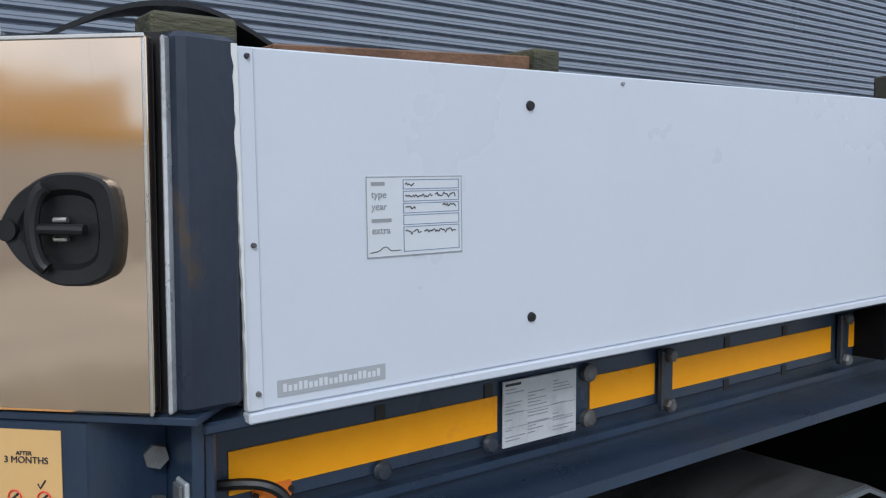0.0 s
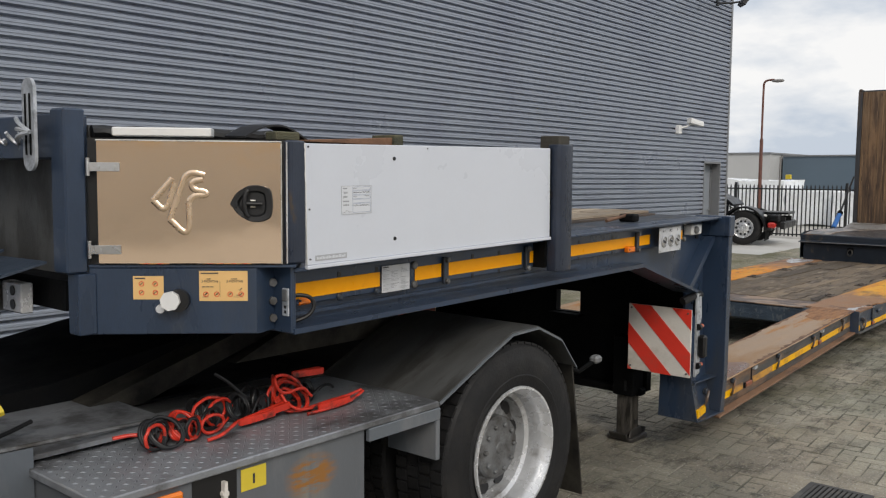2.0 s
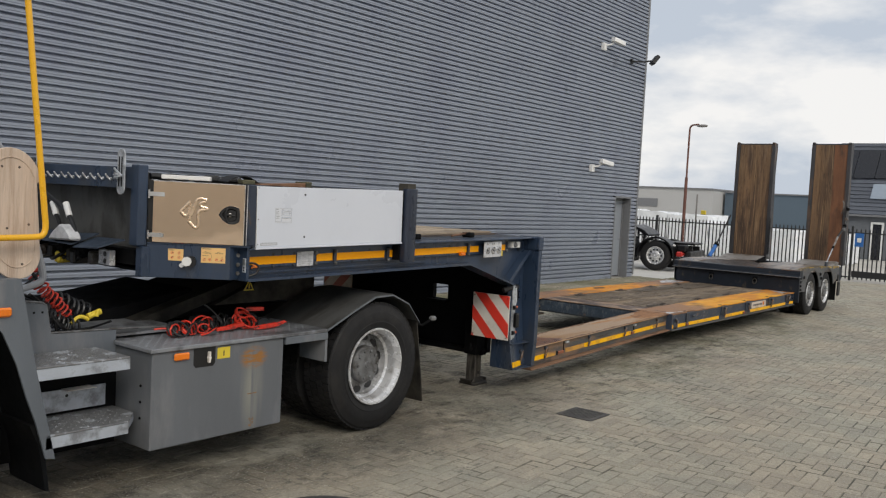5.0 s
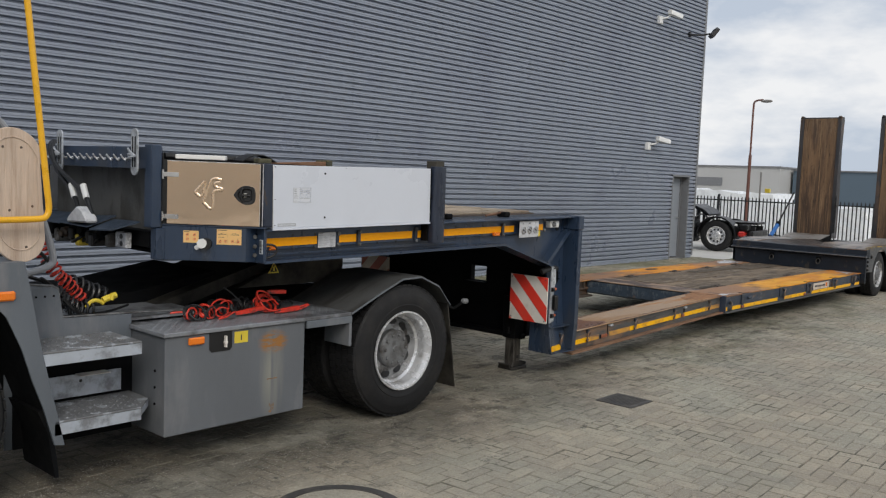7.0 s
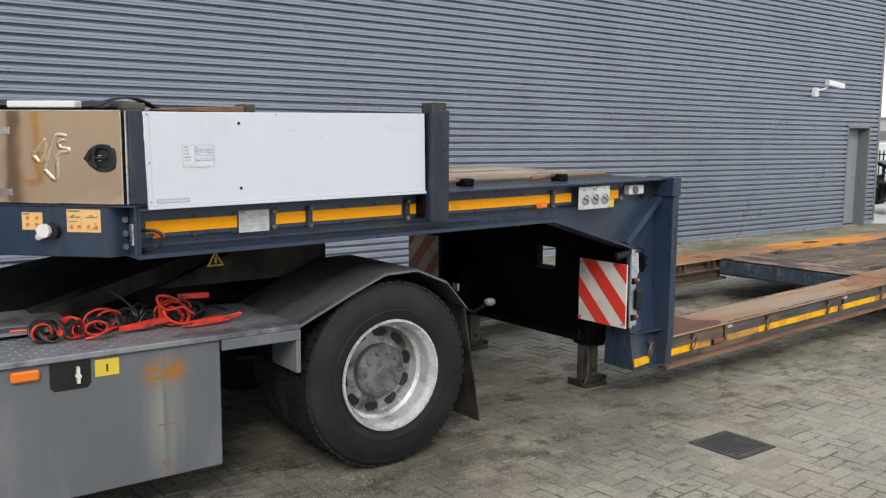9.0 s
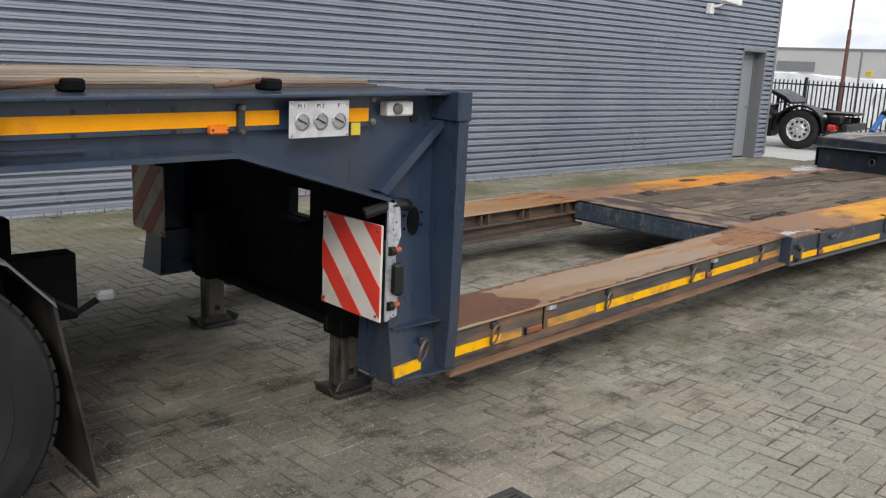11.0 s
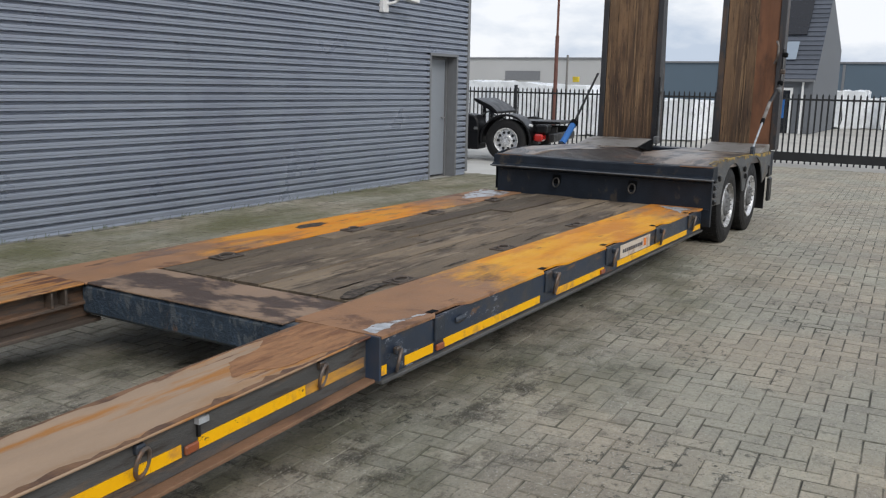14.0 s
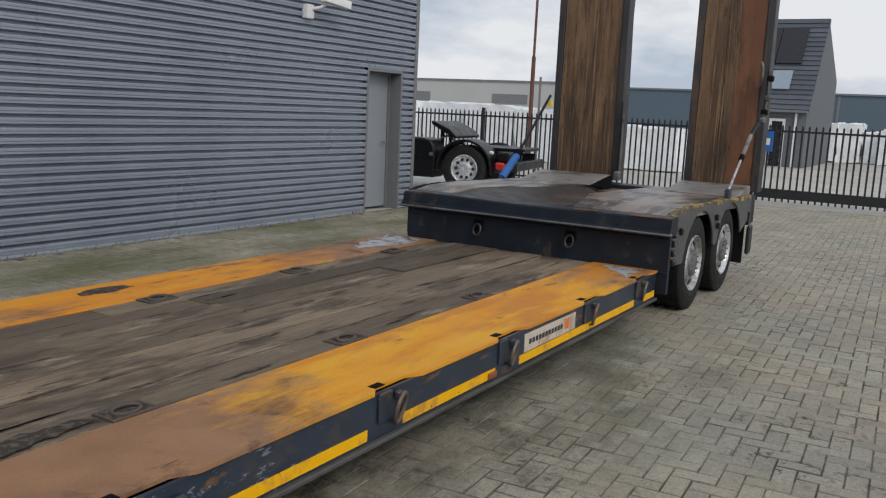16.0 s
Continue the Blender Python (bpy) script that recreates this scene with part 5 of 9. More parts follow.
bm = bmesh.new()
tube(bm, [on_door(0.258, 1.343, -0.002), on_door(0.258, 1.343, 0.03)], 0.036, 20)
cp = part("coupling_socket", bm, BLACK, TRAILER, "black round coupling with a white cap")
bm = bmesh.new()
tube(bm, [on_door(0.238, 1.345, 0.03), on_door(0.238, 1.345, 0.05)], 0.031, 8)
part("white_cap", bm, WHITE, cp)
bm = bmesh.new()
tube(bm, [on_door(0.204, 1.318, 0.0), on_door(0.204, 1.318, 0.03)], 0.014, 12)
part("side_cap", bm, RIM, cp)
for z in (1.272, 1.329, 1.390):
    bm = bmesh.new()
    tube(bm, [(-0.076, 0.086, z), (-0.079, 0.072, z)], 0.0145, 6)
    part("bolt", bm, RIM_DIRTY, fascia, "grey hexagon bolt")
tp_ = part("slot_plate", boxed(-0.0685, -0.0625, 0.010, 0.042, 1.282, 1.374, 0.002), GALV, TRAILER, "galvanised latch plate with slots")
part("latch_tongue", boxed(-0.0735, -0.0688, 0.014, 0.038, 1.332, 1.371, 0.002), RIM_DIRTY, tp_)
for z in (1.296, 1.312):
    part("plate_slot", boxed(-0.0692, -0.0688, 0.020, 0.032, z - 0.005, z + 0.005), BLACK, tp_)

# headboard between the nose corners
bm = bmesh.new()
prism(bm, [(-0.46, 0.46), (-0.16, 0.165), (3.45, 0.165), (3.45, W - 0.165), (-0.16, W - 0.165), (-0.46, W - 0.46)], "z", 1.40, 1.4395)
part("neck_deck", neck(bm), NAVY_WORN, TRAILER, "worn steel gooseneck deck")
part("headboard", boxed(-0.47, -0.45, 0.52, W - 0.52, 1.40, 1.90), GREY_DIRTY, TRAILER, "dusty grey headboard plate")
both("headboard_column", lambda: boxed(-0.60, -0.53, 0.425, 0.515, 1.43, 1.945, 0.006), NAVY)
top_rail = part("headboard_rail", boxed(-0.59, -0.475, 0.516, W - 0.516, 1.79, 1.93, 0.004), NAVY, TRAILER)
for i in range(14):
    y = 0.66 + i * 0.094
    bm = bmesh.new()
    tube(bm, [(-0.612 - 0.02 * math.sin(a), y + 0.018 * math.cos(a), 1.862 + 0.022 * math.sin(a * 1.0)) for a in [radians(200 + 25 * k) for k in range(9)]], 0.006, 6)
    part("coupling_hook", bm, RIM, top_rail)
part("nose_beam", boxed(-0.56, -0.40, 0.52, W - 0.52, 1.30, 1.399), DARK, TRAILER)
both("lower_column", lambda: boxed(-0.575, -0.515, 0.405, 0.475, 1.235, 1.429, 0.004), NAVY)


def oblong_tag(y):
    """A slotted oblong steel tag hanging on the rail."""
    bm = bmesh.new()
    outline = [(y + 0.04 * math.cos(a), 2.00 + 0.04 * math.sin(a)) for a in [radians(12 * k) for k in range(16)]]
    outline += [(y + 0.04 * math.cos(a), 1.79 + 0.04 * math.sin(a)) for a in [radians(180 + 12 * k) for k in range(16)]]
    prism(bm, outline, "x", -0.645, -0.635)
    return bm


for y in (0.56, 1.60):
    tag = part("oblong_tag", oblong_tag(y), GALV, TRAILER, "galvanised slotted oblong plate")
    for dy in (-0.015, 0.015):
        part("tag_slot", boxed(-0.6475, -0.6455, y + dy - 0.005, y + dy + 0.005, 1.80, 1.99), DARK, tag)
    bm = bmesh.new()
    for k in range(3):
        tube(bm, rounded([(-0.62, y + 0.10, 1.88), (-0.66, y + 0.05, 1.84 + 0.04 * k), (-0.68, y, 1.86 + 0.02 * k), (-0.66, y - 0.04, 1.87)], 2), 0.007, 6)
    part("tie_wire", bm, GALV, tag)

# sockets, flap and hanging lines at the nose
sock = part("socket_block", boxed(-0.64, -0.60, 0.66, 0.80, 1.285, 1.385, 0.004), RIM, TRAILER, "aluminium block with two round ports")
for z in (1.312, 1.358):
    bm = bmesh.new()
    lathe(bm, [(0.017, -0.643), (0.017, -0.6405)], (0, 0.72, z), "x", 16)
    part("port", bm, BLACK, sock)
rngv = random.Random(17)
for k in range(12):
    y = 0.86 + k * 0.085
    m = (RIM_DIRTY, DARK, BLACK, OLIVE, DARK, STICKER_YELLOW, BLACK, RUST_DARK)[k % 8]
    z = 1.335 + rngv.uniform(-0.03, 0.03)
    bm = bmesh.new()
    if k % 3 == 1:
        lathe(bm, [(0.030, -0.03), (0.036, -0.01), (0.036, 0.02), (0.022, 0.03), (0.022, 0.05)], (0, 0, 0), "x", 14)
        bmesh.ops.transform(bm, matrix=pose(-0.66, y, z, 0, rngv.uniform(-20, 20), rngv.uniform(150, 210)), verts=bm.verts)
    else:
        box(bm, -0.68 + rngv.uniform(-0.02, 0.02), -0.565, y - 0.028, y + 0.028, z - rngv.uniform(0.03, 0.06), z + rngv.uniform(0.02, 0.05))
        soften(bm, 0.010)
    part("coupling_valve", bm, m, TRAILER)
for k in range(6):
    y = 0.90 + 0.16 * k
    bm = bmesh.new()
    tube(bm, rounded([(-0.60, y, 1.36), (-0.68, y + 0.05, 1.33 - 0.02 * (k % 3)), (-0.66, y + 0.15, 1.27 + 0.02 * (k % 2)), (-0.60, y + 0.24, 1.30)], 3), 0.012, 8)
    part("air_line", bm, DARK if k % 2 else BLACK, TRAILER)
bm = bmesh.new()
tube(bm, rounded([(-0.62, 1.70, 1.33), (-0.72, 1.86, 1.30), (-0.74, 2.0, 1.27), (-0.72, 2.25, 1.25)], 3), 0.010, 8)
part("air_line", bm, STICKER_YELLOW, TRAILER, "yellow air line stub")
bm = bmesh.new()
for a, b in (((0.56, 0.90), 0.0), ((0.87, 1.30), 0.02), ((1.27, 1.95), 0.01)):
    lo = [bm.verts.new(p) for p in ((-0.60, a[0], 1.455 + b), (-0.78, a[0] + 0.02, 1.405), (-0.78, a[1] - 0.03, 1.39 + b), (-0.60, a[1], 1.45))]
    hi = [bm.verts.new(v.co + Vector((0, 0, 0.008))) for v in lo]
    bm.faces.new(lo)
    bm.faces.new(hi[::-1])
    for i in range(4):
        bm.faces.new((lo[i], lo[(i + 1) % 4], hi[(i + 1) % 4], hi[i]))
part("rubber_flap", bm, TARP, TRAILER, "dark blue rubber flap over the couplings")
for y0, y1 in ((1.74, 1.22), (1.78, 1.05)):
    bm = bmesh.new()
    tube(bm, rounded([(-0.60, y0, 1.96), (-0.64, y0 - 0.02, 1.95), (-0.70, y0 - 0.15, 1.86), (-0.72, (y0 + y1) / 2 - 0.02, 1.74), (-0.72, y1, 1.62), (-0.74, y1 - 0.14, 1.48)], 3), 0.015, 8)
    ln = part("service_line", bm, BLACK, TRAILER, "hanging black service line")
    bm = bmesh.new()
    tube(bm, [(-0.72, y1 + 0.03, 1.67), (-0.725, y1 - 0.03, 1.585)], 0.021, 10)
    part("line_sleeve", bm, WHITE, ln)
bm = bmesh.new()
prism(bm, [(0.86, 1.435), (1.16, 1.425), (1.12, 1.475), (1.02, 1.535), (0.96, 1.53), (0.88, 1.475)], "x", -0.80, -0.72)
soften(bm, 0.012)
part("plug_head", bm, PLATE_PAPER, TRAILER, "pale grey plug resting on the flap")


# load on the gooseneck: sills, tarpaulin roll, white strip, rusty channel
part("locker_lid", neck(boxed(-0.02, 1.47, 0.008, 0.62, 1.822, 1.846)), DARK, TRAILER)
roll = thing("tarpaulin_roll", (0.0, 0.4, 1.86), "rolled dark tarpaulin with eyelets lying on the locker", "tarpaulin")
bm = bmesh.new()
tube(bm, [(-0.47 + 0.55 * k / 14, 0.50 - 0.22 * k / 14 + 0.008 * math.sin(k * 1.7), 1.878 + 0.003 * math.sin(k * 2.3)) for k in range(15)], 0.022, 10)
part("roll", bm, BLACK, roll)
for k in range(5):
    bm = bmesh.new()
    p = Vector((-0.40 + 0.11 * k, 0.43 - 0.044 * k, 1.884))
    tube(bm, [p + Vector((0.008 * math.cos(a), -0.002, 0.008 * math.sin(a))) for a in [radians(45 * i) for i in range(8)]], 0.003, 6, True)
    part("eyelet", bm, RIM_DIRTY, roll)
whole("white_strip", chamfer_plate(0.05, 0.36, 1.863, 1.892, -0.03, 0.06, 0.004), WHITE, "white plastic strip lying on the locker", "strip")
rag = bmesh.new()
arc = rounded([(-0.16, 0.115, 1.862), (-0.110, 0.115, 1.889), (-0.060, 0.115, 1.904), (0.0, 0.115, 1.906), (0.050, 0.115, 1.889), (0.105, 0.115, 1.860)], 3)
band = [[rag.verts.new((x, y_, z + dz)) for y_, dz in ((0.108, 0.0), (0.108, 0.006), (0.215, 0.010), (0.215, 0.004))] for x, _, z in arc]
for p_, q_ in zip(band, band[1:]):
    for k in range(4):
        rag.faces.new((p_[k], p_[(k + 1) % 4], q_[(k + 1) % 4], q_[k]))
rag.faces.new(band[0])
rag.faces.new(band[-1][::-1])
whole("rubber_strap", rag, BLACK, "black rubber strap looped over the locker edge", "strap")
whole("wood_offcut", boxed(-0.082, 0.016, 0.045, 0.105, 1.8565, 1.886, 0.004), MOSSY, "mossy timber offcut on the locker", "wood")
sp = thing("rusty_channel", (0.30, 0.10, 1.856), "rusty steel channel lying across the locker top", "steel channel")
bm = boxed(0.06, 0.470, 0.055, 0.150, 1.856, 1.886, 0.002)
for v in bm.verts:
    v.co.y += 0.02 * (v.co.x - 0.47)
    v.co.z -= 0.055 * (0.47 - v.co.x) * (v.co.z > 1.87)
part("web", bm, RUST, sp)
part("end_plate", boxed(0.4705, 0.520, 0.045, 0.165, 1.856, 1.8965, 0.003), MOSSY, sp)

# gooseneck planks, each loose length its own shade
rng = random.Random(3)
pale = part("plank_bed", neck(boxed(1.72, 3.35, 0.42, W - 0.42, 1.4402, 1.452)), RUST_DARK, TRAILER)
for i in range(11):
    y = 0.45 + i * 0.15
    x = 1.74
    while x < 3.2:
        e = min(3.33, x + rng.uniform(0.7, 1.5))
        part("plank", neck(boxed(x, e - 0.006, y + 0.003, y + 0.144, 1.4525, 1.466 + rng.uniform(0, 0.007), 0.003)), TIMBER_PALE, pale)
        x = e
for x in (1.86, 2.62):
    bm = bmesh.new()
    tube(bm, rounded([(x - 0.17, 0.27, 1.455), (x, 0.27, 1.470), (x + 0.05, 0.25, 1.482), (x + 0.06, 0.25, 1.455)], 2), 0.010, 8)
    lr = part("lashing_bar", neck(bm), RUST, TRAILER, "rusty lashing bar")
    part("bar_clamp", neck(boxed(x + 0.02, x + 0.09, 0.20, 0.30, 1.4405, 1.485, 0.008)), DARK, lr)


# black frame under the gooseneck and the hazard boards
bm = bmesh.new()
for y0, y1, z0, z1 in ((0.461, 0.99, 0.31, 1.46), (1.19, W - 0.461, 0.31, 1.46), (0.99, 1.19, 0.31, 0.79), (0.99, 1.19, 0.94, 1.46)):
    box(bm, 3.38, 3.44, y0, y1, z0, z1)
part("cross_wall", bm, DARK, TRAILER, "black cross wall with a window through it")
# cheeks close the gap beside the wall, their black standing in for shade
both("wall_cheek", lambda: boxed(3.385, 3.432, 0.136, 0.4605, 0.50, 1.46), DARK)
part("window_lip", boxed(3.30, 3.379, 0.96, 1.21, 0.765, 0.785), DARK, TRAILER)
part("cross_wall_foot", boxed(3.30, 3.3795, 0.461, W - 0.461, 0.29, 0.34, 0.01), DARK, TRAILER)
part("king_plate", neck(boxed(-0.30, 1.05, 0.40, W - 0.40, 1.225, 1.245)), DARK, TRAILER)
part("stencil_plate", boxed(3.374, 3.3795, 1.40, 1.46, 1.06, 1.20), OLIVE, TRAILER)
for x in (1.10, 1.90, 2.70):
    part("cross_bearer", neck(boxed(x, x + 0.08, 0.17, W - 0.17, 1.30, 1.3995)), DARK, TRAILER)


for side in (0, 1):
    h = thing("hazard_board", (3.09, 0.24 if side == 0 else W - 0.24, 0.52), "square red and white striped hazard board, weathered", "hazard board", "hazard boards")
    y0, y1, z0, z1 = 0.028, 0.451, 0.521, 0.944
    bm = boxed(3.086, 3.098, y0, y1, z0, z1, 0.002)
    part("board", mirrored(bm) if side else bm, WARN_TAN if side else WARN_WHITE, h)
    S = 0.423
    for lo, hi in ((-0.60, -0.29), (0.04, 0.36), (0.70, 1.02), (-1.01, -0.93)):
        # stripes fall towards the outside of the trailer
        poly = [(0, 0), (1, 0), (1, 1), (0, 1)]
        for keep in (lambda u, v: (u - v) - lo, lambda u, v: hi - (u - v)):
            out = []
            for k, p in enumerate(poly):
                q = poly[(k + 1) % len(poly)]
                a, b = keep(*p), keep(*q)
                if a >= 0:
                    out.append(p)
                if (a >= 0) != (b >= 0):
                    f = a / (a - b)
                    out.append((p[0] + (q[0] - p[0]) * f, p[1] + (q[1] - p[1]) * f))
            poly = out
        bm = bmesh.new()
        prism(bm, [(y1 - u * S, z1 - v * S) for u, v in poly], "x", 3.0835, 3.0857)
        part("red_stripe", mirrored(bm) if side else bm, STRIPE_BROWN if side else RED, h)
    for y in (0.05, 0.43):
        for z in (0.545, 0.92):
            bm = bmesh.new()
            lathe(bm, [(0.006, 3.078), (0.006, 3.0834)], (0, y, z), "x", 8)
            part("bolt", mirrored(bm) if side else bm, RIM_DIRTY, h)


def bracket():
    bm = bmesh.new()
    prism(bm, [(3.10, 0.53), (3.16, 0.55), (3.165, 0.68), (3.145, 0.72), (3.145, 0.84), (3.17, 0.90), (3.16, 1.02), (3.12, 1.06), (3.10, 1.05)], "y", 0.0, 0.012)
    return bm


br = both("board_bracket", bracket, GALV, "galvanised hazard board bracket")[0]
for z in (0.60, 0.84):
    bm = bmesh.new()
    tube(bm, [(3.128, -0.010, z), (3.158, -0.010, z + 0.004)], 0.013, 12)
    part("bracket_pin", bm, PIN_RED, br, "dull orange-red pin")
    bm = bmesh.new()
    tube(bm, [(3.102, -0.008, z), (3.127, -0.008, z)], 0.020, 12)
    part("pin_socket", bm, BLACK, br)
for x, z in ((3.125, 0.545), (3.14, 0.555), (3.13, 0.72), (3.125, 0.93), (3.14, 0.96)):
    bm = bmesh.new()
    tube(bm, [(x, -0.0005, z), (x, -0.0015, z)], 0.004, 8)
    part("bracket_hole", bm, BLACK, br)
part("bracket_buffer", boxed(3.112, 3.160, -0.05, -0.002, 0.65, 0.79, 0.012), BLACK, br)
bm = bmesh.new()
tube(bm, rounded([(3.02, 0.06, 1.00), (3.12, 0.02, 1.035), (3.20, 0.03, 1.03), (3.25, 0.06, 1.015), (3.28, 0.10, 1.01)], 2), 0.026, 10)
part("hose_joint", bm, BLACK, TRAILER)


def landing_leg():
    t = thing("landing_leg", (3.35, 0.60, 0), "extended steel landing leg on a flat foot", "landing leg", "landing legs")
    part("sleeve", boxed(3.22, 3.37, 0.48, 0.63, 0.30, 0.70, 0.006), DARK, t)
    tubep = part("inner_tube", boxed(3.245, 3.350, 0.500, 0.610, 0.03, 0.32, 0.006), LEG_STEEL, t, "greasy worn steel inner tube")
    part("pin_hole", boxed(3.285, 3.315, 0.4935, 0.4945, 0.10, 0.13), BLACK, tubep)
    bm = bmesh.new()
    prism(bm, [(3.205, 0.455), (3.40, 0.455), (3.418, 0.475), (3.418, 0.635), (3.40, 0.655), (3.205, 0.655), (3.187, 0.635), (3.187, 0.475)], "z", 0.001, 0.024)
    prism(bm, [(3.160, 0.055), (3.184, 0.012), (3.196, 0.012), (3.174, 0.060)], "y", 0.49, 0.62)
    prism(bm, [(3.446, 0.050), (3.422, 0.012), (3.410, 0.012), (3.432, 0.055)], "y", 0.49, 0.62)
    prism(bm, [(3.20, 0.026), (3.39, 0.026), (3.36, 0.075), (3.23, 0.075)], "y", 0.486, 0.4945)
    soften(bm, 0.003)
    part("foot", bm, FOOT_STEEL, t)
    bm = bmesh.new()
    tube(bm, [(3.21, 0.52, 0.36), (3.15, 0.50, 0.36), (3.15, 0.50, 0.42)], 0.010, 8)
    part("lock_pin", bm, DARK, t)
    return t


leg = landing_leg()
copy_thing(leg, Matrix.Translation((0, 1.34, 0)) @ leg.matrix_basis)


# outer beams between gooseneck and deck
def side_beam(pieces):
    """Points given for a straight beam, laid along its slight lean."""
    for v in pieces.verts:
        d = v.co.x - 7.05
        v.co.z += 0.018 * d
        v.co.y += 0.034 * d - 0.012 if v.co.y < 1.3 else 0.0
    return pieces


BZ = 0.472
beam = part("side_beam", side_beam(boxed(3.50, 7.045, 0.185, 0.52, 0.27, BZ - 0.012, 0.003)), BEAM_SIDE, TRAILER, "rust-stained dark side beam")
part("beam_top_plate", side_beam(boxed(3.50, 7.04, 0.155, 0.55, BZ - 0.012, BZ, 0.004)), BEAM_TOP, beam, "rust-washed pale beam top")
part("beam_foot_plate", side_beam(boxed(3.50, 7.045, 0.132, 0.53, 0.252, 0.2685, 0.003)), RUST_FLANGE, beam, "orange-rusted lower flange")
bm = bmesh.new()
prism(bm, [q for q in jagged([(3.505, 0.160), (4.12, 0.160), (4.22, 0.195), (4.25, 0.25), (4.17, 0.32), (4.10, 0.40), (4.14, 0.47), (4.05, 0.546), (3.505, 0.546)], 0.05, 3) if q[0] > 3.50 and 0.157 < q[1] < 0.549], "z", BZ + 0.0005, BZ + 0.0016)
part("wet_patch", side_beam(bm), WET_RUST, beam, "dark wet rust stain")
# rust creeping in from the plate's edges, and a bloom by the deck
for y0, way, x0, k in ((0.1575, 1, 4.25, 51), (0.5475, -1, 4.05, 52)):
    rngb = random.Random(k)
    n = 60
    line = [(x0 + (7.03 - x0) * q / n, y0 + way * (0.004 + 0.030 * rngb.random() ** 2 + 0.018 * (0.5 + 0.5 * math.sin(q * 0.31 + k)))) for q in range(n + 1)]
    bm = bmesh.new()
    prism(bm, [(x0, y0)] + line + [(7.03, y0)], "z", BZ + 0.0004, BZ + 0.0012)
    part("edge_rust", side_beam(bm), EDGE_RUST, beam, "brown rust along the plate's edge")
bm = bmesh.new()
prism(bm, jagged([(6.30, 0.30), (6.55, 0.20), (6.80, 0.17), (7.03, 0.17), (7.03, 0.54), (6.75, 0.53), (6.60, 0.45), (6.42, 0.44)], 0.10, 55, 4), "z", BZ + 0.0014, BZ + 0.0020)
part("rust_bloom", side_beam(bm), RUST_BLOOM, beam, "orange rust bloom")


def beam_tape(x0, x1, dusty=False):
    part("reflective_tape", side_beam(boxed(x0, x1, 0.1815, 0.1845, 0.325, 0.372)), TAPE_DUSTY if dusty else YELLOW, beam, "rust-washed amber tape" if dusty else "")


for a, b, dusty in ((3.53, 3.90, False), (3.902, 4.06, True), (4.27, 4.70, True), (4.702, 5.78, False), (5.782, 5.92, False), (6.0, 6.60, False), (6.602, 7.02, True)):
    beam_tape(a, b, dusty)
part("side_marker_lamp", side_beam(boxed(4.09, 4.21, 0.165, 0.1842, 0.330, 0.362, 0.005)), DIRTY_LENS, beam, "dirty orange side marker lamp")
part("lamp_holder", side_beam(boxed(4.08, 4.09, 0.168, 0.1842, 0.326, 0.366, 0.002)), BLACK, beam)
part("lamp_wire", side_beam(boxed(4.225, 4.232, 0.176, 0.1842, 0.33, 0.45)), BLACK, beam)
part("side_marker_lamp", side_beam(boxed(5.93, 5.995, 0.168, 0.1842, 0.328, 0.362, 0.005)), DIRTY_LENS, beam, "dirty orange marker lamp")
part("lamp_wire", side_beam(boxed(5.992, 6.004, 0.172, 0.1842, 0.375, 0.442)), BLACK, beam)
part("repair_clip", side_beam(boxed(5.985, 6.035, 0.16, 0.1845, 0.425, 0.447)), GALV, beam)
part("repair_clip", side_beam(boxed(4.25, 4.31, 0.16, 0.1845, 0.43, 0.452)), GALV, beam)


def lashing_ring(x, y, z, parent, tilt=0, size=1.0):
    bm = bmesh.new()
    box(bm, -0.020, 0.020, -0.024, 0.004, 0.018, 0.054)
    soften(bm, 0.006)
    bmesh.ops.transform(bm, matrix=pose(x, y, z), verts=bm.verts)
    lug = part("ring_lug", bm, NAVY_WORN, parent)
    bm = bmesh.new()
    pts = [(0.041 * math.cos(a), -0.016 - 0.010 * math.sin(a), 0.050 * math.sin(a) - 0.014) for a in [2 * math.pi * k / 20 for k in range(20)]]
    tube(bm, pts, 0.0080, 8, True)
    bmesh.ops.transform(bm, matrix=pose(x, y, z, 0, 0, tilt) @ Matrix.Diagonal((size, size, size, 1)), verts=bm.verts)
    part("lashing_ring", bm, RING, lug, "hanging steel lashing ring")


for x in (3.835, 4.80, 5.735, 6.70):
    d = x - 7.05
    lashing_ring(x, 0.172 + 0.034 * d, 0.395 + 0.018 * d, beam, 20)
lashing_ring(3.345, 0.042, 0.358, TRAILER, 25)
bm = bmesh.new()
prism(bm, [(3.163, -0.001), (3.335, 0.0235), (3.335, 0.0555), (3.163, 0.0300)], "z", 0.201, 0.250)
part("reflective_tape", neck(bm), YELLOW, TRAILER)

fb = part("side_beam", side_beam(boxed(3.50, 7.045, 2.12, W - 0.03, 0.26, BZ - 0.012, 0.003)), RUST_DARK, TRAILER, "far side beam, open inner web")
part("beam_top_plate", side_beam(boxed(3.50, 6.95, 2.04, W, BZ - 0.012, BZ, 0.004)), BEAM_TOP, fb, "rust-washed pale beam top")
part("beam_foot_plate", side_beam(boxed(3.50, 7.045, 2.04, W - 0.02, 0.235, 0.259, 0.003)), RUST_DARK, fb)
part("beam_mid_rail", side_beam(boxed(3.50, 7.0, 2.065, 2.119, 0.345, 0.365, 0.003)), RUST_DARK, fb)
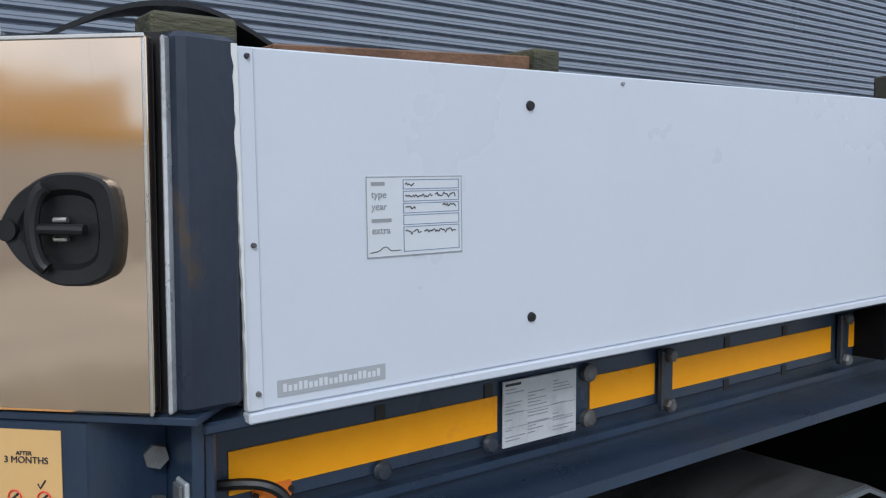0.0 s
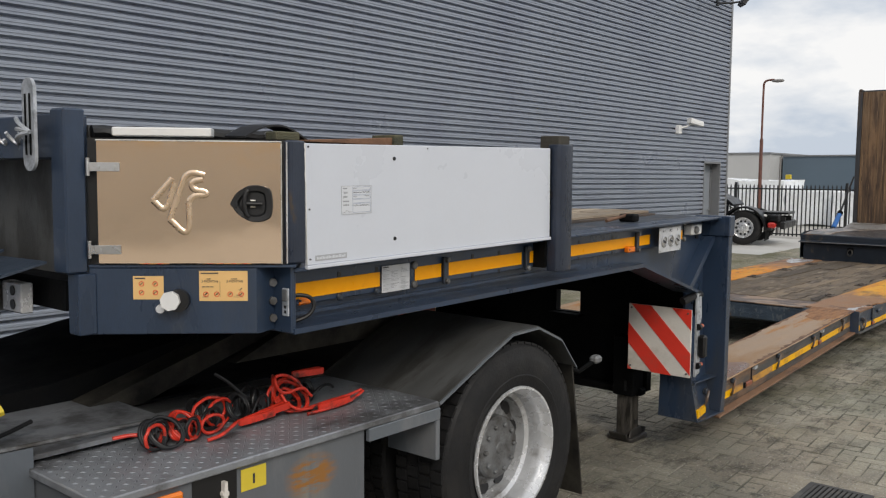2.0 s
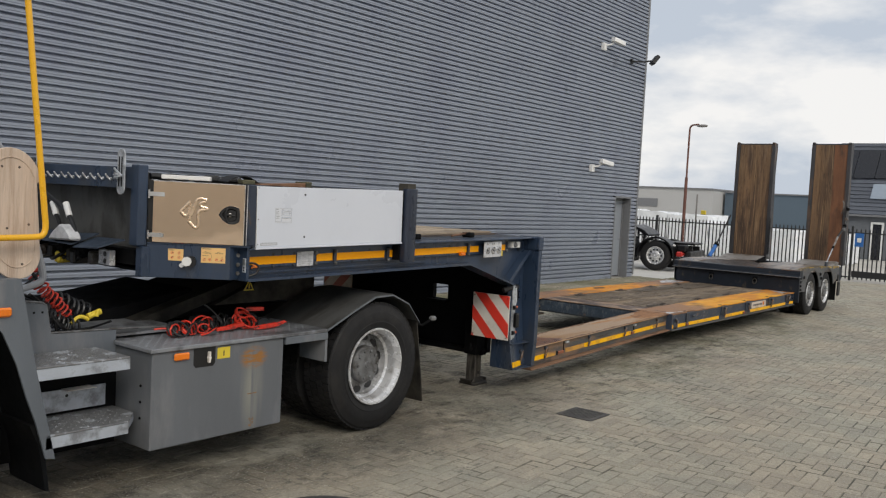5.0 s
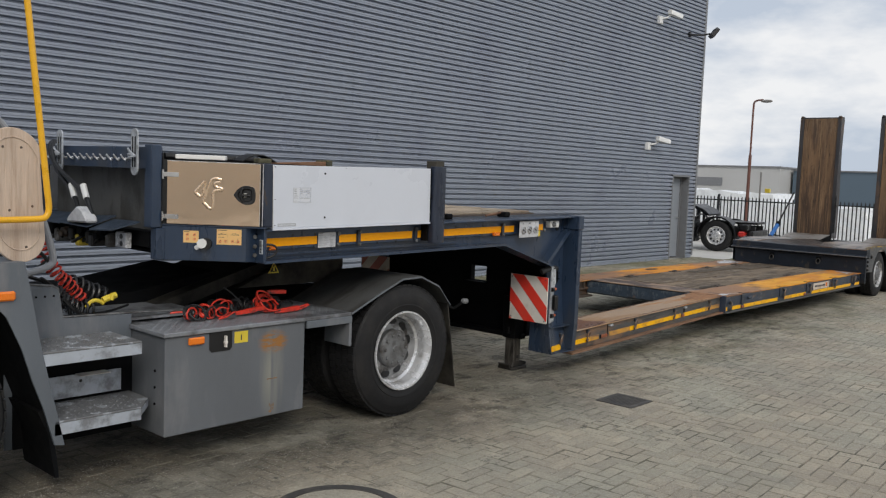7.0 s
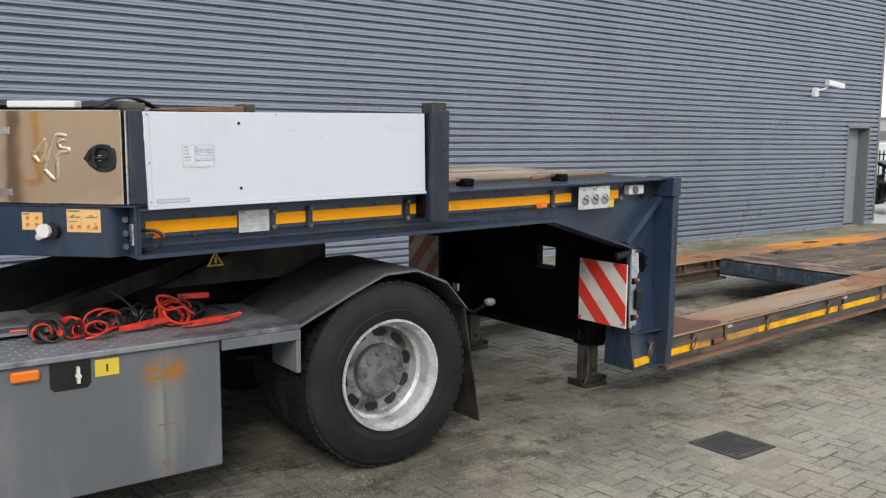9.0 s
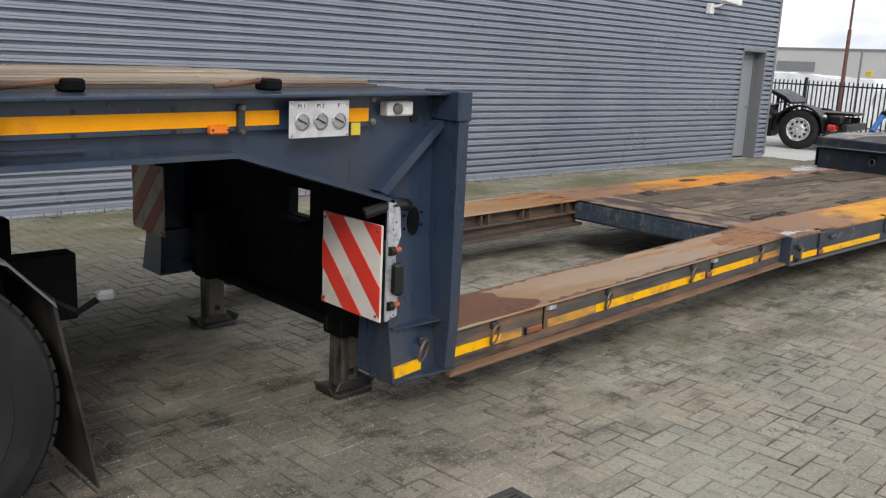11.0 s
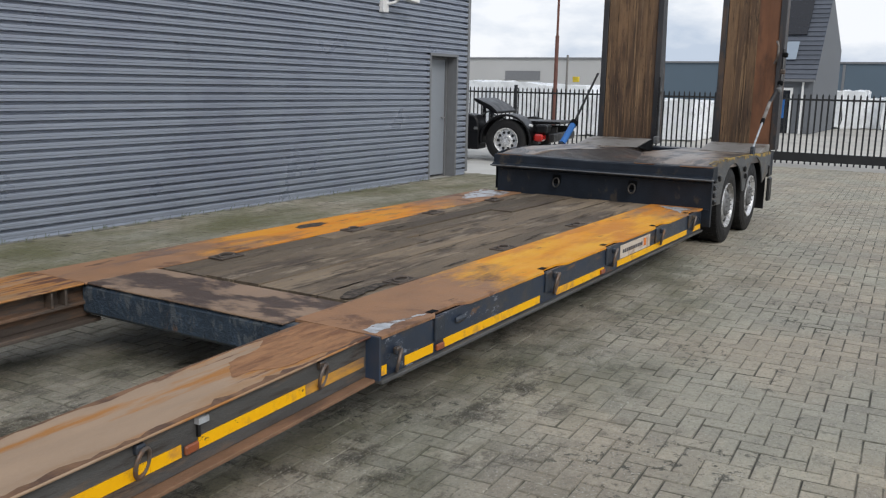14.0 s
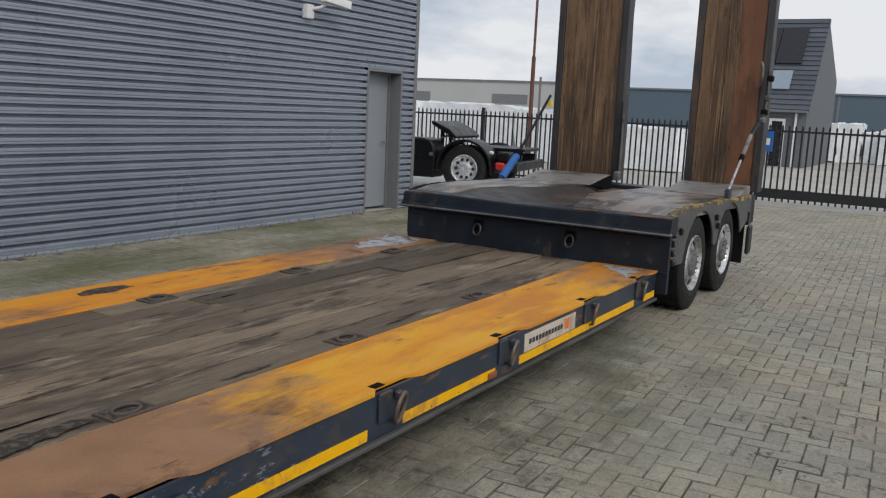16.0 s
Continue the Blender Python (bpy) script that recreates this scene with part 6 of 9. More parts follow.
for k in range(7):
    x = 3.75 + 0.50 * k
    for dx in (0.0, 0.085):
        part("beam_stiffener", side_beam(boxed(x + dx, x + dx + 0.014, 2.055, 2.119, 0.366, BZ - 0.0125)), RUST_DARK, fb)


# the low deck
DX0, DX1, DZ = 7.05, 12.33, 0.472
YN, YF = 0.090, 2.50
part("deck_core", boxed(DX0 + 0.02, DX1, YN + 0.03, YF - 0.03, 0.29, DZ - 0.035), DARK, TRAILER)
cross = part("front_cross_member", boxed(DX0 - 0.085, DX0 + 0.02, 0.545, 2.10, 0.285, DZ - 0.013, 0.020), CHIPPED, TRAILER, "chipped navy cross member at the deck's front")
part("front_plate", boxed(DX0 - 0.09, 7.44, 0.60, 2.10, DZ - 0.012, DZ, 0.004), PLATE_FRONT, TRAILER, "damp rust-stained front deck plate")
bm = bmesh.new()
# near plate's outer edge has shallow scallops at the ring pockets
outline = [(DX0, 0.60), (DX0, YN)]
for x in (7.62, 8.88, 9.92, 11.03, 11.97):
    outline += [(x - 0.12, YN), (x - 0.06, YN + 0.042), (x + 0.15, YN + 0.042), (x + 0.23, YN)]
outline += [(DX1, YN), (DX1, 0.60)]
prism(bm, outline, "z", DZ - 0.012, DZ + 0.002)
part("near_deck_plate", bm, PLATE_NEAR, TRAILER, "steel deck edge with worn orange paint over rust")
part("far_deck_plate", boxed(DX0 - 0.10, DX1, 2.03, YF, DZ - 0.012, DZ + 0.001, 0.003), PLATE_FAR, TRAILER, "steel deck edge with worn orange paint")
bed2 = part("plank_bed", boxed(7.441, DX1, 0.605, 2.027, DZ - 0.034, DZ - 0.020), DARK, TRAILER)
rng = random.Random(12)
BOARDS = (0.608, 0.835, 1.03, 1.245, 1.44, 1.66, 1.845, 2.026)
for a, b in zip(BOARDS, BOARDS[1:]):
    x = 7.485
    while x < DX1 - 0.05:
        e = x + rng.uniform(1.0, 3.0)
        if e > DX1 - 0.6:
            e = DX1
        bm = bmesh.new()
        box(bm, x, e - 0.006, a + 0.004, b - 0.004, DZ - 0.0195, DZ - 0.003 + rng.uniform(-0.006, 0.004))
        for k in range(1, int((e - x) / 0.25) + 1):
            bmesh.ops.bisect_plane(bm, geom=bm.verts[:] + bm.edges[:] + bm.faces[:], plane_co=(x + 0.25 * k, 0, 0), plane_no=(1, 0, 0))
        for v in bm.verts:
            v.co.y += rng.uniform(-0.0035, 0.0035)
            v.co.z += rng.uniform(-0.002, 0.002) if v.co.z > DZ - 0.015 else 0.0
        part("plank", bm, TIMBER, bed2)
        x = e
# splits and broken edges along the boards
for k in range(46):
    x, y, w = rng.uniform(7.6, 11.9), rng.choice(BOARDS[:-1]) + rng.choice((rng.uniform(0.0, 0.2), rng.uniform(-0.012, 0.012))), rng.uniform(0.06, 0.34)
    if not 0.63 < y < 2.0:
        continue
    bm = bmesh.new()
    h = rng.uniform(0.003, 0.010)
    prism(bm, jagged([(x, y), (x + w * 0.4, y - h), (x + w, y + rng.uniform(-0.008, 0.008)), (x + w * 0.5, y + h)], 0.07, 200 + k, 3), "z", DZ + 0.0035, DZ + 0.0042)
    part("plank_split", bm, ROTTEN, bed2)
hollow = bmesh.new()
prism(hollow, jagged([(7.50, 0.640), (7.75, 0.638), (7.93, 0.650), (7.92, 0.690), (7.84, 0.728), (7.70, 0.742), (7.58, 0.72), (7.50, 0.68)], 0.16, 9), "z", DZ + 0.0045, DZ + 0.006)
part("rotten_hollow", hollow, ROTTEN, bed2, "rotten hollow along a deck plank")
hollow = bmesh.new()
prism(hollow, jagged([(9.06, 2.30), (9.22, 2.27), (9.42, 2.31), (9.40, 2.38), (9.20, 2.41), (9.08, 2.37)], 0.10, 19), "z", DZ + 0.0012, DZ + 0.0022)
part("plate_pocket", hollow, ROTTEN, TRAILER, "dark hole in the far deck plate")
# lashing pockets let into the timber, each with a rusty frame and ring
for x, y in ((8.045, 0.668), (9.32, 0.668), (10.62, 0.668), (7.95, 1.965), (9.30, 1.965), (10.46, 1.965), (11.6, 1.965)):
    pocket = part("lashing_pocket", boxed(x - 0.085, x + 0.085, y - 0.048, y + 0.048, DZ + 0.001, DZ + 0.003), ROTTEN, TRAILER, "dark lashing pocket in a rusty frame")
    for x0, x1, y0, y1 in ((x - 0.10, x + 0.10, y - 0.060, y - 0.048), (x - 0.10, x + 0.10, y + 0.048, y + 0.060), (x - 0.10, x - 0.086, y - 0.048, y + 0.048), (x + 0.086, x + 0.10, y - 0.048, y + 0.048)):
        part("pocket_rail", boxed(x0, x1, y0, y1, DZ - 0.004, DZ + 0.0065, 0.002), RUST_DARK, pocket)
    bm = bmesh.new()
    tube(bm, [(x + 0.060 * math.cos(a), y + 0.030 * math.sin(a), DZ + 0.008 + 0.006 * math.sin(a)) for a in [2 * math.pi * k / 16 for k in range(16)]], 0.0075, 8, True)
    part("pocket_ring", bm, RUST_DARK, pocket)

edge = part("deck_side", boxed(DX0, DX1, YN + 0.012, YN + 0.028, 0.272, DZ - 0.0125), DECK_NAVY, TRAILER, "navy deck side plate with yellow tape")
part("deck_nose_plate", boxed(DX0 - 0.012, DX0 + 0.004, YN + 0.004, 0.19, 0.262, DZ - 0.001, 0.003), NAVY, edge)
foot = bmesh.new()
box(foot, DX0 - 0.01, DX1, YN - 0.012, YN + 0.05, 0.250, 0.270)
soften(foot, 0.004)
part("deck_foot_rail", foot, GREY_DIRTY, edge, "scuffed grey foot rail")
for x in (7.55, 8.84, 9.87, 10.98, 11.92):
    pk = part("stake_pocket", boxed(x - 0.045, x + 0.045, YN - 0.002, YN + 0.0115, 0.335, DZ - 0.013, 0.004), NAVY_WORN, edge)
    part("pocket_mouth", boxed(x - 0.035, x + 0.035, YN + 0.032, YN + 0.07, DZ + 0.0022, DZ + 0.0042), DARK, pk)
    if x > 8:
        lashing_ring(x + 0.08, YN + 0.004, 0.392, edge, 15, 1.25)
lashing_ring(7.17, YN + 0.006, 0.345, edge, 30)
part("ring_lug", boxed(7.70, 7.80, YN - 0.012, YN + 0.011, 0.385, 0.42, 0.012), NAVY_WORN, edge)
for a, b in ((7.06, 7.10), (7.25, 7.50), (7.60, 8.73), (8.98, 9.80), (10.07, 11.86), (12.07, 12.31)):
    part("reflective_tape", boxed(a, b, YN + 0.0085, YN + 0.0115, 0.283, 0.329), YELLOW, edge)
part("side_marker_lamp", boxed(7.52, 7.59, YN - 0.006, YN + 0.0115, 0.285, 0.318, 0.005), DIRTY_LENS, edge, "dirty orange marker lamp")
part("side_marker_lamp", boxed(9.72, 9.80, YN - 0.006, YN + 0.008, 0.285, 0.318, 0.005), DIRTY_LENS, edge, "dirty orange marker lamp")
sign = part("maker_plate", boxed(10.12, 10.80, YN + 0.006, YN + 0.0115, 0.335, 0.435, 0.001), MAKER_TAN, edge, "faded tan maker's plate with black bars and an orange badge")
bm = bmesh.new()
for k in range(11):
    box(bm, 10.17 + k * 0.041, 10.20 + k * 0.041, YN + 0.0045, YN + 0.0055, 0.372, 0.40)
part("print_bar", bm, INK, sign)
bm = boxed(10.64, 10.70, YN + 0.0045, YN + 0.0055, 0.36, 0.42)
part("badge", bm, AMBER, sign)
chip = bmesh.new()
prism(chip, jagged([(7.07, 0.140), (7.50, 0.142), (7.46, 0.168), (7.32, 0.185), (7.20, 0.235), (7.08, 0.225)], 0.11, 5), "z", DZ + 0.0025, DZ + 0.0035)
part("bare_metal_patch", chip, SCRAPED, TRAILER, "scraped bare steel patch")
chip = bmesh.new()
prism(chip, jagged([(11.85, 0.16), (12.24, 0.16), (12.25, 0.5), (12.12, 0.40), (12.02, 0.28)], 0.12, 6), "z", DZ + 0.0025, DZ + 0.0035)
part("bare_metal_patch", chip, SCRAPED, TRAILER, "scraped bare steel patch")
chip = bmesh.new()
prism(chip, jagged([(11.45, 2.25), (12.24, 2.12), (12.25, 2.48), (11.8, 2.40)], 0.12, 7), "z", DZ + 0.0015, DZ + 0.0025)
part("bare_metal_patch", chip, SCRAPED, TRAILER, "scraped bare steel patch")


# the bogie: front face, two raised wheel tracks, wheels
BX0, BX1 = 12.33, 15.24
WHEELS = (13.36, 14.38)
YS = 0.085
RIDE = [(BX0 + 0.14, 0.866), (BX0 + 0.40, 0.900), (13.25, 0.905), (13.65, 0.893), (14.1, 0.886), (14.65, 0.868), (BX1, 0.862)]


def ride(x):
    """The height of the wheel tracks along the bogie."""
    for (a, p), (b, q) in zip(RIDE, RIDE[1:]):
        if x <= b:
            return p + (q - p) * max(0.0, (x - a) / (b - a))
    return RIDE[-1][1]


part("bogie_front", boxed(BX0, BX0 + 0.05, 0.02, 2.32, 0.30, 0.735), BOGIE, TRAILER, "navy bogie front plate")
lip = bmesh.new()
prism(lip, [(BX0 - 0.030, 0.730), (BX0 - 0.056, 0.735), (BX0 - 0.070, 0.750), (BX0 - 0.062, 0.766), (BX0 - 0.040, 0.774), (BX0 - 0.030, 0.778), (BX0 - 0.018, 0.850), (BX0 - 0.004, 0.862), (BX0 + 0.14, 0.866), (BX0 + 0.14, 0.732)], "y", 0.012, 2.36)
# the folded lip is knocked slightly out of true along its length
bmesh.ops.bisect_plane(lip, geom=lip.verts[:] + lip.edges[:] + lip.faces[:], plane_co=(0, 0.6, 0), plane_no=(0, 1, 0))
bmesh.ops.bisect_plane(lip, geom=lip.verts[:] + lip.edges[:] + lip.faces[:], plane_co=(0, 1.3, 0), plane_no=(0, 1, 0))
bmesh.ops.bisect_plane(lip, geom=lip.verts[:] + lip.edges[:] + lip.faces[:], plane_co=(0, 1.9, 0), plane_no=(0, 1, 0))
for v in lip.verts:
    v.co.x += 0.008 * math.sin(v.co.y * 4.1)
    v.co.z += 0.006 * math.sin(v.co.y * 3.3 + 1)
lip_ob = part("bogie_lip", lip, BOGIE, TRAILER, "dark folded lip with a rounded lower bead")
part("lip_bead", boxed(BX0 - 0.078, BX0 - 0.02, -0.004, 2.385, 0.742, 0.760, 0.008), LIP_STEEL, lip_ob, "scuffed grey bead")
for x0, x1, y0, y1, k in ((BX0 - 0.010, BX0 + 0.07, 0.03, 0.34, 1), (BX0 - 0.004, BX0 + 0.03, 0.60, 0.80, 2), (BX0 - 0.004, BX0 + 0.04, 2.05, 2.33, 3)):
    rb = bmesh.new()
    prism(rb, jagged([(x0, y0), (x1, y0), (x1 - 0.02, (y0 + y1) / 2), (x0 + 0.02, y1), (x0, y1)], 0.05, k), "z", 0.862, 0.8700)
    part("rust_patch", rb, EDGE_RUST, lip_ob, "orange rust bloom on the edge")
for z, out in ((0.712, 0.012), (0.462, 0.010)):
    part("bogie_bead", boxed(BX0 - out, BX0 - 0.0005, 0.03, 2.31, z - 0.008, z + 0.008, 0.004), BOGIE, TRAILER)
for y in (0.80, 1.62):
    part("ring_lug", boxed(BX0 - 0.016, BX0 - 0.001, y - 0.045, y + 0.045, 0.60, 0.69, 0.01), DARK, TRAILER)
    bm = bmesh.new()
    tube(bm, [(BX0 - 0.030 + 0.010 * math.sin(a), y + 0.034 * math.cos(a), 0.612 + 0.046 * math.sin(a)) for a in [2 * math.pi * k / 18 for k in range(18)]], 0.009, 8, True)
    part("lashing_ring", bm, FOOT_STEEL, TRAILER, "dark steel lashing ring")


def track_plate(outline):
    """A folded plate over the wheels: a plan outline cut into strips and laid on the ride line."""
    bm = bmesh.new()
    prism(bm, outline, "z", 0.0, 0.02)
    for x, _ in RIDE[1:-1]:
        bmesh.ops.bisect_plane(bm, geom=bm.verts[:] + bm.edges[:] + bm.faces[:], plane_co=(x, 0, 0), plane_no=(1, 0, 0))
    for v in bm.verts:
        v.co.z = ride(v.co.x) - (0.10 if v.co.z < 0.01 else 0.0)
    return bm


part("wheel_track", track_plate([(BX0 + 0.14, YS), (BX0 + 0.14, 0.86), (12.80, 0.90), (13.25, 1.04), (14.0, 1.08), (BX1, 1.08), (BX1, YS)]), TRACK, TRAILER, "worn rusty wheel track plate")
part("wheel_track", track_plate([(BX0 + 0.14, 2.355), (BX0 + 0.14, 2.00), (12.95, 1.93), (13.45, 1.66), (14.7, 1.58), (BX1, 1.58), (BX1, 2.40)]), TRACK, TRAILER, "worn rusty wheel track plate")
bm = bmesh.new()
crest = [(BX0 + 0.145, 1.995, 0.860), (12.95, 1.925, 0.898), (13.45, 1.655, 0.900), (14.25, 1.62, 0.884), (14.55, 1.57, 0.80)]
base = [(BX0 + 0.145, 1.30, 0.845), (12.95, 1.22, 0.80), (13.45, 1.14, 0.78), (14.25, 1.12, 0.76), (14.55, 1.12, 0.74)]
rows = [[bm.verts.new(p) for p in line] for line in (crest, base, [(x, y, 0.66) for x, y, z in base], [(x, y, 0.66) for x, y, z in crest])]
for p, q in zip(rows, rows[1:] + rows[:1]):
    for k in range(4):
        bm.faces.new((p[k], p[k + 1], q[k + 1], q[k]))
for k in (0, 4):
    bm.faces.new([r[k] for r in rows])
part("centre_cover", bm, COVER_RUST, TRAILER, "dark humped cover between the wheel tracks")
part("rear_channel", boxed(BX0 + 0.15, BX1, 1.0, 1.60, 0.62, 0.659, 0.004), COVER_RUST, TRAILER, "grimy rusty channel between the tracks")
part("rear_crossbar", boxed(BX1 - 0.42, BX1 - 0.02, 1.085, 1.575, 0.72, 0.80, 0.01), RUST_DARK, TRAILER, "dark rusty crossbar")
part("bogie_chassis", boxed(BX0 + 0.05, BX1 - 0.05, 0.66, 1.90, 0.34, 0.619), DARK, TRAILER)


def hinge_plate(y0, y1, x=14.62):
    bm = bmesh.new()
    prism(bm, [(x, 0.873), (x + 0.14, 0.890), (x + 0.36, 0.930), (x + 0.58, 0.952), (x + 0.62, 0.946), (x + 0.63, 0.92), (BX1, 0.863), (x + 0.04, 0.865)], "y", y0, y1)
    soften(bm, 0.005)
    return bm


part("hinge_plate", hinge_plate(0.10, 0.80), HINGE, TRAILER, "scuffed grey ramp hinge plate")
part("hinge_plate", hinge_plate(1.55, 2.36, 14.52), HINGE, TRAILER, "scuffed grey ramp hinge plate")
bm = bmesh.new()
prism(bm, [(14.56, 0.872), (15.10, 0.945), (15.14, 0.930), (15.14, 0.80), (15.00, 0.80)], "y", 1.535, 1.549)
part("hinge_cheek", bm, DARK, TRAILER)
part("rear_beam", boxed(BX1, BX1 + 0.30, 0.10, 2.40, 0.55, 0.84, 0.006), BOGIE, TRAILER)


def arches(y):
    """The scalloped side skirt over two wheels."""
    mid = sum(WHEELS) / 2
    pts = [(BX0 + 0.14, 0.866), (BX0 + 0.14, 0.48), (WHEELS[0] - 0.47, 0.46)]
    for cx in WHEELS:
        pts += [(cx - 0.47 * math.cos(a), 0.40 + 0.445 * math.sin(a)) for a in [radians(15 + 15 * k) for k in range(11)]]
        if cx < mid:
            pts += [(mid, 0.50)]
    pts += [(BX1 - 0.10, 0.62), (BX1 - 0.04, 0.66), (BX1 + 0.01, 0.860)] + [(x, ride(x) + 0.004 * math.sin(x * 23) + 0.003 * math.sin(x * 51)) for x in [BX1 - 0.06 * k for k in range(45)] if x > BX0 + 0.16]
    bm = bmesh.new()
    prism(bm, pts, "y", y - 0.014, y - 0.001)
    return bm


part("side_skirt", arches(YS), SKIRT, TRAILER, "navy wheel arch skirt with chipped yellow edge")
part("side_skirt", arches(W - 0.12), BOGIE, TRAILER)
rngo = random.Random(41)
for x, w, drop in ((12.50, 0.30, 0.05), (12.86, 0.10, 0.02), (13.02, 0.34, 0.035), (13.48, 0.16, 0.02), (13.72, 0.30, 0.045), (14.10, 0.12, 0.02), (14.30, 0.36, 0.04), (14.74, 0.42, 0.05)):
    chip = bmesh.new()
    line = [(x + w * k / 6, ride(x + w * k / 6) + 0.003) for k in range(7)]
    prism(chip, line + [(px, pz - drop * rngo.uniform(0.3, 1.0)) for px, pz in line[::-1]], "y", YS - 0.0165, YS - 0.0145)
    part("paint_chip", chip, OCHRE, TRAILER, "chipped ochre edge paint")
    chip = bmesh.new()
    prism(chip, jagged([(x, YS - 0.012), (x + w, YS - 0.012), (x + w * 0.9, YS + rngo.uniform(0.015, 0.05)), (x + w * 0.3, YS + rngo.uniform(0.015, 0.06))], 0.06, int(x * 100), 2), "z", -0.001, 0.0025)
    for v in chip.verts:
        v.co.z += ride(v.co.x) + 0.0015
    part("paint_chip", chip, OCHRE, TRAILER, "chipped ochre edge paint")
for k, z in enumerate((0.50, 0.57, 0.64, 0.71)):
    part("valve_block", boxed(BX0 + 0.10, BX0 + 0.19, YS - 0.075, YS - 0.0155, z, z + 0.045, 0.010), BLACK, TRAILER)
    bm = bmesh.new()
    tube(bm, [(BX0 + 0.12, YS - 0.085, z + 0.02), (BX0 + 0.12, YS - 0.05, z + 0.02)], 0.014, 8)
    part("valve_nut", bm, RIM_DIRTY, TRAILER)
for x, z in ((12.72, 0.70), (13.80, 0.72), (13.86, 0.64)):
    part("skirt_lug", boxed(x, x + 0.05, YS - 0.045, YS - 0.0155, z, z + 0.06, 0.010), BLACK, TRAILER)


def tyre(parent, r, width, y, x, lugs=56, label=""):
    """A tyre round an axis along y through (x, r), its tread blocks apart."""
    bm = bmesh.new()
    w = width / 2
    lathe(bm, [(r * 0.57, y - w * 0.85), (r * 0.66, y - w * 1.0), (r * 0.70, y - w * 1.03), (r * 0.71, y - w * 1.01), (r * 0.84, y - w * 1.04), (r * 0.86, y - w * 1.01), (r * 0.955, y - w * 0.92), (r * 0.985, y - w * 0.80),
               (r * 0.985, y + w * 0.80), (r * 0.955, y + w * 0.92), (r * 0.84, y + w * 1.04), (r * 0.66, y + w), (r * 0.57, y + w * 0.85)], (x, 0, r), "y", 48, True)
    ob = part("tyre", bm, RUBBER, parent, label)
    bm = bmesh.new()
    for i in range(lugs):
        a = 2 * math.pi * i / lugs
        for row in (-0.66, -0.22, 0.22, 0.66):
            b = a + (math.pi / lugs if row in (-0.22, 0.66) else 0)
            m = Matrix.Translation((x, y + row * w, r)) @ Matrix.Rotation(b, 4, "Y") @ Matrix.Translation((r * 0.985, 0, 0))
            vs = box(bm, -0.004, r * 0.015, -w * 0.19, w * 0.19, -math.pi * r / lugs * 0.78, math.pi * r / lugs * 0.78)
            bmesh.ops.transform(bm, matrix=m, verts=vs)
    tagged(part("tread", bm, RUBBER, ob), kind="stuff")
    return ob


def wheel(parent, x, y, z, r, width, deep, hub_out=0.05, bolts=10):
    """Tyre, stepped rim barrel, disc with hand holes, and hub, its outer face towards -y."""
    ty = tyre(parent, r, width, y + width / 2, x, label="black road tyre")
    rr = r * 0.585
    bm = bmesh.new()
    lathe(bm, [(rr * 1.0, y + 0.02), (rr * 1.03, y + 0.006), (rr * 1.02, y - 0.004), (rr * 0.985, y - 0.004), (rr * 0.965, y + 0.012), (rr * 0.93, y + 0.028), (rr * 0.90, y + 0.05),
               (rr * 0.895, y + deep * 0.6), (rr * 0.83, y + deep * 0.66), (rr * 0.82, y + deep), (rr * 0.82, y + deep + 0.04), (rr, y + deep + 0.04)], (x, 0, z), "y", 56, True)
    part("rim", bm, RIM, ty, "dusty silver steel rim")
    bm = bmesh.new()
    lathe(bm, [(rr * 0.82, y + deep + 0.03), (rr * 0.82, y + deep), (rr * 0.74, y + deep - 0.012), (rr * 0.58, y + deep - 0.030), (rr * 0.50, y + deep - 0.035), (rr * 0.48, y + deep + 0.02)], (x, 0, z), "y", 48)
    disc = part("rim_disc", bm, RIM_DISC, ty, "dirty steel wheel disc with hand holes")
    n = 10 if r > 0.45 else 8
    for i in range(n):
        a = 2 * math.pi * (i + 0.3) / n
        c = Vector((x + rr * 0.69 * math.cos(a), y + deep - 0.021, z + rr * 0.69 * math.sin(a)))
        hole_ = bmesh.new()
        lathe(hole_, [(rr * 0.118, -0.004), (rr * 0.118, 0.02)], (0, 0, 0), "y", 12)
        bmesh.ops.transform(hole_, matrix=Matrix.Translation(c) @ Matrix.Rotation(-a, 4, "Y") @ Matrix.Diagonal((0.85, 1, 1.15, 1)), verts=hole_.verts)
        part("hand_hole", hole_, BLACK, ty)
    h = y + deep - 0.030 - hub_out
    bm = bmesh.new()
    lathe(bm, [(rr * 0.50, y + deep), (rr * 0.50, h + 0.012), (rr * 0.47, h), (rr * 0.40, h - 0.004), (rr * 0.20, h - 0.006), (rr * 0.10, h - 0.007), (rr * 0.08, h - 0.012)], (x, 0, z), "y", 36)
    part("hub", bm, RIM_DIRTY, ty, "grey wheel hub")
    for i in range(bolts):
        a = 2 * math.pi * i / bolts
        nut = bmesh.new()
        lathe(nut, [(rr * 0.042, 0.012), (rr * 0.042, -0.012), (rr * 0.028, -0.017)], (x + rr * 0.37 * math.cos(a), h - 0.003, z + rr * 0.37 * math.sin(a)), "y", 6)
        part("wheel_nut", nut, RIM_DIRTY, ty)
    return ty


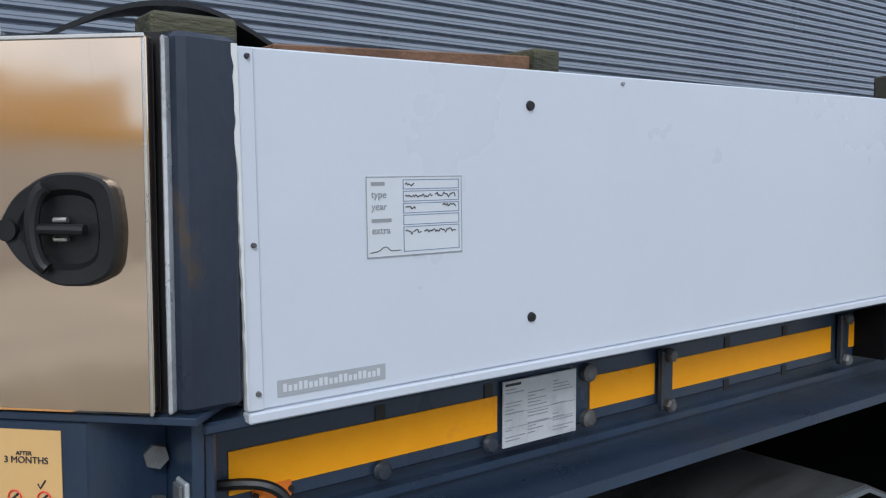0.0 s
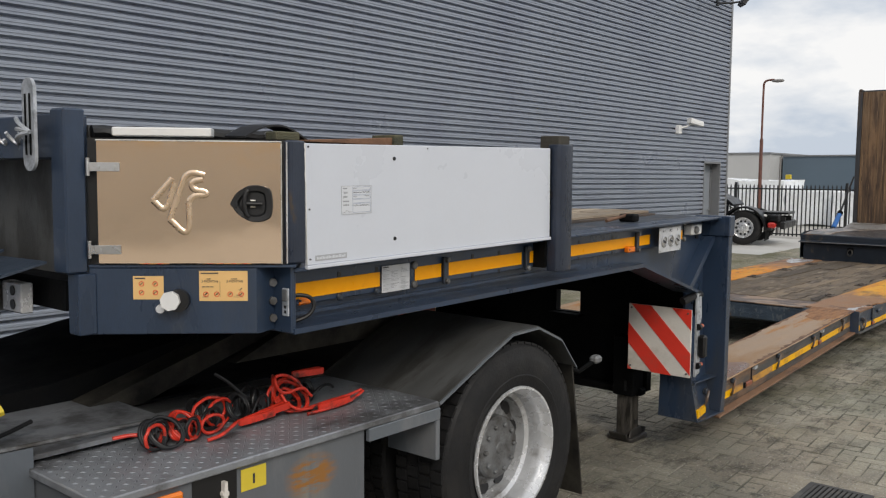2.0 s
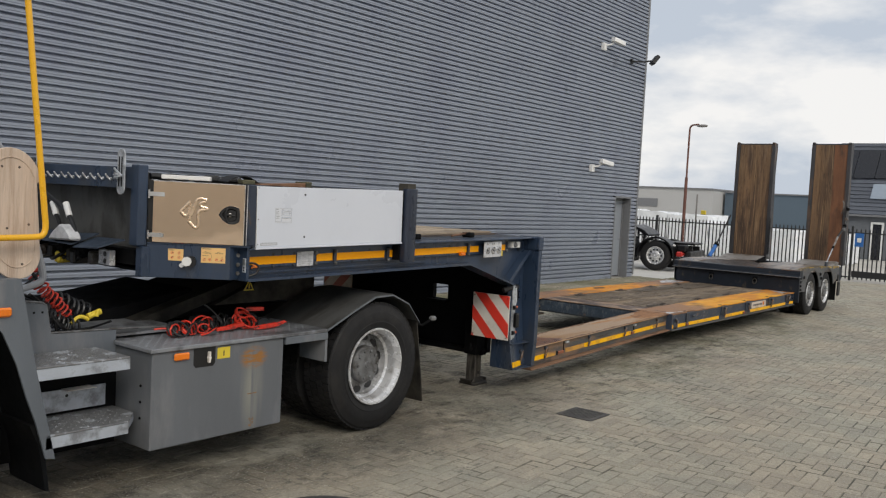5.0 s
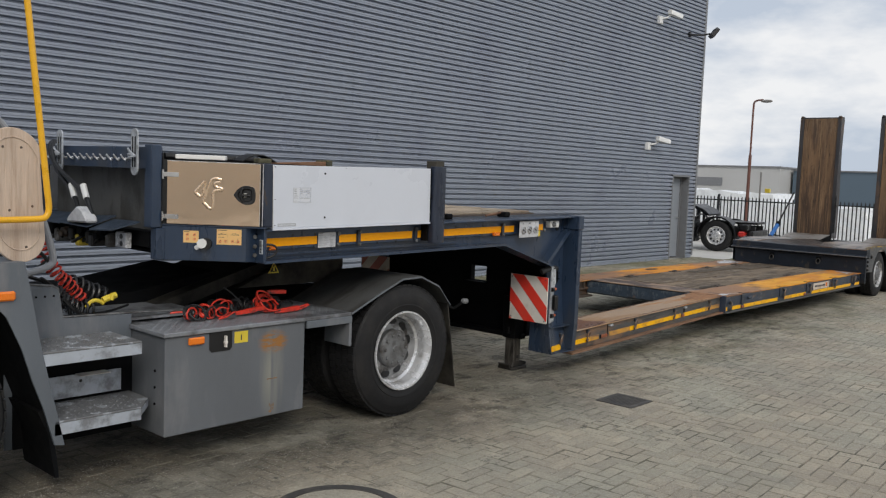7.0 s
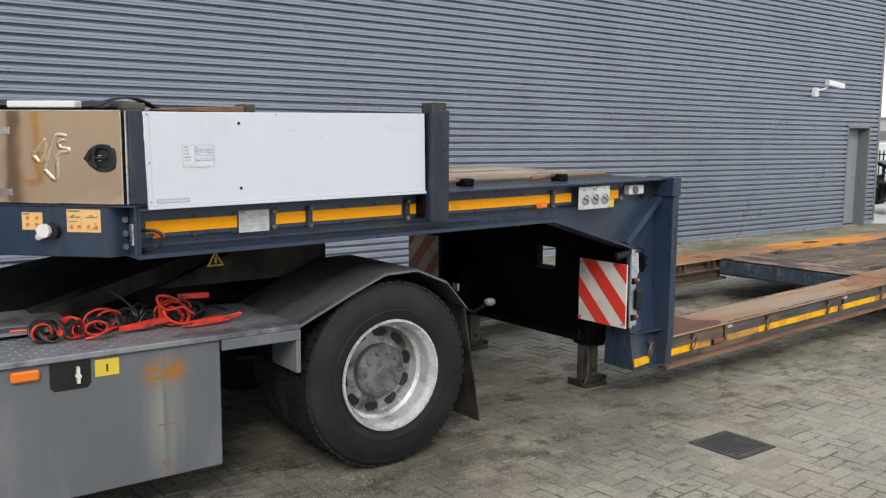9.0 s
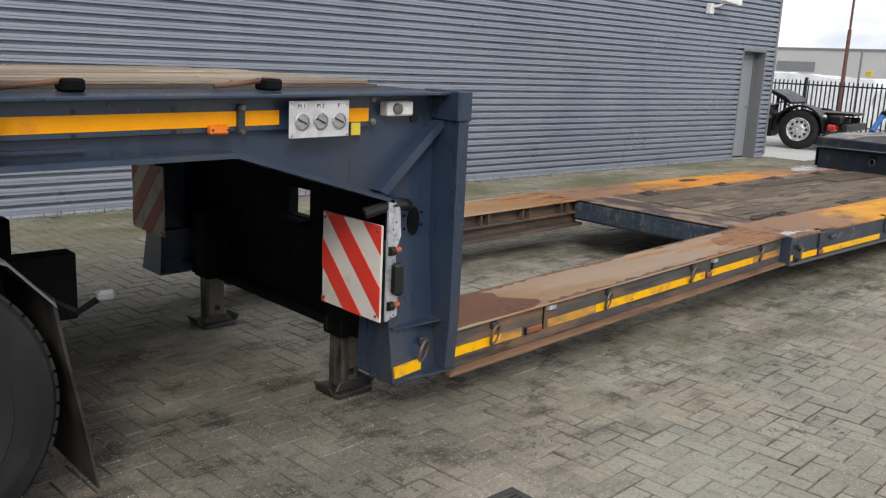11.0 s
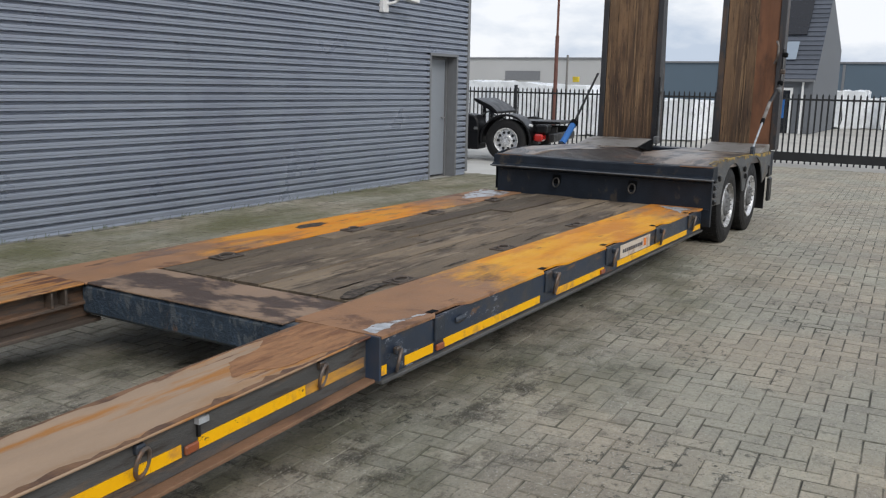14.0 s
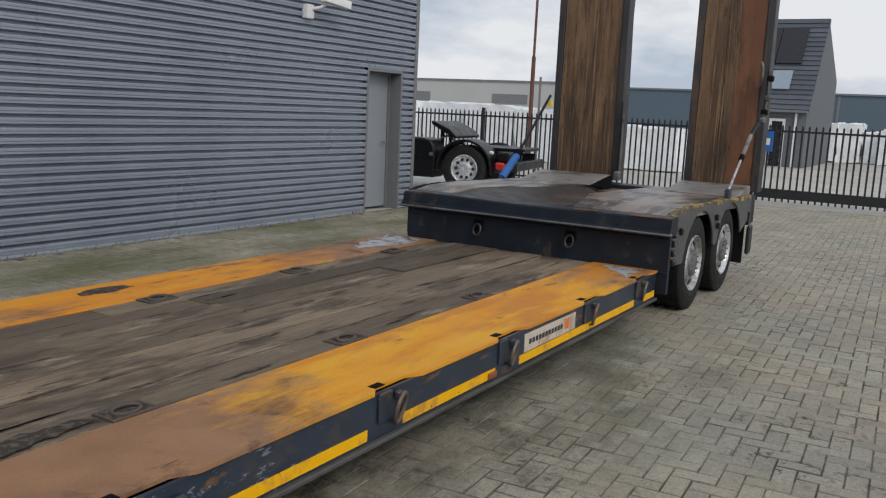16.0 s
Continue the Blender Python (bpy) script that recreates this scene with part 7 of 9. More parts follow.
for x in WHEELS:
    wheel(TRAILER, x, YS + 0.020, 0.395, 0.395, 0.22, 0.05, 0.02)
    tyre(TRAILER, 0.395, 0.22, 0.50, x)
    for y in (2.28, 2.02):
        tyre(TRAILER, 0.395, 0.22, y, x)
part("mud_flap", boxed(BX1 - 0.06, BX1 - 0.04, YS + 0.02, 0.62, 0.16, 0.80), BLACK, TRAILER, "black rubber mud flap")
part("rear_lamp", boxed(BX1 - 0.14, BX1 + 0.02, YS - 0.05, YS - 0.0155, 0.26, 0.56, 0.02), BLACK, TRAILER, "dark rear lamp cluster")
part("rear_bracket", boxed(BX1 - 0.12, BX1 - 0.02, YS - 0.03, YS + 0.02, 0.561, 0.70, 0.01), BLACK, TRAILER)


def ramp(y0, y1, x=15.62, z0=0.86, z1=3.39):
    r = thing("loading_ramp", (x, (y0 + y1) / 2, z0), "raised steel loading ramp faced with worn brown timber", "ramp", "loading ramps")
    for a, b in ((y0, y0 + 0.075), (y1 - 0.075, y1)):
        bm = bmesh.new()
        prism(bm, [(x - 0.05, z0), (x - 0.05, z1 - 0.05), (x - 0.02, z1), (x + 0.12, z1), (x + 0.14, z1 - 0.08), (x + 0.10, z1 - 0.7), (x + 0.16, z0 + 0.9), (x + 0.16, z0)], "y", a, b)
        soften(bm, 0.004)
        part("ramp_side", bm, RAMP_SIDE, r)
        part("ramp_horn", boxed(x - 0.06, x - 0.0, a + 0.01, b - 0.01, z1 - 0.03, z1 + 0.015, 0.01), RAMP_SIDE, r)
    part("ramp_top", boxed(x - 0.03, x + 0.10, y0 + 0.0755, y1 - 0.0755, z1 - 0.035, z1 - 0.012), NAVY_WORN, r)
    part("ramp_back", boxed(x + 0.02, x + 0.06, y0 + 0.0755, y1 - 0.0755, z0, z1 - 0.036), DARK, r)
    n = 5
    w = (y1 - y0 - 0.155) / n
    rng_ = random.Random(int(y0 * 100))
    for i in range(n):
        a = y0 + 0.078 + i * w
        d = rng_.uniform(-0.004, 0.003)
        worn = y0 < 1.0 and i < 2
        part("ramp_plank", boxed(x - 0.035 + d, x + 0.019, a, a + w - (0.0 if worn else 0.002), z0 + 0.01, z1 - 0.037, 0.003), RAMP_RUST if worn else RAMP_TIMBER, r, "red-rusted plate strip" if worn else "")
    return r


ramp(0.095, 0.880)
ramp(1.640, 2.480)
# lifting struts: blue cylinder and black rod on one ramp, pale rod and cylinder on the other
for y, low, mid, high, m0, m1, r0, r1 in ((2.45, (14.30, 0.88), (14.64, 1.12), (15.40, 1.78), BLUE, BLACK, 0.042, 0.016), (0.10, (14.32, 0.95), (14.72, 1.24), (15.02, 1.46), GALV, HINGE, 0.011, 0.020)):
    bm = bmesh.new()
    tube(bm, [(low[0], y, low[1]), (mid[0], y, mid[1])], r0, 10)
    part("ramp_strut_foot", bm, m0, TRAILER, "blue lifting cylinder" if m0 is BLUE else "pale steel strut rod")
    bm = bmesh.new()
    tube(bm, [(mid[0], y, mid[1]), (high[0], y, high[1])], r1, 10)
    part("ramp_strut", bm, m1, TRAILER, "ramp lifting strut")
    bm = bmesh.new()
    tube(bm, [(mid[0] - 0.02, y, mid[1] - 0.015), (mid[0] + 0.03, y, mid[1] + 0.025)], max(r0, r1) * 1.2, 10)
    part("strut_collar", bm, DARK, TRAILER)
    bm = bmesh.new()
    box(bm, low[0] - 0.05, low[0] + 0.05, y - 0.02, y + 0.02, low[1] - 0.10, low[1] + 0.02)
    soften(bm, 0.008)
    part("strut_lug", bm, NAVY_WORN, TRAILER)
bm = bmesh.new()
tube(bm, rounded([(15.02, 0.10, 1.46), (15.16, 0.08, 1.56), (15.28, 0.05, 1.66), (15.36, 0.05, 1.80), (15.42, 0.06, 1.96), (15.44, 0.07, 2.10)], 3), 0.020, 8)
part("ramp_hose", bm, BLACK, TRAILER)
for x, z, m in ((15.20, 1.58, RIM_DIRTY), (15.26, 1.66, DARK), (15.33, 1.80, RUST_DARK), (15.40, 2.00, DARK)):
    part("hose_fitting", boxed(x, x + 0.08, 0.02, 0.08, z, z + 0.06, 0.012), m, TRAILER)
bm = bmesh.new()
tube(bm, rounded([(15.52, 0.175, 2.20), (15.50, 0.150, 2.16), (15.49, 0.142, 2.08), (15.49, 0.150, 1.99), (15.52, 0.185, 1.93)], 3), 0.014, 8)
part("bent_bracket", bm, HINGE, TRAILER, "pale bent bracket on the ramp")
# slim rods and a chain at the far ramp's inner side
for y, z1, m in ((1.615, 1.75, BLACK), (1.590, 1.62, RIM_DIRTY)):
    bm = bmesh.new()
    tube(bm, [(15.50, y, 0.88), (15.50, y, z1)], 0.013, 8)
    part("ramp_rod", bm, m, TRAILER)
part("rod_foot", boxed(15.42, 15.52, 1.57, 1.63, 0.87, 0.97, 0.012), RIM_DIRTY, TRAILER)


# ---- the terminal tractor under the gooseneck ----
TRACTOR = thing("terminal_tractor", (0.0, 1.2, 0), "grey terminal tractor with steps, battery box and arched mudguard", "tractor")
wheel(TRACTOR, 1.265, 0.03, 0.50, 0.50, 0.30, 0.19, 0.06)
tyre(TRACTOR, 0.50, 0.30, 0.53, 1.265)
for y in (1.94, 2.29):
    tyre(TRACTOR, 0.50, 0.30, y, 1.265)
bm = bmesh.new()
tube(bm, [(1.265, 0.2, 0.5), (1.265, 2.3, 0.5)], 0.09, 12)
part("axle", bm, DARK, TRACTOR)
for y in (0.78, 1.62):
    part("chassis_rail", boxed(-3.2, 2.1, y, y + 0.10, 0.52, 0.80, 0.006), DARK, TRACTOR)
part("chassis_deck", boxed(-1.35, 0.55, 0.62, 1.9, 0.801, 0.83), GREY_DIRTY, TRACTOR)


def guard_sheet(y0, y1, lift=0.0):
    """Bent sheet over the rear wheel."""
    line = [(0.72, 0.842), (1.02, 0.975), (1.22, 1.055), (1.42, 1.06), (1.62, 0.975), (1.76, 0.82)]
    bm = bmesh.new()
    outline = [(x, z + lift) for x, z in line] + [(x + 0.002, z + lift - 0.010) for x, z in line[::-1]]
    prism(bm, outline, "y", y0, y1)
    return bm


mg = part("mudguard", guard_sheet(0.03, 0.72), GREY_DIRTY, TRACTOR, "dusty grey arched rear mudguard")
part("mudguard_edge", guard_sheet(0.022, 0.0295, -0.006), GREY, mg)
bm = bmesh.new()
prism(bm, [(0.02, 0.863), (0.72, 0.843), (1.02, 0.976), (1.22, 1.056), (1.22, 1.045), (1.02, 0.965), (0.72, 0.832), (0.02, 0.852)], "y", 0.721, 0.733)
part("mudguard_inner", bm, OLIVE, mg)
bm = guard_sheet(1.80, 2.46)
part("mudguard", bm, GREY_DIRTY, TRACTOR)
bm = bmesh.new()
pts = [(1.765, 0.83), (1.80, 0.62), (1.845, 0.38), (1.885, 0.13), (1.878, 0.125), (1.836, 0.38), (1.79, 0.62), (1.752, 0.83)]
prism(bm, pts, "y", 0.05, 0.60)
part("mud_flap", bm, OLIVE, TRACTOR, "dusty rubber mud flap")
bm = bmesh.new()
tube(bm, [(1.78, 0.12, 0.80), (1.84, 0.06, 0.77), (1.90, 0.0, 0.83)], 0.012, 8)
br2 = part("lamp_bracket", bm, DARK, TRACTOR)
part("work_lamp", boxed(1.88, 1.94, -0.02, 0.03, 0.81, 0.85, 0.012), RIM_DIRTY, br2, "small grey work lamp")

# sloping guide plates of the fifth wheel
bm = bmesh.new()
prism(bm, [(-0.42, 0.845), (0.90, 1.225), (1.40, 1.225), (1.40, 1.15), (0.90, 1.15), (-0.10, 0.845)], "y", 0.86, 1.66)
part("guide_ramp", bm, OLIVE, TRACTOR, "dusty sloping fifth-wheel guide plate")
bm = bmesh.new()
prism(bm, [(0.30, 0.95), (0.98, 1.225), (1.30, 1.225), (1.30, 0.95)], "y", 0.80, 0.859)
gp = part("guide_cheek", bm, OLIVE, TRACTOR)
bm = bmesh.new()
lo = [(0.565, 1.045), (0.665, 1.045), (0.615, 1.13)]
prism(bm, lo, "y", 0.7965, 0.7995)
tri = part("warning_triangle", bm, STICKER_YELLOW, gp, "faded yellow triangular warning sticker")
bm = bmesh.new()
prism(bm, [(0.582, 1.055), (0.648, 1.055), (0.615, 1.112)], "y", 0.7945, 0.7963)
part("triangle_inside", bm, OLIVE, tri)
bm = bmesh.new()
prism(bm, [(0.608, 1.062), (0.622, 1.062), (0.619, 1.098), (0.611, 1.098)], "y", 0.7925, 0.7943)
part("triangle_mark", bm, STICKER_YELLOW, tri)
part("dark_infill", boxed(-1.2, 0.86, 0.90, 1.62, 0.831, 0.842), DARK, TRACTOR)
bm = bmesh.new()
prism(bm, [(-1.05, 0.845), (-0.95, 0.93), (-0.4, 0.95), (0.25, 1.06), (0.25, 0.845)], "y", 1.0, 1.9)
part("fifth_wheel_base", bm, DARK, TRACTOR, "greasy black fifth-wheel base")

# battery box with diamond-plate top
BX = boxed(-0.71, 0.325, 0.05, 0.60, 0.215, 0.815, 0.006)
bb = part("battery_box", BX, BOX_GREY, TRACTOR, "grey battery box with a rust stain and amber lamp")
top = bmesh.new()
box(top, -0.73, 0.73, 0.03, 0.71, 0.8155, 0.842)
soften(top, 0.004)
tp = part("deck_plate", top, CHEQUER, TRACTOR, "dark diamond-plate deck")
studs = bmesh.new()
for i in range(44):
    for j in range(17):
        x, y = -0.70 + i * 0.032, 0.06 + j * 0.038
        a = radians(45 if (i + j) % 2 else -45)
        ca, sa = math.cos(a), math.sin(a)
        pts_ = [(0.011, 0), (0, 0.0035), (-0.011, 0), (0, -0.0035)]
        base_ = [studs.verts.new((x + p[0] * ca - p[1] * sa, y + p[0] * sa + p[1] * ca, 0.8421)) for p in pts_]
        tip = studs.verts.new((x, y, 0.8448))
        for q in range(4):
            studs.faces.new((base_[q], base_[(q + 1) % 4], tip))
st_ob = part("tread_studs", studs, CHEQUER, tp)
tagged(st_ob, kind="stuff")
part("deck_lip", boxed(0.326, 0.73, 0.028, 0.05, 0.765, 0.8150, 0.003), GREY, TRACTOR)
part("guard_skirt", boxed(0.705, 0.73, 0.03, 0.30, 0.60, 0.764, 0.003), GREY, TRACTOR)
bm = bmesh.new()
hx, hz = -0.334, 0.752
prism(bm, [(hx + 0.082 * sgn_x * k1, hz + 0.063 * sgn_z * k2) for sgn_x, sgn_z, k1, k2 in ((-1, -1, 1, 0.7), (-1, -1, 0.8, 1), (1, -1, 0.8, 1), (1, -1, 1, 0.7), (1, 1, 1, 1.0), (-1, 1, 1, 1.0))], "y", 0.0475, 0.0495)
hole = part("isolator_recess", bm, BLACK, bb, "dark recess with a battery switch")
bm = bmesh.new()
tube(bm, [(-0.305, 0.030, 0.745), (-0.305, 0.047, 0.745)], 0.012, 10)
box(bm, -0.312, -0.300, 0.028, 0.047, 0.715, 0.785)
part("isolator_key", bm, WARN_WHITE, hole)
lamp2 = part("side_marker_lamp", boxed(-0.565, -0.455, 0.028, 0.0492, 0.752, 0.798, 0.008), AMBER, bb, "amber side marker lamp")
yl = part("warning_sticker", boxed(-0.235, -0.135, 0.0475, 0.0495, 0.727, 0.800), STICKER_YELLOW, bb, "square yellow warning sticker")
part("print_bar", boxed(-0.189, -0.181, 0.0465, 0.0473, 0.745, 0.778), INK, yl)
RUST_WASH = surface("orange_rust_wash", (0.26, 0.135, 0.055), 0.8, var=0.35, scale=14, dirt=(0.16, 0.155, 0.145), amount=0.5, dirt_scale=18)
part("rust_stain", boxed(0.02, 0.10, 0.0487, 0.0495, 0.459, 0.465), RUST_WASH, bb, "thin orange rust scratch")
for k, (cx, cz, rx, rz) in enumerate(((0.060, 0.290, 0.018, 0.012), (0.066, 0.262, 0.014, 0.010), (0.05, 0.246, 0.010, 0.006))):
    bm = bmesh.new()
    prism(bm, jagged([(cx - rx, cz - rz), (cx + rx, cz - rz), (cx + rx, cz + rz), (cx - rx, cz + rz)], 0.25, k + 50, 3), "y", 0.0487, 0.0495)
    part("rust_stain", bm, RUST_WASH, bb, "small rust bite low on the box")
for z in (0.40, 0.50, 0.60):
    bm = bmesh.new()
    tube(bm, [(-0.709, 0.16, z), (-0.716, 0.16, z)], 0.008, 8)
    part("bolt", bm, DARK, bb)


STEP_TREAD = surface("worn_step_tread", (0.175, 0.178, 0.182), 0.45, 0.2, var=0.2, scale=9, dirt=(0.36, 0.38, 0.41), amount=0.36, dirt_scale=9, edge=0.75)
STEP_GALV = surface("dull_galvanised_step", (0.46, 0.50, 0.56), 0.42, 0.3, var=0.12, scale=8, dirt=(0.24, 0.25, 0.27), amount=0.34, dirt_scale=6, edge=0.2)


# steps
def step(x0, x1, y0, y1, z, cut):
    bm = bmesh.new()
    pts_ = [(x0, y0), (x1 - cut, y0), (x1, y0 + cut * 1.2), (x1, y1), (x0, y1)] if cut else [(x0, y0), (x1, y0), (x1, y1), (x0, y1)]
    prism(bm, pts_, "z", z - 0.012, z)
    soften(bm, 0.003)
    return bm


for x0, x1, y0, z, cut in ((-1.42, -0.86, 0.045, 0.815, 0.0), (-1.36, -0.735, 0.035, 0.435, 0.13)):
    s1 = part("step_tread", step(x0, x1, y0, 0.42, z, cut), STEP_TREAD, TRACTOR, "worn grey step with raised studs")
    part("step_front", boxed(x0, x1 - cut, y0, y0 + 0.008, z - 0.075, z - 0.0125), STEP_GALV, s1)
    if cut:
        bm = bmesh.new()
        prism(bm, [(x1 - cut, y0), (x1, y0 + cut * 1.2), (x1, y0 + cut * 1.2 + 0.01), (x1 - cut, y0 + 0.009)], "z", z - 0.05, z - 0.0125)
        part("step_corner", bm, STEP_GALV, s1)
    nub = bmesh.new()
    for i in range(int((x1 - x0 - 0.06) / 0.045)):
        for j in range(7):
            lathe(nub, [(0.007, 0.0), (0.004, 0.005)], (x0 + 0.04 + i * 0.045, y0 + 0.04 + j * 0.05, z), "z", 6)
    tagged(part("step_studs", nub, STEP_TREAD, s1), kind="stuff")
riser = part("step_riser", boxed(-1.40, -0.80, 0.40, 0.408, 0.455, 0.585), STEP_GALV, TRACTOR, "punched galvanised riser")
for x, z in ((-1.32, 0.54), (-1.24, 0.49), (-1.05, 0.545)):
    bm = bmesh.new()
    tube(bm, [(x, 0.3985, z), (x, 0.3995, z)], 0.010, 10)
    part("riser_hole", bm, BLACK, riser)
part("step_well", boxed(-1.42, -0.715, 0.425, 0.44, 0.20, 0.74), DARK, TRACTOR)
bm = bmesh.new()
prism(bm, [(-1.46, 0.20), (-0.715, 0.20), (-0.715, 0.905), (-1.135, 0.915), (-1.165, 1.085), (-1.195, 1.10), (-1.46, 1.13)], "y", 0.441, 0.455)
cb = part("step_back", bm, GREY, TRACTOR, "grey sheet behind the steps with a cut-out")
for k in range(3):
    bm = bmesh.new()
    tube(bm, [(-1.29 + 0.05 * k, 0.4385, 1.05), (-1.29 + 0.05 * k, 0.4405, 1.05)], 0.007, 8)
    part("rivet", bm, DARK, cb)
part("tray_floor", boxed(-1.40, -0.20, 0.456, 1.0, 0.86, 0.875), CHEQUER, TRACTOR)
bm = bmesh.new()
tube(bm, [(-1.46, 0.448, 1.138), (-1.195, 0.448, 1.108), (-1.165, 0.448, 1.09), (-1.135, 0.448, 0.922), (-0.72, 0.448, 0.912), (-0.30, 0.50, 0.885)], 0.007, 6)
part("tray_edge", bm, RIM_DIRTY, TRACTOR)
whole("paper_scrap", boxed(-1.08, -0.90, 0.33, 0.409, 0.5855, 0.589), WARN_WHITE, "pale scrap lying on the step riser", "scrap")


ARCH = [(-1.42, 0.52), (-1.475, 0.67), (-1.53, 0.85), (-1.605, 1.02), (-1.655, 1.08), (-1.72, 1.125), (-1.86, 1.17), (-2.08, 1.185), (-2.35, 1.15), (-2.58, 1.02), (-2.72, 0.82)]


def fender():
    """The front wheel arch: a flat side with its rear edge running down to the steps."""
    pts_ = [(-3.1, 1.30), (-1.515, 1.30), (-1.49, 1.17), (-1.43, 0.84), (-1.307, 0.30), (-1.36, 0.31)] + ARCH + [(-3.1, 0.72)]
    bm = bmesh.new()
    prism(bm, pts_, "y", 0.035, 0.05)
    return bm


fd = part("front_fender", fender(), GREY, TRACTOR, "grey front wheel fender")
part("fender_top", boxed(-3.1, -1.516, 0.051, 0.60, 1.285, 1.30, 0.004), GREY, fd)
bm = bmesh.new()
prism(bm, [(-1.495, 1.20), (-1.43, 0.84), (-1.307, 0.30), (-1.314, 0.30), (-1.437, 0.84), (-1.505, 1.20)], "y", 0.051, 0.35)
part("fender_return", bm, GREY, fd)
bm = bmesh.new()
prism(bm, [(-1.362, 0.33)] + ARCH + [(x - 0.016 * (1 if x < -2.08 else -1) * 0.5, z + 0.014) for x, z in reversed(ARCH)] + [(-1.350, 0.33)], "y", 0.052, 0.62)
part("arch_liner", bm, DARK, fd, "black wheel arch liner")
part("side_marker_lamp", boxed(-1.68, -1.565, 0.014, 0.034, 1.105, 1.155, 0.01), AMBER, fd, "amber side marker lamp")
bm = bmesh.new()
prism(bm, [(-1.41, 0.50), (-1.355, 0.36), (-1.325, 0.12), (-1.345, 0.12), (-1.385, 0.37), (-1.44, 0.50)], "y", 0.06, 0.46)
part("mud_flap", bm, DARK, TRACTOR, "black rubber mud flap")
wheel(TRACTOR, -2.08, 0.08, 0.50, 0.50, 0.30, 0.06, 0.0)
part("cab_base", boxed(-3.1, -1.78, 0.62, 1.9, 0.90, 1.28), DARK, TRACTOR)

RIM_DISC_PALE = surface("pale_grey_tube_paint", (0.30, 0.31, 0.33), 0.4, var=0.1)
# yellow handrail, grey grab rail, exhaust, board
bm = bmesh.new()
tube(bm, rounded([(-1.725, 0.02, 3.32), (-1.60, 0.02, 3.32), (-1.57, 0.02, 3.20), (-1.53, 0.02, 2.80), (-1.47, 0.02, 2.22), (-1.41, 0.02, 1.67), (-1.395, 0.02, 1.53), (-1.47, 0.02, 1.515), (-1.98, 0.02, 1.515)], 3), 0.0165, 12)
hr = part("hand_rail", bm, YELLOW_RAIL, TRACTOR, "yellow tubular hand rail")
bm = bmesh.new()
tube(bm, rounded([(-1.725, 0.02, 3.335), (-1.725, 0.02, 2.62), (-1.80, 0.02, 2.42), (-1.98, 0.02, 2.36), (-1.98, 0.02, 1.301)], 2), 0.0165, 12)
part("hand_rail_post", bm, YELLOW_RAIL, hr)
bm = bmesh.new()
tube(bm, rounded([(-1.60, 0.42, 2.05), (-1.52, 0.42, 2.06), (-1.40, 0.42, 1.90), (-1.255, 0.42, 1.47), (-1.205, 0.42, 1.30), (-1.20, 0.42, 1.235), (-1.28, 0.42, 1.205), (-1.43, 0.42, 1.175), (-1.60, 0.42, 1.16)], 3), 0.020, 10)
part("grab_rail", bm, RIM_DISC_PALE, TRACTOR, "grey tubular grab rail")
bm = bmesh.new()
lathe(bm, [(0.062, 1.98), (0.065, 2.0), (0.065, 3.2), (0.06, 3.22)], (-1.665, 0.30, 0), "z", 24)
ex = part("exhaust_guard", bm, RIM, TRACTOR, "perforated silver exhaust shield")
perf = bmesh.new()
for i in range(34):
    for j in range(14):
        a = math.pi + math.pi * (j + 0.5 * (i % 2)) / 13
        c = Vector((-1.665 + 0.0652 * math.cos(a), 0.30 + 0.0652 * math.sin(a), 2.03 + i * 0.032))
        n_ = Vector((math.cos(a), math.sin(a), 0))
        t_ = Vector((-n_.y, n_.x, 0))
        perf.faces.new([perf.verts.new(c + n_ * 0.0012 + t_ * 0.005 * math.cos(q) + Vector((0, 0, 0.006 * math.sin(q)))) for q in [2 * math.pi * k / 6 for k in range(6)]])
tagged(part("perforations", perf, BLACK, ex), kind="stuff")
bm = bmesh.new()
tube(bm, [(-1.665, 0.30, 1.305), (-1.665, 0.30, 1.985)], 0.05, 14)
part("exhaust_pipe", bm, RUST_DARK, TRACTOR)
part("exhaust_clamp", boxed(-1.60, -1.56, 0.27, 0.33, 2.36, 2.46, 0.012), RUST_DARK, TRACTOR)
bm = bmesh.new()
outline = [(-1.55 + 0.155 * math.cos(a) * (1.0 if math.sin(a) > 0 else 0.85), 1.80 + 0.18 * math.sin(a)) for a in [radians(6 * k) for k in range(0, 31)]]
outline += [(-1.545 + 0.125 * math.cos(a), 1.42 + 0.13 * math.sin(a)) for a in [radians(180 + 6 * k) for k in range(0, 31)]]
prism(bm, outline, "y", 0.10, 0.128)
soften(bm, 0.003)
# a hollowed face: raised rim with a shallow ledge inside it
mid_x, mid_z = -1.548, 1.62
for k in (0.84,):
    ring = [(mid_x + (x - mid_x) * k * 0.95, 0.0985, mid_z + (z - mid_z) * k + 0.01) for x, z in outline[::3]]
    tube(bm, ring, 0.004, 6, True)
for v in bm.verts:
    v.co.x += 0.012 + 0.07 * (1.74 - v.co.z)
board = thing("wooden_board", (-1.55, 0.114, 1.29), "pale oval hollowed wooden board hung behind the yellow hand rail", "board")
part("board_face", bm, BOARD_WOOD, board)
for x, z in ((-1.60, 1.88), (-1.51, 1.88), (-1.475, 1.58), (-1.59, 1.56), (-1.52, 1.37)):
    nail = bmesh.new()
    lathe(nail, [(0.007, 0.0), (0.005, 0.003)], (0, 0, 0), "y", 8)
    bmesh.ops.transform(nail, matrix=pose(x + 0.012 + 0.07 * (1.74 - z), 0.0995, z, 0, 0, 180), verts=nail.verts)
    part("screw", nail, RUST_DARK, board)

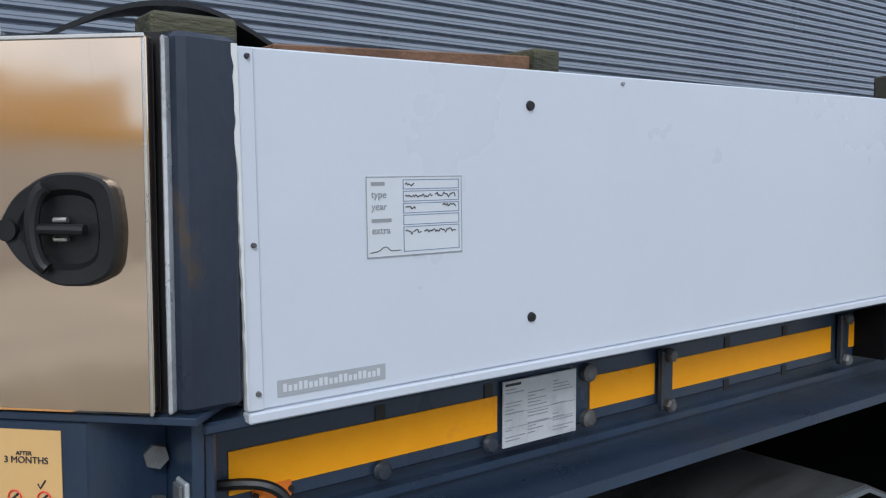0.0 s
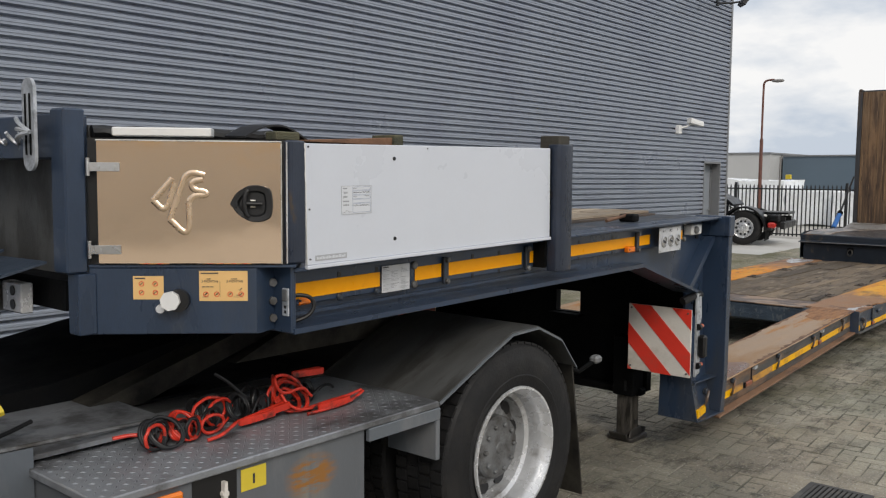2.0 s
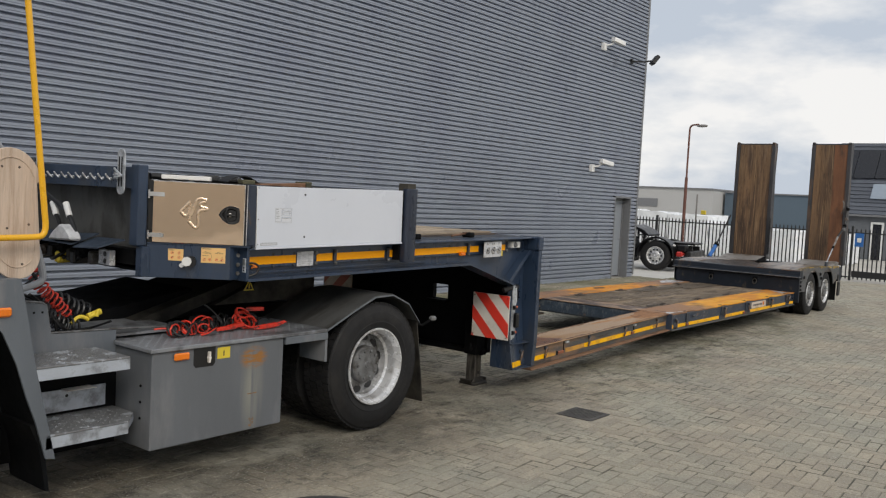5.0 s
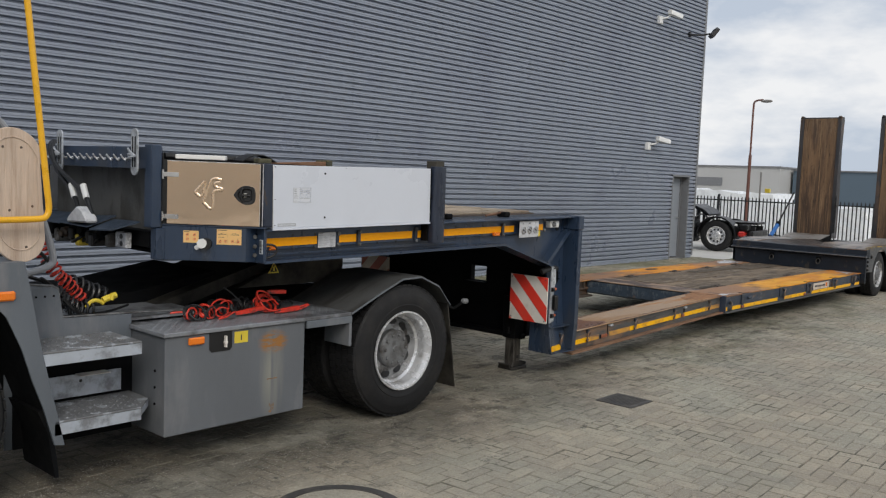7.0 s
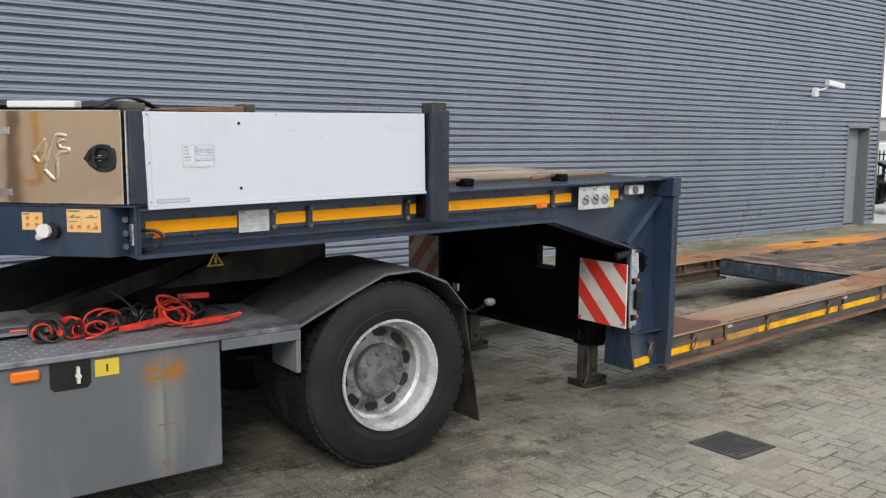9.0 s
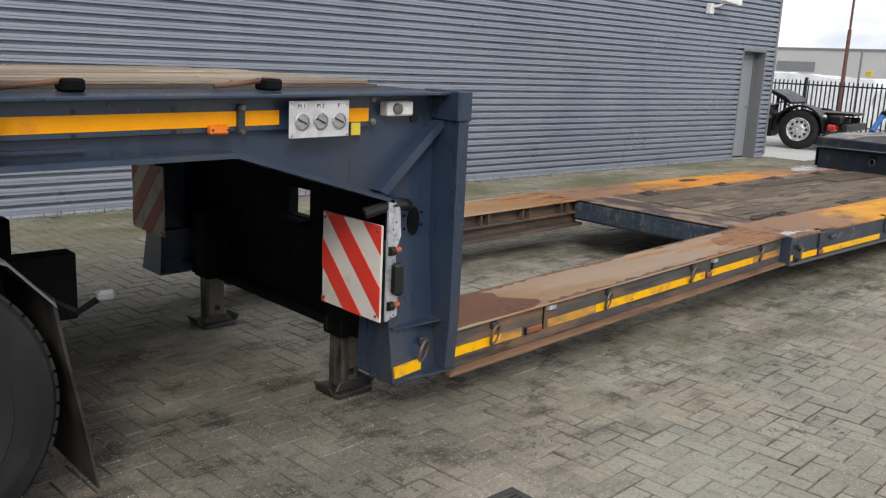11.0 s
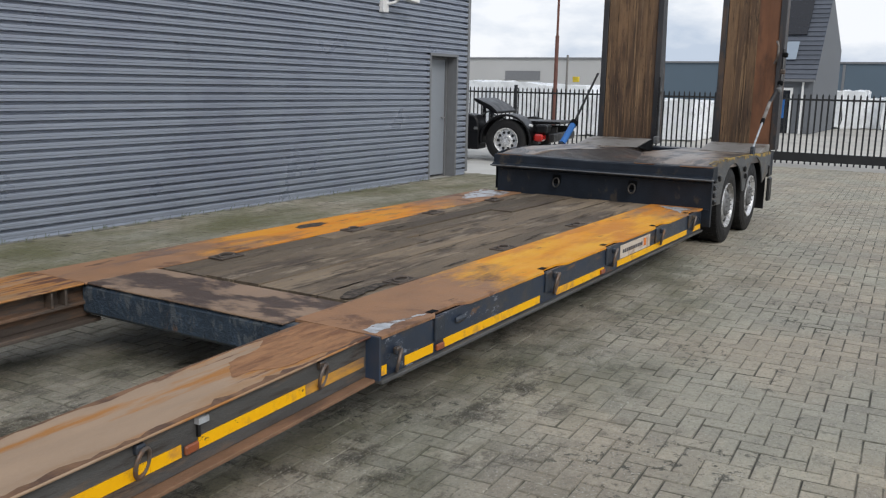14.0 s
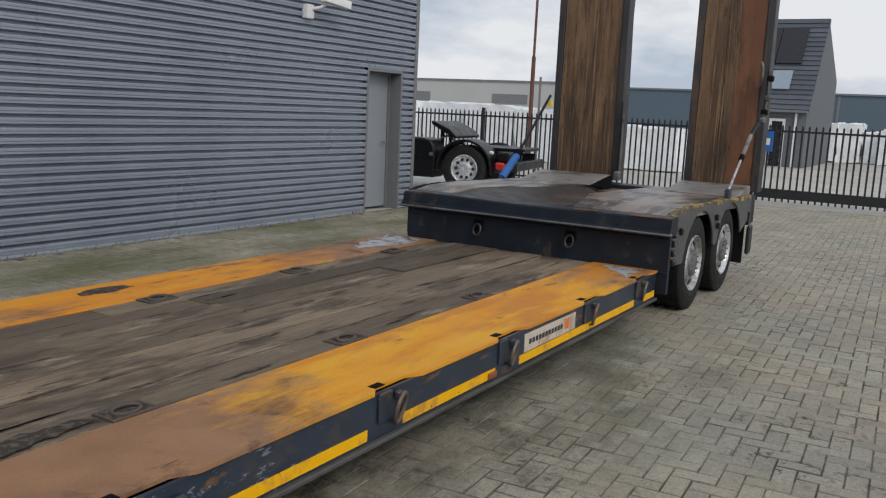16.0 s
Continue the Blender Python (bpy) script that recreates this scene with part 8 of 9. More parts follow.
# hoses and the jumble of jumper cables on the deck
def coil_on(points, r, turns, thick):
    """A coiled hose wound round a bent line."""
    line = [Vector(p) for p in rounded(points, 3)]
    far = [0.0]
    for a, b in zip(line, line[1:]):
        far.append(far[-1] + (b - a).length)
    out, n = [], int(turns * 12)
    for k in range(n + 1):
        s = far[-1] * k / n
        i = max(q for q in range(len(line) - 1) if far[q] <= s + 1e-9)
        d = (line[i + 1] - line[i]).normalized()
        c = line[i] + d * (s - far[i])
        e1 = d.cross(Vector((0, 1, 0))).normalized()
        e2 = d.cross(e1)
        w = 2 * math.pi * turns * k / n
        out.append(c + (e1 * math.cos(w) + e2 * math.sin(w)) * r * (1 + 0.12 * math.sin(k * 0.9)))
    bm = bmesh.new()
    tube(bm, out, thick, 6)
    return bm


whole("air_hose", coil_on([(-1.26, 0.62, 1.60), (-1.22, 0.60, 1.43), (-1.18, 0.60, 1.27), (-1.10, 0.60, 1.15), (-1.01, 0.60, 1.07), (-0.95, 0.60, 0.98)], 0.036, 22, 0.0065), HOSE_RED, "grimy red coiled air hose hanging behind the cab", "air hose", "coiled hoses")
whole("air_hose", coil_on([(-1.06, 0.66, 1.10), (-0.98, 0.66, 1.075), (-0.88, 0.66, 1.03), (-0.78, 0.66, 0.985)], 0.055, 8, 0.009), BLACK, "black coiled air hose stretched over the tray", "air hose", "coiled hoses")
whole("air_hose", coil_on([(-1.13, 0.56, 1.05), (-1.06, 0.56, 0.98), (-0.98, 0.55, 0.94), (-0.90, 0.56, 0.92)], 0.042, 8, 0.008), BLACK, "black coiled hose heaped in the tray", "air hose", "coiled hoses")
bm = bmesh.new()
tube(bm, rounded([(-0.95, 0.55, 0.95), (-0.91, 0.55, 0.99), (-0.87, 0.55, 0.985), (-0.84, 0.55, 0.965)], 3), 0.012, 8)
tube(bm, [(-0.845, 0.55, 0.985), (-0.80, 0.55, 1.0), (-0.76, 0.55, 1.012)], 0.020, 8)
tube(bm, [(-0.80, 0.53, 0.985), (-0.79, 0.53, 1.025)], 0.014, 8)
whole("yellow_coupling", bm, STICKER_YELLOW, "yellow hose coupling lying in the tray", "coupling")
LINES = thing("cable_bundle", (-1.25, 0.55, 1.2), "black electric cables drooping behind the cab", "cables")
for pts_, r in (([(-1.45, 0.55, 1.28), (-1.32, 0.55, 1.31), (-1.22, 0.55, 1.30), (-1.16, 0.56, 1.22)], 0.010), ([(-1.40, 0.57, 1.20), (-1.28, 0.57, 1.17), (-1.19, 0.56, 1.23), (-1.14, 0.56, 1.29)], 0.009),
                ([(-1.30, 0.52, 1.16), (-1.20, 0.52, 1.12), (-1.12, 0.54, 1.03), (-1.10, 0.54, 0.93)], 0.011), ([(-1.24, 0.50, 1.15), (-1.15, 0.52, 1.09), (-1.07, 0.53, 1.0), (-1.05, 0.53, 0.90)], 0.010),
                ([(-1.10, 0.52, 1.02), (-1.02, 0.50, 0.92), (-0.92, 0.52, 0.90), (-0.82, 0.56, 0.905)], 0.012), ([(-1.06, 0.60, 0.90), (-0.9, 0.60, 0.895), (-0.75, 0.63, 0.90), (-0.62, 0.66, 0.925)], 0.008)):
    bm = bmesh.new()
    tube(bm, rounded(pts_, 3), r, 6)
    part("cable", bm, BLACK, LINES)

CABLES = thing("jumper_cables", (0.05, 0.35, 0.845), "tangled red and black jumper cables on the deck plate", "cables")
rngc = random.Random(21)


def loop(cx, cy, z, rx, rz, tilt, n=28, wob=0.003):
    out = []
    for k in range(n):
        a = 2 * math.pi * k / n
        out.append((cx + rx * math.cos(a) * math.cos(tilt), cy + rx * math.cos(a) * math.sin(tilt) + rngc.uniform(-wob, wob) * 0.6, z + rz * (1 + math.sin(a)) + rngc.uniform(-wob, wob) * 0.3))
    return out


for cx, cy, rx, rz, tilt, m in ((-0.385, 0.30, 0.045, 0.040, 0.3, 1), (-0.36, 0.33, 0.048, 0.042, 0.2, 0), (-0.33, 0.34, 0.050, 0.040, 0.5, 0), (-0.375, 0.34, 0.042, 0.036, 0.1, 1),
                                (-0.245, 0.30, 0.030, 0.036, 0.2, 0), (-0.225, 0.32, 0.035, 0.036, 0.4, 1), (-0.26, 0.34, 0.034, 0.030, 0.3, 0),
                                (-0.11, 0.40, 0.075, 0.050, 0.1, 1), (-0.08, 0.38, 0.070, 0.046, 0.3, 1), (-0.13, 0.36, 0.060, 0.036, 0.4, 0), (-0.05, 0.42, 0.08, 0.042, 0.2, 0), (-0.15, 0.32, 0.05, 0.030, 0.1, 1),
                                (0.08, 0.44, 0.045, 0.05, 0.4, 0), (0.11, 0.42, 0.05, 0.046, 0.7, 0), (0.23, 0.40, 0.10, 0.055, 0.2, 1), (0.26, 0.42, 0.11, 0.045, 0.5, 0), (0.33, 0.43, 0.09, 0.040, 0.3, 0), (0.20, 0.43, 0.07, 0.06, 0.9, 1)):
    bm = bmesh.new()
    tube(bm, loop(cx, cy, 0.851, rx, rz, tilt), 0.0060, 8, True)
    part("cable_loop", bm, CABLE_RED if m else BLACK, CABLES)
for pts_, m in (([(-0.50, 0.36, 0.90), (-0.45, 0.34, 0.905), (-0.41, 0.32, 0.90), (-0.36, 0.31, 0.86)], 1), ([(-0.22, 0.25, 0.853), (-0.17, 0.24, 0.860), (-0.11, 0.25, 0.885), (-0.08, 0.27, 0.885)], 1),
                ([(0.13, 0.33, 0.995), (0.16, 0.33, 1.0), (0.22, 0.34, 0.98), (0.27, 0.34, 0.93), (0.31, 0.33, 0.89)], 1), ([(0.13, 0.33, 0.99), (0.14, 0.33, 0.95), (0.18, 0.33, 0.92), (0.26, 0.32, 0.94), (0.29, 0.32, 0.90)], 1),
                ([(0.16, 0.33, 0.925), (0.17, 0.31, 0.89), (0.21, 0.29, 0.862), (0.27, 0.28, 0.86)], 1), ([(0.22, 0.25, 0.853), (0.33, 0.24, 0.855), (0.44, 0.25, 0.858), (0.53, 0.27, 0.880)], 1), ([(0.25, 0.29, 0.86), (0.36, 0.28, 0.872), (0.46, 0.30, 0.865), (0.53, 0.28, 0.884)], 1),
                ([(-0.05, 0.45, 1.02), (0.0, 0.44, 0.985), (0.06, 0.42, 0.92), (0.12, 0.40, 0.87)], 0), ([(0.28, 0.33, 0.87), (0.38, 0.36, 0.91), (0.46, 0.40, 0.90), (0.52, 0.44, 0.87)], 0), ([(0.05, 0.36, 0.87), (0.10, 0.38, 0.93), (0.14, 0.38, 0.91), (0.12, 0.36, 0.86)], 0)):
    bm = bmesh.new()
    tube(bm, rounded(pts_, 3), 0.0062, 8)
    part("cable_run", bm, CABLE_RED if m else BLACK, CABLES)
rngk = random.Random(77)
for k in range(12):
    cx, cy = ((-0.37, 0.31), (-0.26, 0.33), (-0.12, 0.37), (0.02, 0.40), (0.22, 0.38), (0.32, 0.40))[k % 6]
    cx, cy = cx + rngk.uniform(-0.03, 0.03), cy + rngk.uniform(-0.03, 0.04)
    rx, rz, tilt, lean = rngk.uniform(0.045, 0.085), rngk.uniform(0.022, 0.050), rngk.uniform(-0.3, 0.6), rngk.uniform(0.02, 0.05)
    out = []
    for q in range(61):
        a = 2 * math.pi * q / 24
        grow = 1 - 0.08 * q / 60
        out.append((cx + rx * grow * math.cos(a) * math.cos(tilt) + 0.02 * q / 60, cy + rx * grow * math.cos(a) * math.sin(tilt) + lean * math.sin(a), 0.854 + rz * grow * (1 + math.sin(a))))
    bm = bmesh.new()
    tube(bm, out, 0.0058, 8)
    part("cable_coil", bm, CABLE_RED if k % 3 == 1 else BLACK, CABLES)
for x, y, z, a, b in ((0.02, 0.30, 0.872, 3, -3), (0.10, 0.31, 0.880, 5, -4), (0.32, 0.37, 0.975, 4, 3), (0.35, 0.25, 0.868, 2, -3)):
    for s in (-1, 1):
        bm = bmesh.new()
        prism(bm, [(-0.08, 0.004 * s), (-0.02, 0.012 * s), (0.06, 0.018 * s), (0.08, 0.016 * s), (0.08, 0.005 * s), (0.0, 0.002 * s)], "z", -0.013, 0.013)
        soften(bm, 0.002)
        bmesh.ops.transform(bm, matrix=pose(x, y, z, 0, b, a), verts=bm.verts)
        part("clamp_jaw", bm, CABLE_RED, CABLES, "red plastic clamp")


# ---- beyond the trailer ----
FX = 24.3


def railing(name, y0, y1, label, category, top=1.43, spike=1.56, foot=0.08, step_=0.118):
    t = thing(name, (FX, (y0 + y1) / 2, 0), label, category, "yard fence")
    part("top_rail", boxed(FX - 0.02, FX + 0.02, y0, y1, top - 0.02, top + 0.02), FENCE, t)
    part("bottom_rail", boxed(FX - 0.03, FX + 0.03, y0, y1, foot + (0.02 if name == "sliding_gate" else 0.0), foot + (0.21 if name == "sliding_gate" else 0.04), 0.006), FENCE, t)
    bm = bmesh.new()
    prism(bm, [(-0.018, foot - 0.04), (0.018, foot - 0.04), (0.018, spike - 0.04), (0.0, spike), (-0.018, spike - 0.04)], "x", -0.03, -0.022)
    me = mesh_of("bar", bm, FENCE, False)
    n = int((y1 - y0) / step_)
    for i in range(n):
        ob = new("bar", me)
        ob.parent = t
        ob.matrix_parent_inverse = t.matrix_basis.inverted()
        ob.matrix_basis = Matrix.Translation((FX, y0 + (i + 0.5) * (y1 - y0) / n, 0))
    return t


railing("palisade_fence", 2.0, 16.0, "black steel palisade fence with pointed bars", "fence")
railing("sliding_gate", -0.55, 1.9, "closed black sliding yard gate with upright bars", "gate")
railing("sliding_gate", -7.0, -0.85, "closed black sliding yard gate with upright bars", "gate")
for y in (-0.62, -0.80):
    p = thing("gate_post", (FX, y, 0), "black toothed gate guide post", "gate post", "gate posts")
    out = 1 if y > -0.7 else -1
    part("post", boxed(FX - 0.05, FX + 0.05, y - 0.042, y + 0.042, 0, 1.58, 0.004), FENCE, p)
    part("mast", boxed(FX - 0.02, FX + 0.02, y - 0.018, y + 0.018, 1.5805, 2.13), FENCE, p)
    for k in range(11):
        bm = bmesh.new()
        z = 0.36 + k * 0.105
        prism(bm, [(y + out * 0.0425, z), (y + out * 0.115, z + 0.028), (y + out * 0.115, z + 0.040), (y + out * 0.0425, z + 0.030)], "x", FX - 0.04, FX - 0.02)
        part("tooth", bm, FENCE, p)
    for k in range(6):
        bm = bmesh.new()
        z = 1.62 + k * 0.088
        prism(bm, [(y + out * 0.0185, z), (y + out * 0.085, z + 0.022), (y + out * 0.085, z + 0.034), (y + out * 0.0185, z + 0.022)], "x", FX - 0.01, FX + 0.01)
        part("prong", bm, FENCE, p)
for y in (1.95, 5.0, 8.2):
    whole("fence_post", boxed(FX - 0.04, FX + 0.04, y - 0.03, y + 0.03, 0, 1.62), FENCE, "black square steel fence post", "fence post", "fence posts")
sg = thing("blue_sign", (FX - 0.06, 1.72, 1.05), "blue notice board on the fence", "sign")
part("board", boxed(FX - 0.07, FX - 0.055, 1.62, 1.86, 1.02, 1.42), BLUE, sg)
part("white_mark", boxed(FX - 0.0725, FX - 0.071, 1.68, 1.80, 1.15, 1.28), WHITE, sg)

lp = thing("street_lamp", (28.7, 9.1, 0), "street lamp with a rust-red lower post and grey top", "street lamp")
bm = bmesh.new()
lathe(bm, [(0.065, 0.0), (0.058, 3.1)], (28.7, 9.1, 0), "z", 14)
part("lower_post", bm, LAMP_RED, lp)
bm = bmesh.new()
tube(bm, rounded([(28.7, 9.1, 3.1), (28.7, 9.1, 4.95), (28.7, 9.08, 5.06), (28.7, 8.99, 5.13), (28.7, 8.74, 5.14)], 2), 0.036, 10)
part("upper_post", bm, LAMP_RED, lp)
bm = bmesh.new()
lathe(bm, [(0.03, -0.22), (0.09, -0.17), (0.11, 0.0), (0.08, 0.14), (0.04, 0.20)], (0, 0, 0), "y", 14)
bmesh.ops.transform(bm, matrix=Matrix.Translation((28.7, 8.62, 5.09)) @ Matrix.Diagonal((1, 1, 0.55, 1)), verts=bm.verts)
part("lamp_head", bm, LAMP_GREY, lp)

mast = thing("camera_mast", (25.2, 7.2, 0), "thin grey mast with an orange-yellow beacon box", "mast")
bm = bmesh.new()
tube(bm, [(25.2, 7.2, 0), (25.2, 7.2, 2.4)], 0.03, 8)
part("pole", bm, LAMP_GREY, mast)
part("beacon", boxed(25.15, 25.25, 6.86, 7.02, 1.72, 1.86, 0.01), STICKER_YELLOW, mast)

# white wrapped stacks behind the fence
rngw = random.Random(8)


def stack(x, y, w, d, h):
    bm = bmesh.new()
    box(bm, x, x + d, y, y + w, 0.02, h)
    bmesh.ops.subdivide_edges(bm, edges=bm.edges, cuts=3, use_grid_fill=True)
    for v in bm.verts:
        v.co += Vector([rngw.uniform(-0.05, 0.05) for _ in range(3)])
        v.co.z = max(v.co.z, 0.0)
    whole("wrapped_pallet", bm, WRAP, "pallet stack wrapped in white film behind the fence", "pallet stack", "wrapped stacks")


for y, h in ((5.6, 1.25), (7.4, 1.3), (9.2, 1.65), (11.0, 1.7), (12.9, 1.75), (14.8, 1.75), (16.7, 1.65)):
    stack(31.5 + rngw.uniform(-0.5, 0.5), y, 1.75, 2.2, h)
for x, y, w, h in ((33.5, 4.2, 1.75, 1.2), (47.0, 3.35, 0.9, 1.66), (47.2, 2.45, 0.88, 1.70), (47.6, 1.75, 0.66, 1.36), (47.3, 1.15, 0.58, 1.48), (54.0, -2.3, 1.0, 1.38), (54.3, -3.6, 1.25, 1.46), (54.0, -5.2, 1.5, 1.4)):
    stack(x + rngw.uniform(-0.2, 0.2), y, w, 2.0, h)
kb = thing("kerb", (50, -1.4, 0), "pale concrete kerb along the road beyond the gate", "kerb")
tagged(kb, kind="structure")
bm = bmesh.new()
prism(bm, [(36.0, -2.16), (66.0, -0.80), (66.0, -0.62), (36.0, -1.98)], "z", 0.0, 0.06)
part("kerb_stone", bm, APRON, kb)

# far halls and the house
FH = 58.0
hall = thing("far_hall", (FH + 5, 35, 0), "low pale grey industrial hall in the distance", "building")
part("wall", boxed(FH, FH + 14, 19.3, 80, 0, 3.4), FAR_GREY, hall)
part("roof_edge", boxed(FH - 0.1, FH + 14, 19.2, 80, 3.401, 3.5), TRIM, hall)
for y in (23.5, 31.0, 40.0):
    part("window", boxed(FH - 0.05, FH - 0.002, y, y + 2.6, 2.0, 2.6), TRIM, hall)
hall2 = thing("far_hall", (FH + 7, -10, 0), "long dark blue-grey industrial hall in the distance", "building")
part("wall", boxed(FH + 2, FH + 14, -80, 19.1, 0, 3.25), FAR_BLUE, hall2)
part("roof_edge", boxed(FH + 1.9, FH + 14, -80, 19.1, 3.251, 3.35), TRIM, hall2)
for y in range(-30, 16, 7):
    part("wall_panel", boxed(FH + 1.96, FH + 1.998, y, y + 0.14, 0, 3.2), TRIM, hall2)

HX = 40.0
house = thing("house", (HX + 3, 5.7, 0), "grey brick house with a steep tiled roof and solar panels", "house")
EAVE, RIDGE = Vector((HX - 0.15, 0, 2.07)), Vector((HX + 2.5, 0, 5.55))
HY0, HY1 = 3.53, 6.95
bm = bmesh.new()
prism(bm, [(HX, 0.0), (HX + 6.5, 0.0), (HX + 6.5, 3.4), (HX + 2.8, 5.5), (HX + 2.45, 5.45), (HX, 2.2)], "y", HY0, HY0 + 0.2)
part("gable_wall", bm, BRICK, house)
part("front_wall", boxed(HX, HX + 0.2, HY0 + 0.201, HY1, 0.0, 2.15), BRICK, house)
sl = (RIDGE - EAVE).normalized()
up_ = Vector((-sl.z, 0, sl.x))
bm = bmesh.new()
prism(bm, [(q.x, q.z) for q in (EAVE, RIDGE, RIDGE + Vector((0.25, 0, -0.05)), EAVE + Vector((0.2, 0, -0.06)))], "y", HY0 - 0.06, HY1)
rf = part("roof", bm, ROOF, house, "dark grey tiled roof")
for i in range(19):
    c = EAVE.lerp(RIDGE, (i + 0.5) / 19) + up_ * 0.012
    bm = bmesh.new()
    p = [c - sl * 0.12 + up_ * 0.03, c + sl * 0.12 - up_ * 0.008, c + sl * 0.12 - up_ * 0.012, c - sl * 0.12 - up_ * 0.012]
    prism(bm, [(q.x, q.z) for q in p], "y", HY0 - 0.08, HY1)
    part("tile_course", bm, ROOF, rf)


def on_roof(name, y0, y1, f0, f1, material, label):
    a = EAVE.lerp(RIDGE, f0) + up_ * 0.05
    b = EAVE.lerp(RIDGE, f1) + up_ * 0.05
    bm = bmesh.new()
    prism(bm, [(q.x, q.z) for q in (a, b, b + up_ * 0.05, a + up_ * 0.05)], "y", y0, y1)
    return part(name, bm, material, house, label)


for y in (4.1, 5.05, 6.):
    on_roof("solar_panel", y, y + 0.92, 0.48, 0.88, SOLAR, "black solar panel")
on_roof("roof_window", 4.3, 5., 0.20, 0.40, GLASS_SKY, "roof window")
part("gutter", boxed(HX - 0.26, HX - 0.12, HY0 - 0.05, HY1, 1.97, 2.06, 0.01), TRIM, house)
hd = part("house_door", boxed(HX - 0.03, HX - 0.002, 4.33, 4.71, 0.0, 1.64), SOLAR, house, "dark glazed house door in a white frame")
for y0, y1, z0, z1 in ((4.24, 4.329, 0.0, 1.74), (4.711, 4.8, 0.0, 1.74), (4.33, 4.71, 1.641, 1.74)):
    part("door_trim", boxed(HX - 0.06, HX - 0.002, y0, y1, z0, z1, 0.004), WHITE, hd)
part("downpipe", boxed(HX - 0.1, HX - 0.02, 3.85, 3.92, 0, 1.96), WHITE, house)
# unseen tan walls close the yard behind the camera, added for the door's reflection
back = thing("wall_south", (-6, -24, 0), "unseen tan wall with a yellow band, added for the locker door's reflection", "wall")
tagged(back, kind="structure")
BACK_TAN = surface("tan_backdrop_wall", (0.68, 0.64, 0.58), 0.8, var=0.08, scale=0.5)
part("tan_wall", boxed(-40, 30, -26.5, -24.0, 0, 3.1), BACK_TAN, back)
part("fascia", boxed(-40, 30, -26.5, -23.9, 3.101, 3.7), YELLOW_RAIL, back)
west = thing("wall_west", (-24, -9, 0), "unseen tan end wall with yellow panels, added for the locker door's reflection", "wall")
tagged(west, kind="structure")
part("tan_wall", boxed(-26.5, -24.0, -23.8, 2.0, 0, 3.1), BACK_TAN, west)
part("fascia", boxed(-26.5, -23.9, -23.8, 2.0, 3.101, 3.7), YELLOW_RAIL, west)
# unseen yellow panels, added to tint the top of that reflection
for y0, y1 in ((-2.8, 0.3), (-7.0, -3.9), (-11.6, -8.5), (-16.2, -13.1)):
    part("reflected_panel", boxed(-24.0, -23.9, y0, y1, 3.75, 4.5, 0.01), YELLOW_RAIL, west)
# the black road tractor parked by the hall's end
# built along x with its rear at +x and its near flank at y = 0, then parked along the hall's end
TR = thing("black_road_tractor", (0, 0, 0), "black road tractor unit parked at the hall's end", "truck")
GLOSS_BLACK = surface("gloss_black_paint", (0.007, 0.007, 0.008), 0.36, var=0.2, scale=4, bump=0.0, coat=0.05, gloss=0.22)
CHROME_RIM = surface("bright_alloy_rim", (0.80, 0.80, 0.80), 0.22, 0.6, var=0.1, scale=9, dirt=(0.5, 0.48, 0.45), amount=0.25)
R_T = 0.45
tyre(TR, R_T, 0.30, 0.18, 0.0, label="black drive tyre")
tyre(TR, R_T, 0.30, 2.12, 0.0)
bm = bmesh.new()
rr = R_T * 0.58
lathe(bm, [(rr, 0.10), (rr * 1.03, 0.034), (rr * 1.0, 0.024), (rr * 0.95, 0.03), (rr * 0.90, 0.06), (rr * 0.86, 0.075), (rr * 0.70, 0.082), (rr * 0.46, 0.070), (rr * 0.40, 0.060), (rr * 0.36, 0.030), (rr * 0.16, 0.024), (rr * 0.02, 0.022)], (0, 0, R_T), "y", 40)
alloy = part("rim", bm, CHROME_RIM, TR, "bright alloy rim with round holes")
for k in range(10):
    a = 2 * math.pi * k / 10
    hole_ = bmesh.new()
    lathe(hole_, [(rr * 0.115, 0.06), (rr * 0.115, 0.069)], (rr * 0.66 * math.cos(a), 0, R_T + rr * 0.66 * math.sin(a)), "y", 12)
    bmesh.ops.contextual_create(hole_, geom=[e for e in hole_.edges if e.is_boundary])
    part("hand_hole", hole_, BLACK, alloy)
    nut = bmesh.new()
    lathe(nut, [(rr * 0.05, 0.07), (rr * 0.05, 0.02), (rr * 0.03, 0.012)], (rr * 0.29 * math.cos(a + 0.3), 0, R_T + rr * 0.29 * math.sin(a + 0.3)), "y", 8)
    part("wheel_nut", nut, STEEL, alloy)
arc = [(math.cos(radians(a)), math.sin(radians(a))) for a in range(-8, 189, 14)]
bm = bmesh.new()
prism(bm, [(0.570 * c, R_T + 0.560 * n_) for c, n_ in arc] + [(0.525 * c, R_T + 0.515 * n_) for c, n_ in arc[::-1]], "y", -0.03, 0.58)
soften(bm, 0.012)
part("mudguard", bm, GLOSS_BLACK, TR, "glossy black mudguard hugging the drive wheel")
bm = bmesh.new()
prism(bm, [(-2.6, 0.24), (-2.6, 0.99), (-0.86, 0.99), (-0.70, 0.96), (-0.62, 0.86), (-0.592, 0.70), (-0.585, 0.24)], "y", -0.02, 0.50)
soften(bm, 0.03)
sb = part("side_fairing", bm, GLOSS_BLACK, TR, "rounded black side fairing")
part("fairing_seam", boxed(-2.55, -0.59, -0.027, -0.021, 0.60, 0.612), DARK, sb)
part("fairing_grip", boxed(-0.70, -0.62, -0.032, -0.0215, 0.66, 0.72, 0.004), RIM_DIRTY, sb)
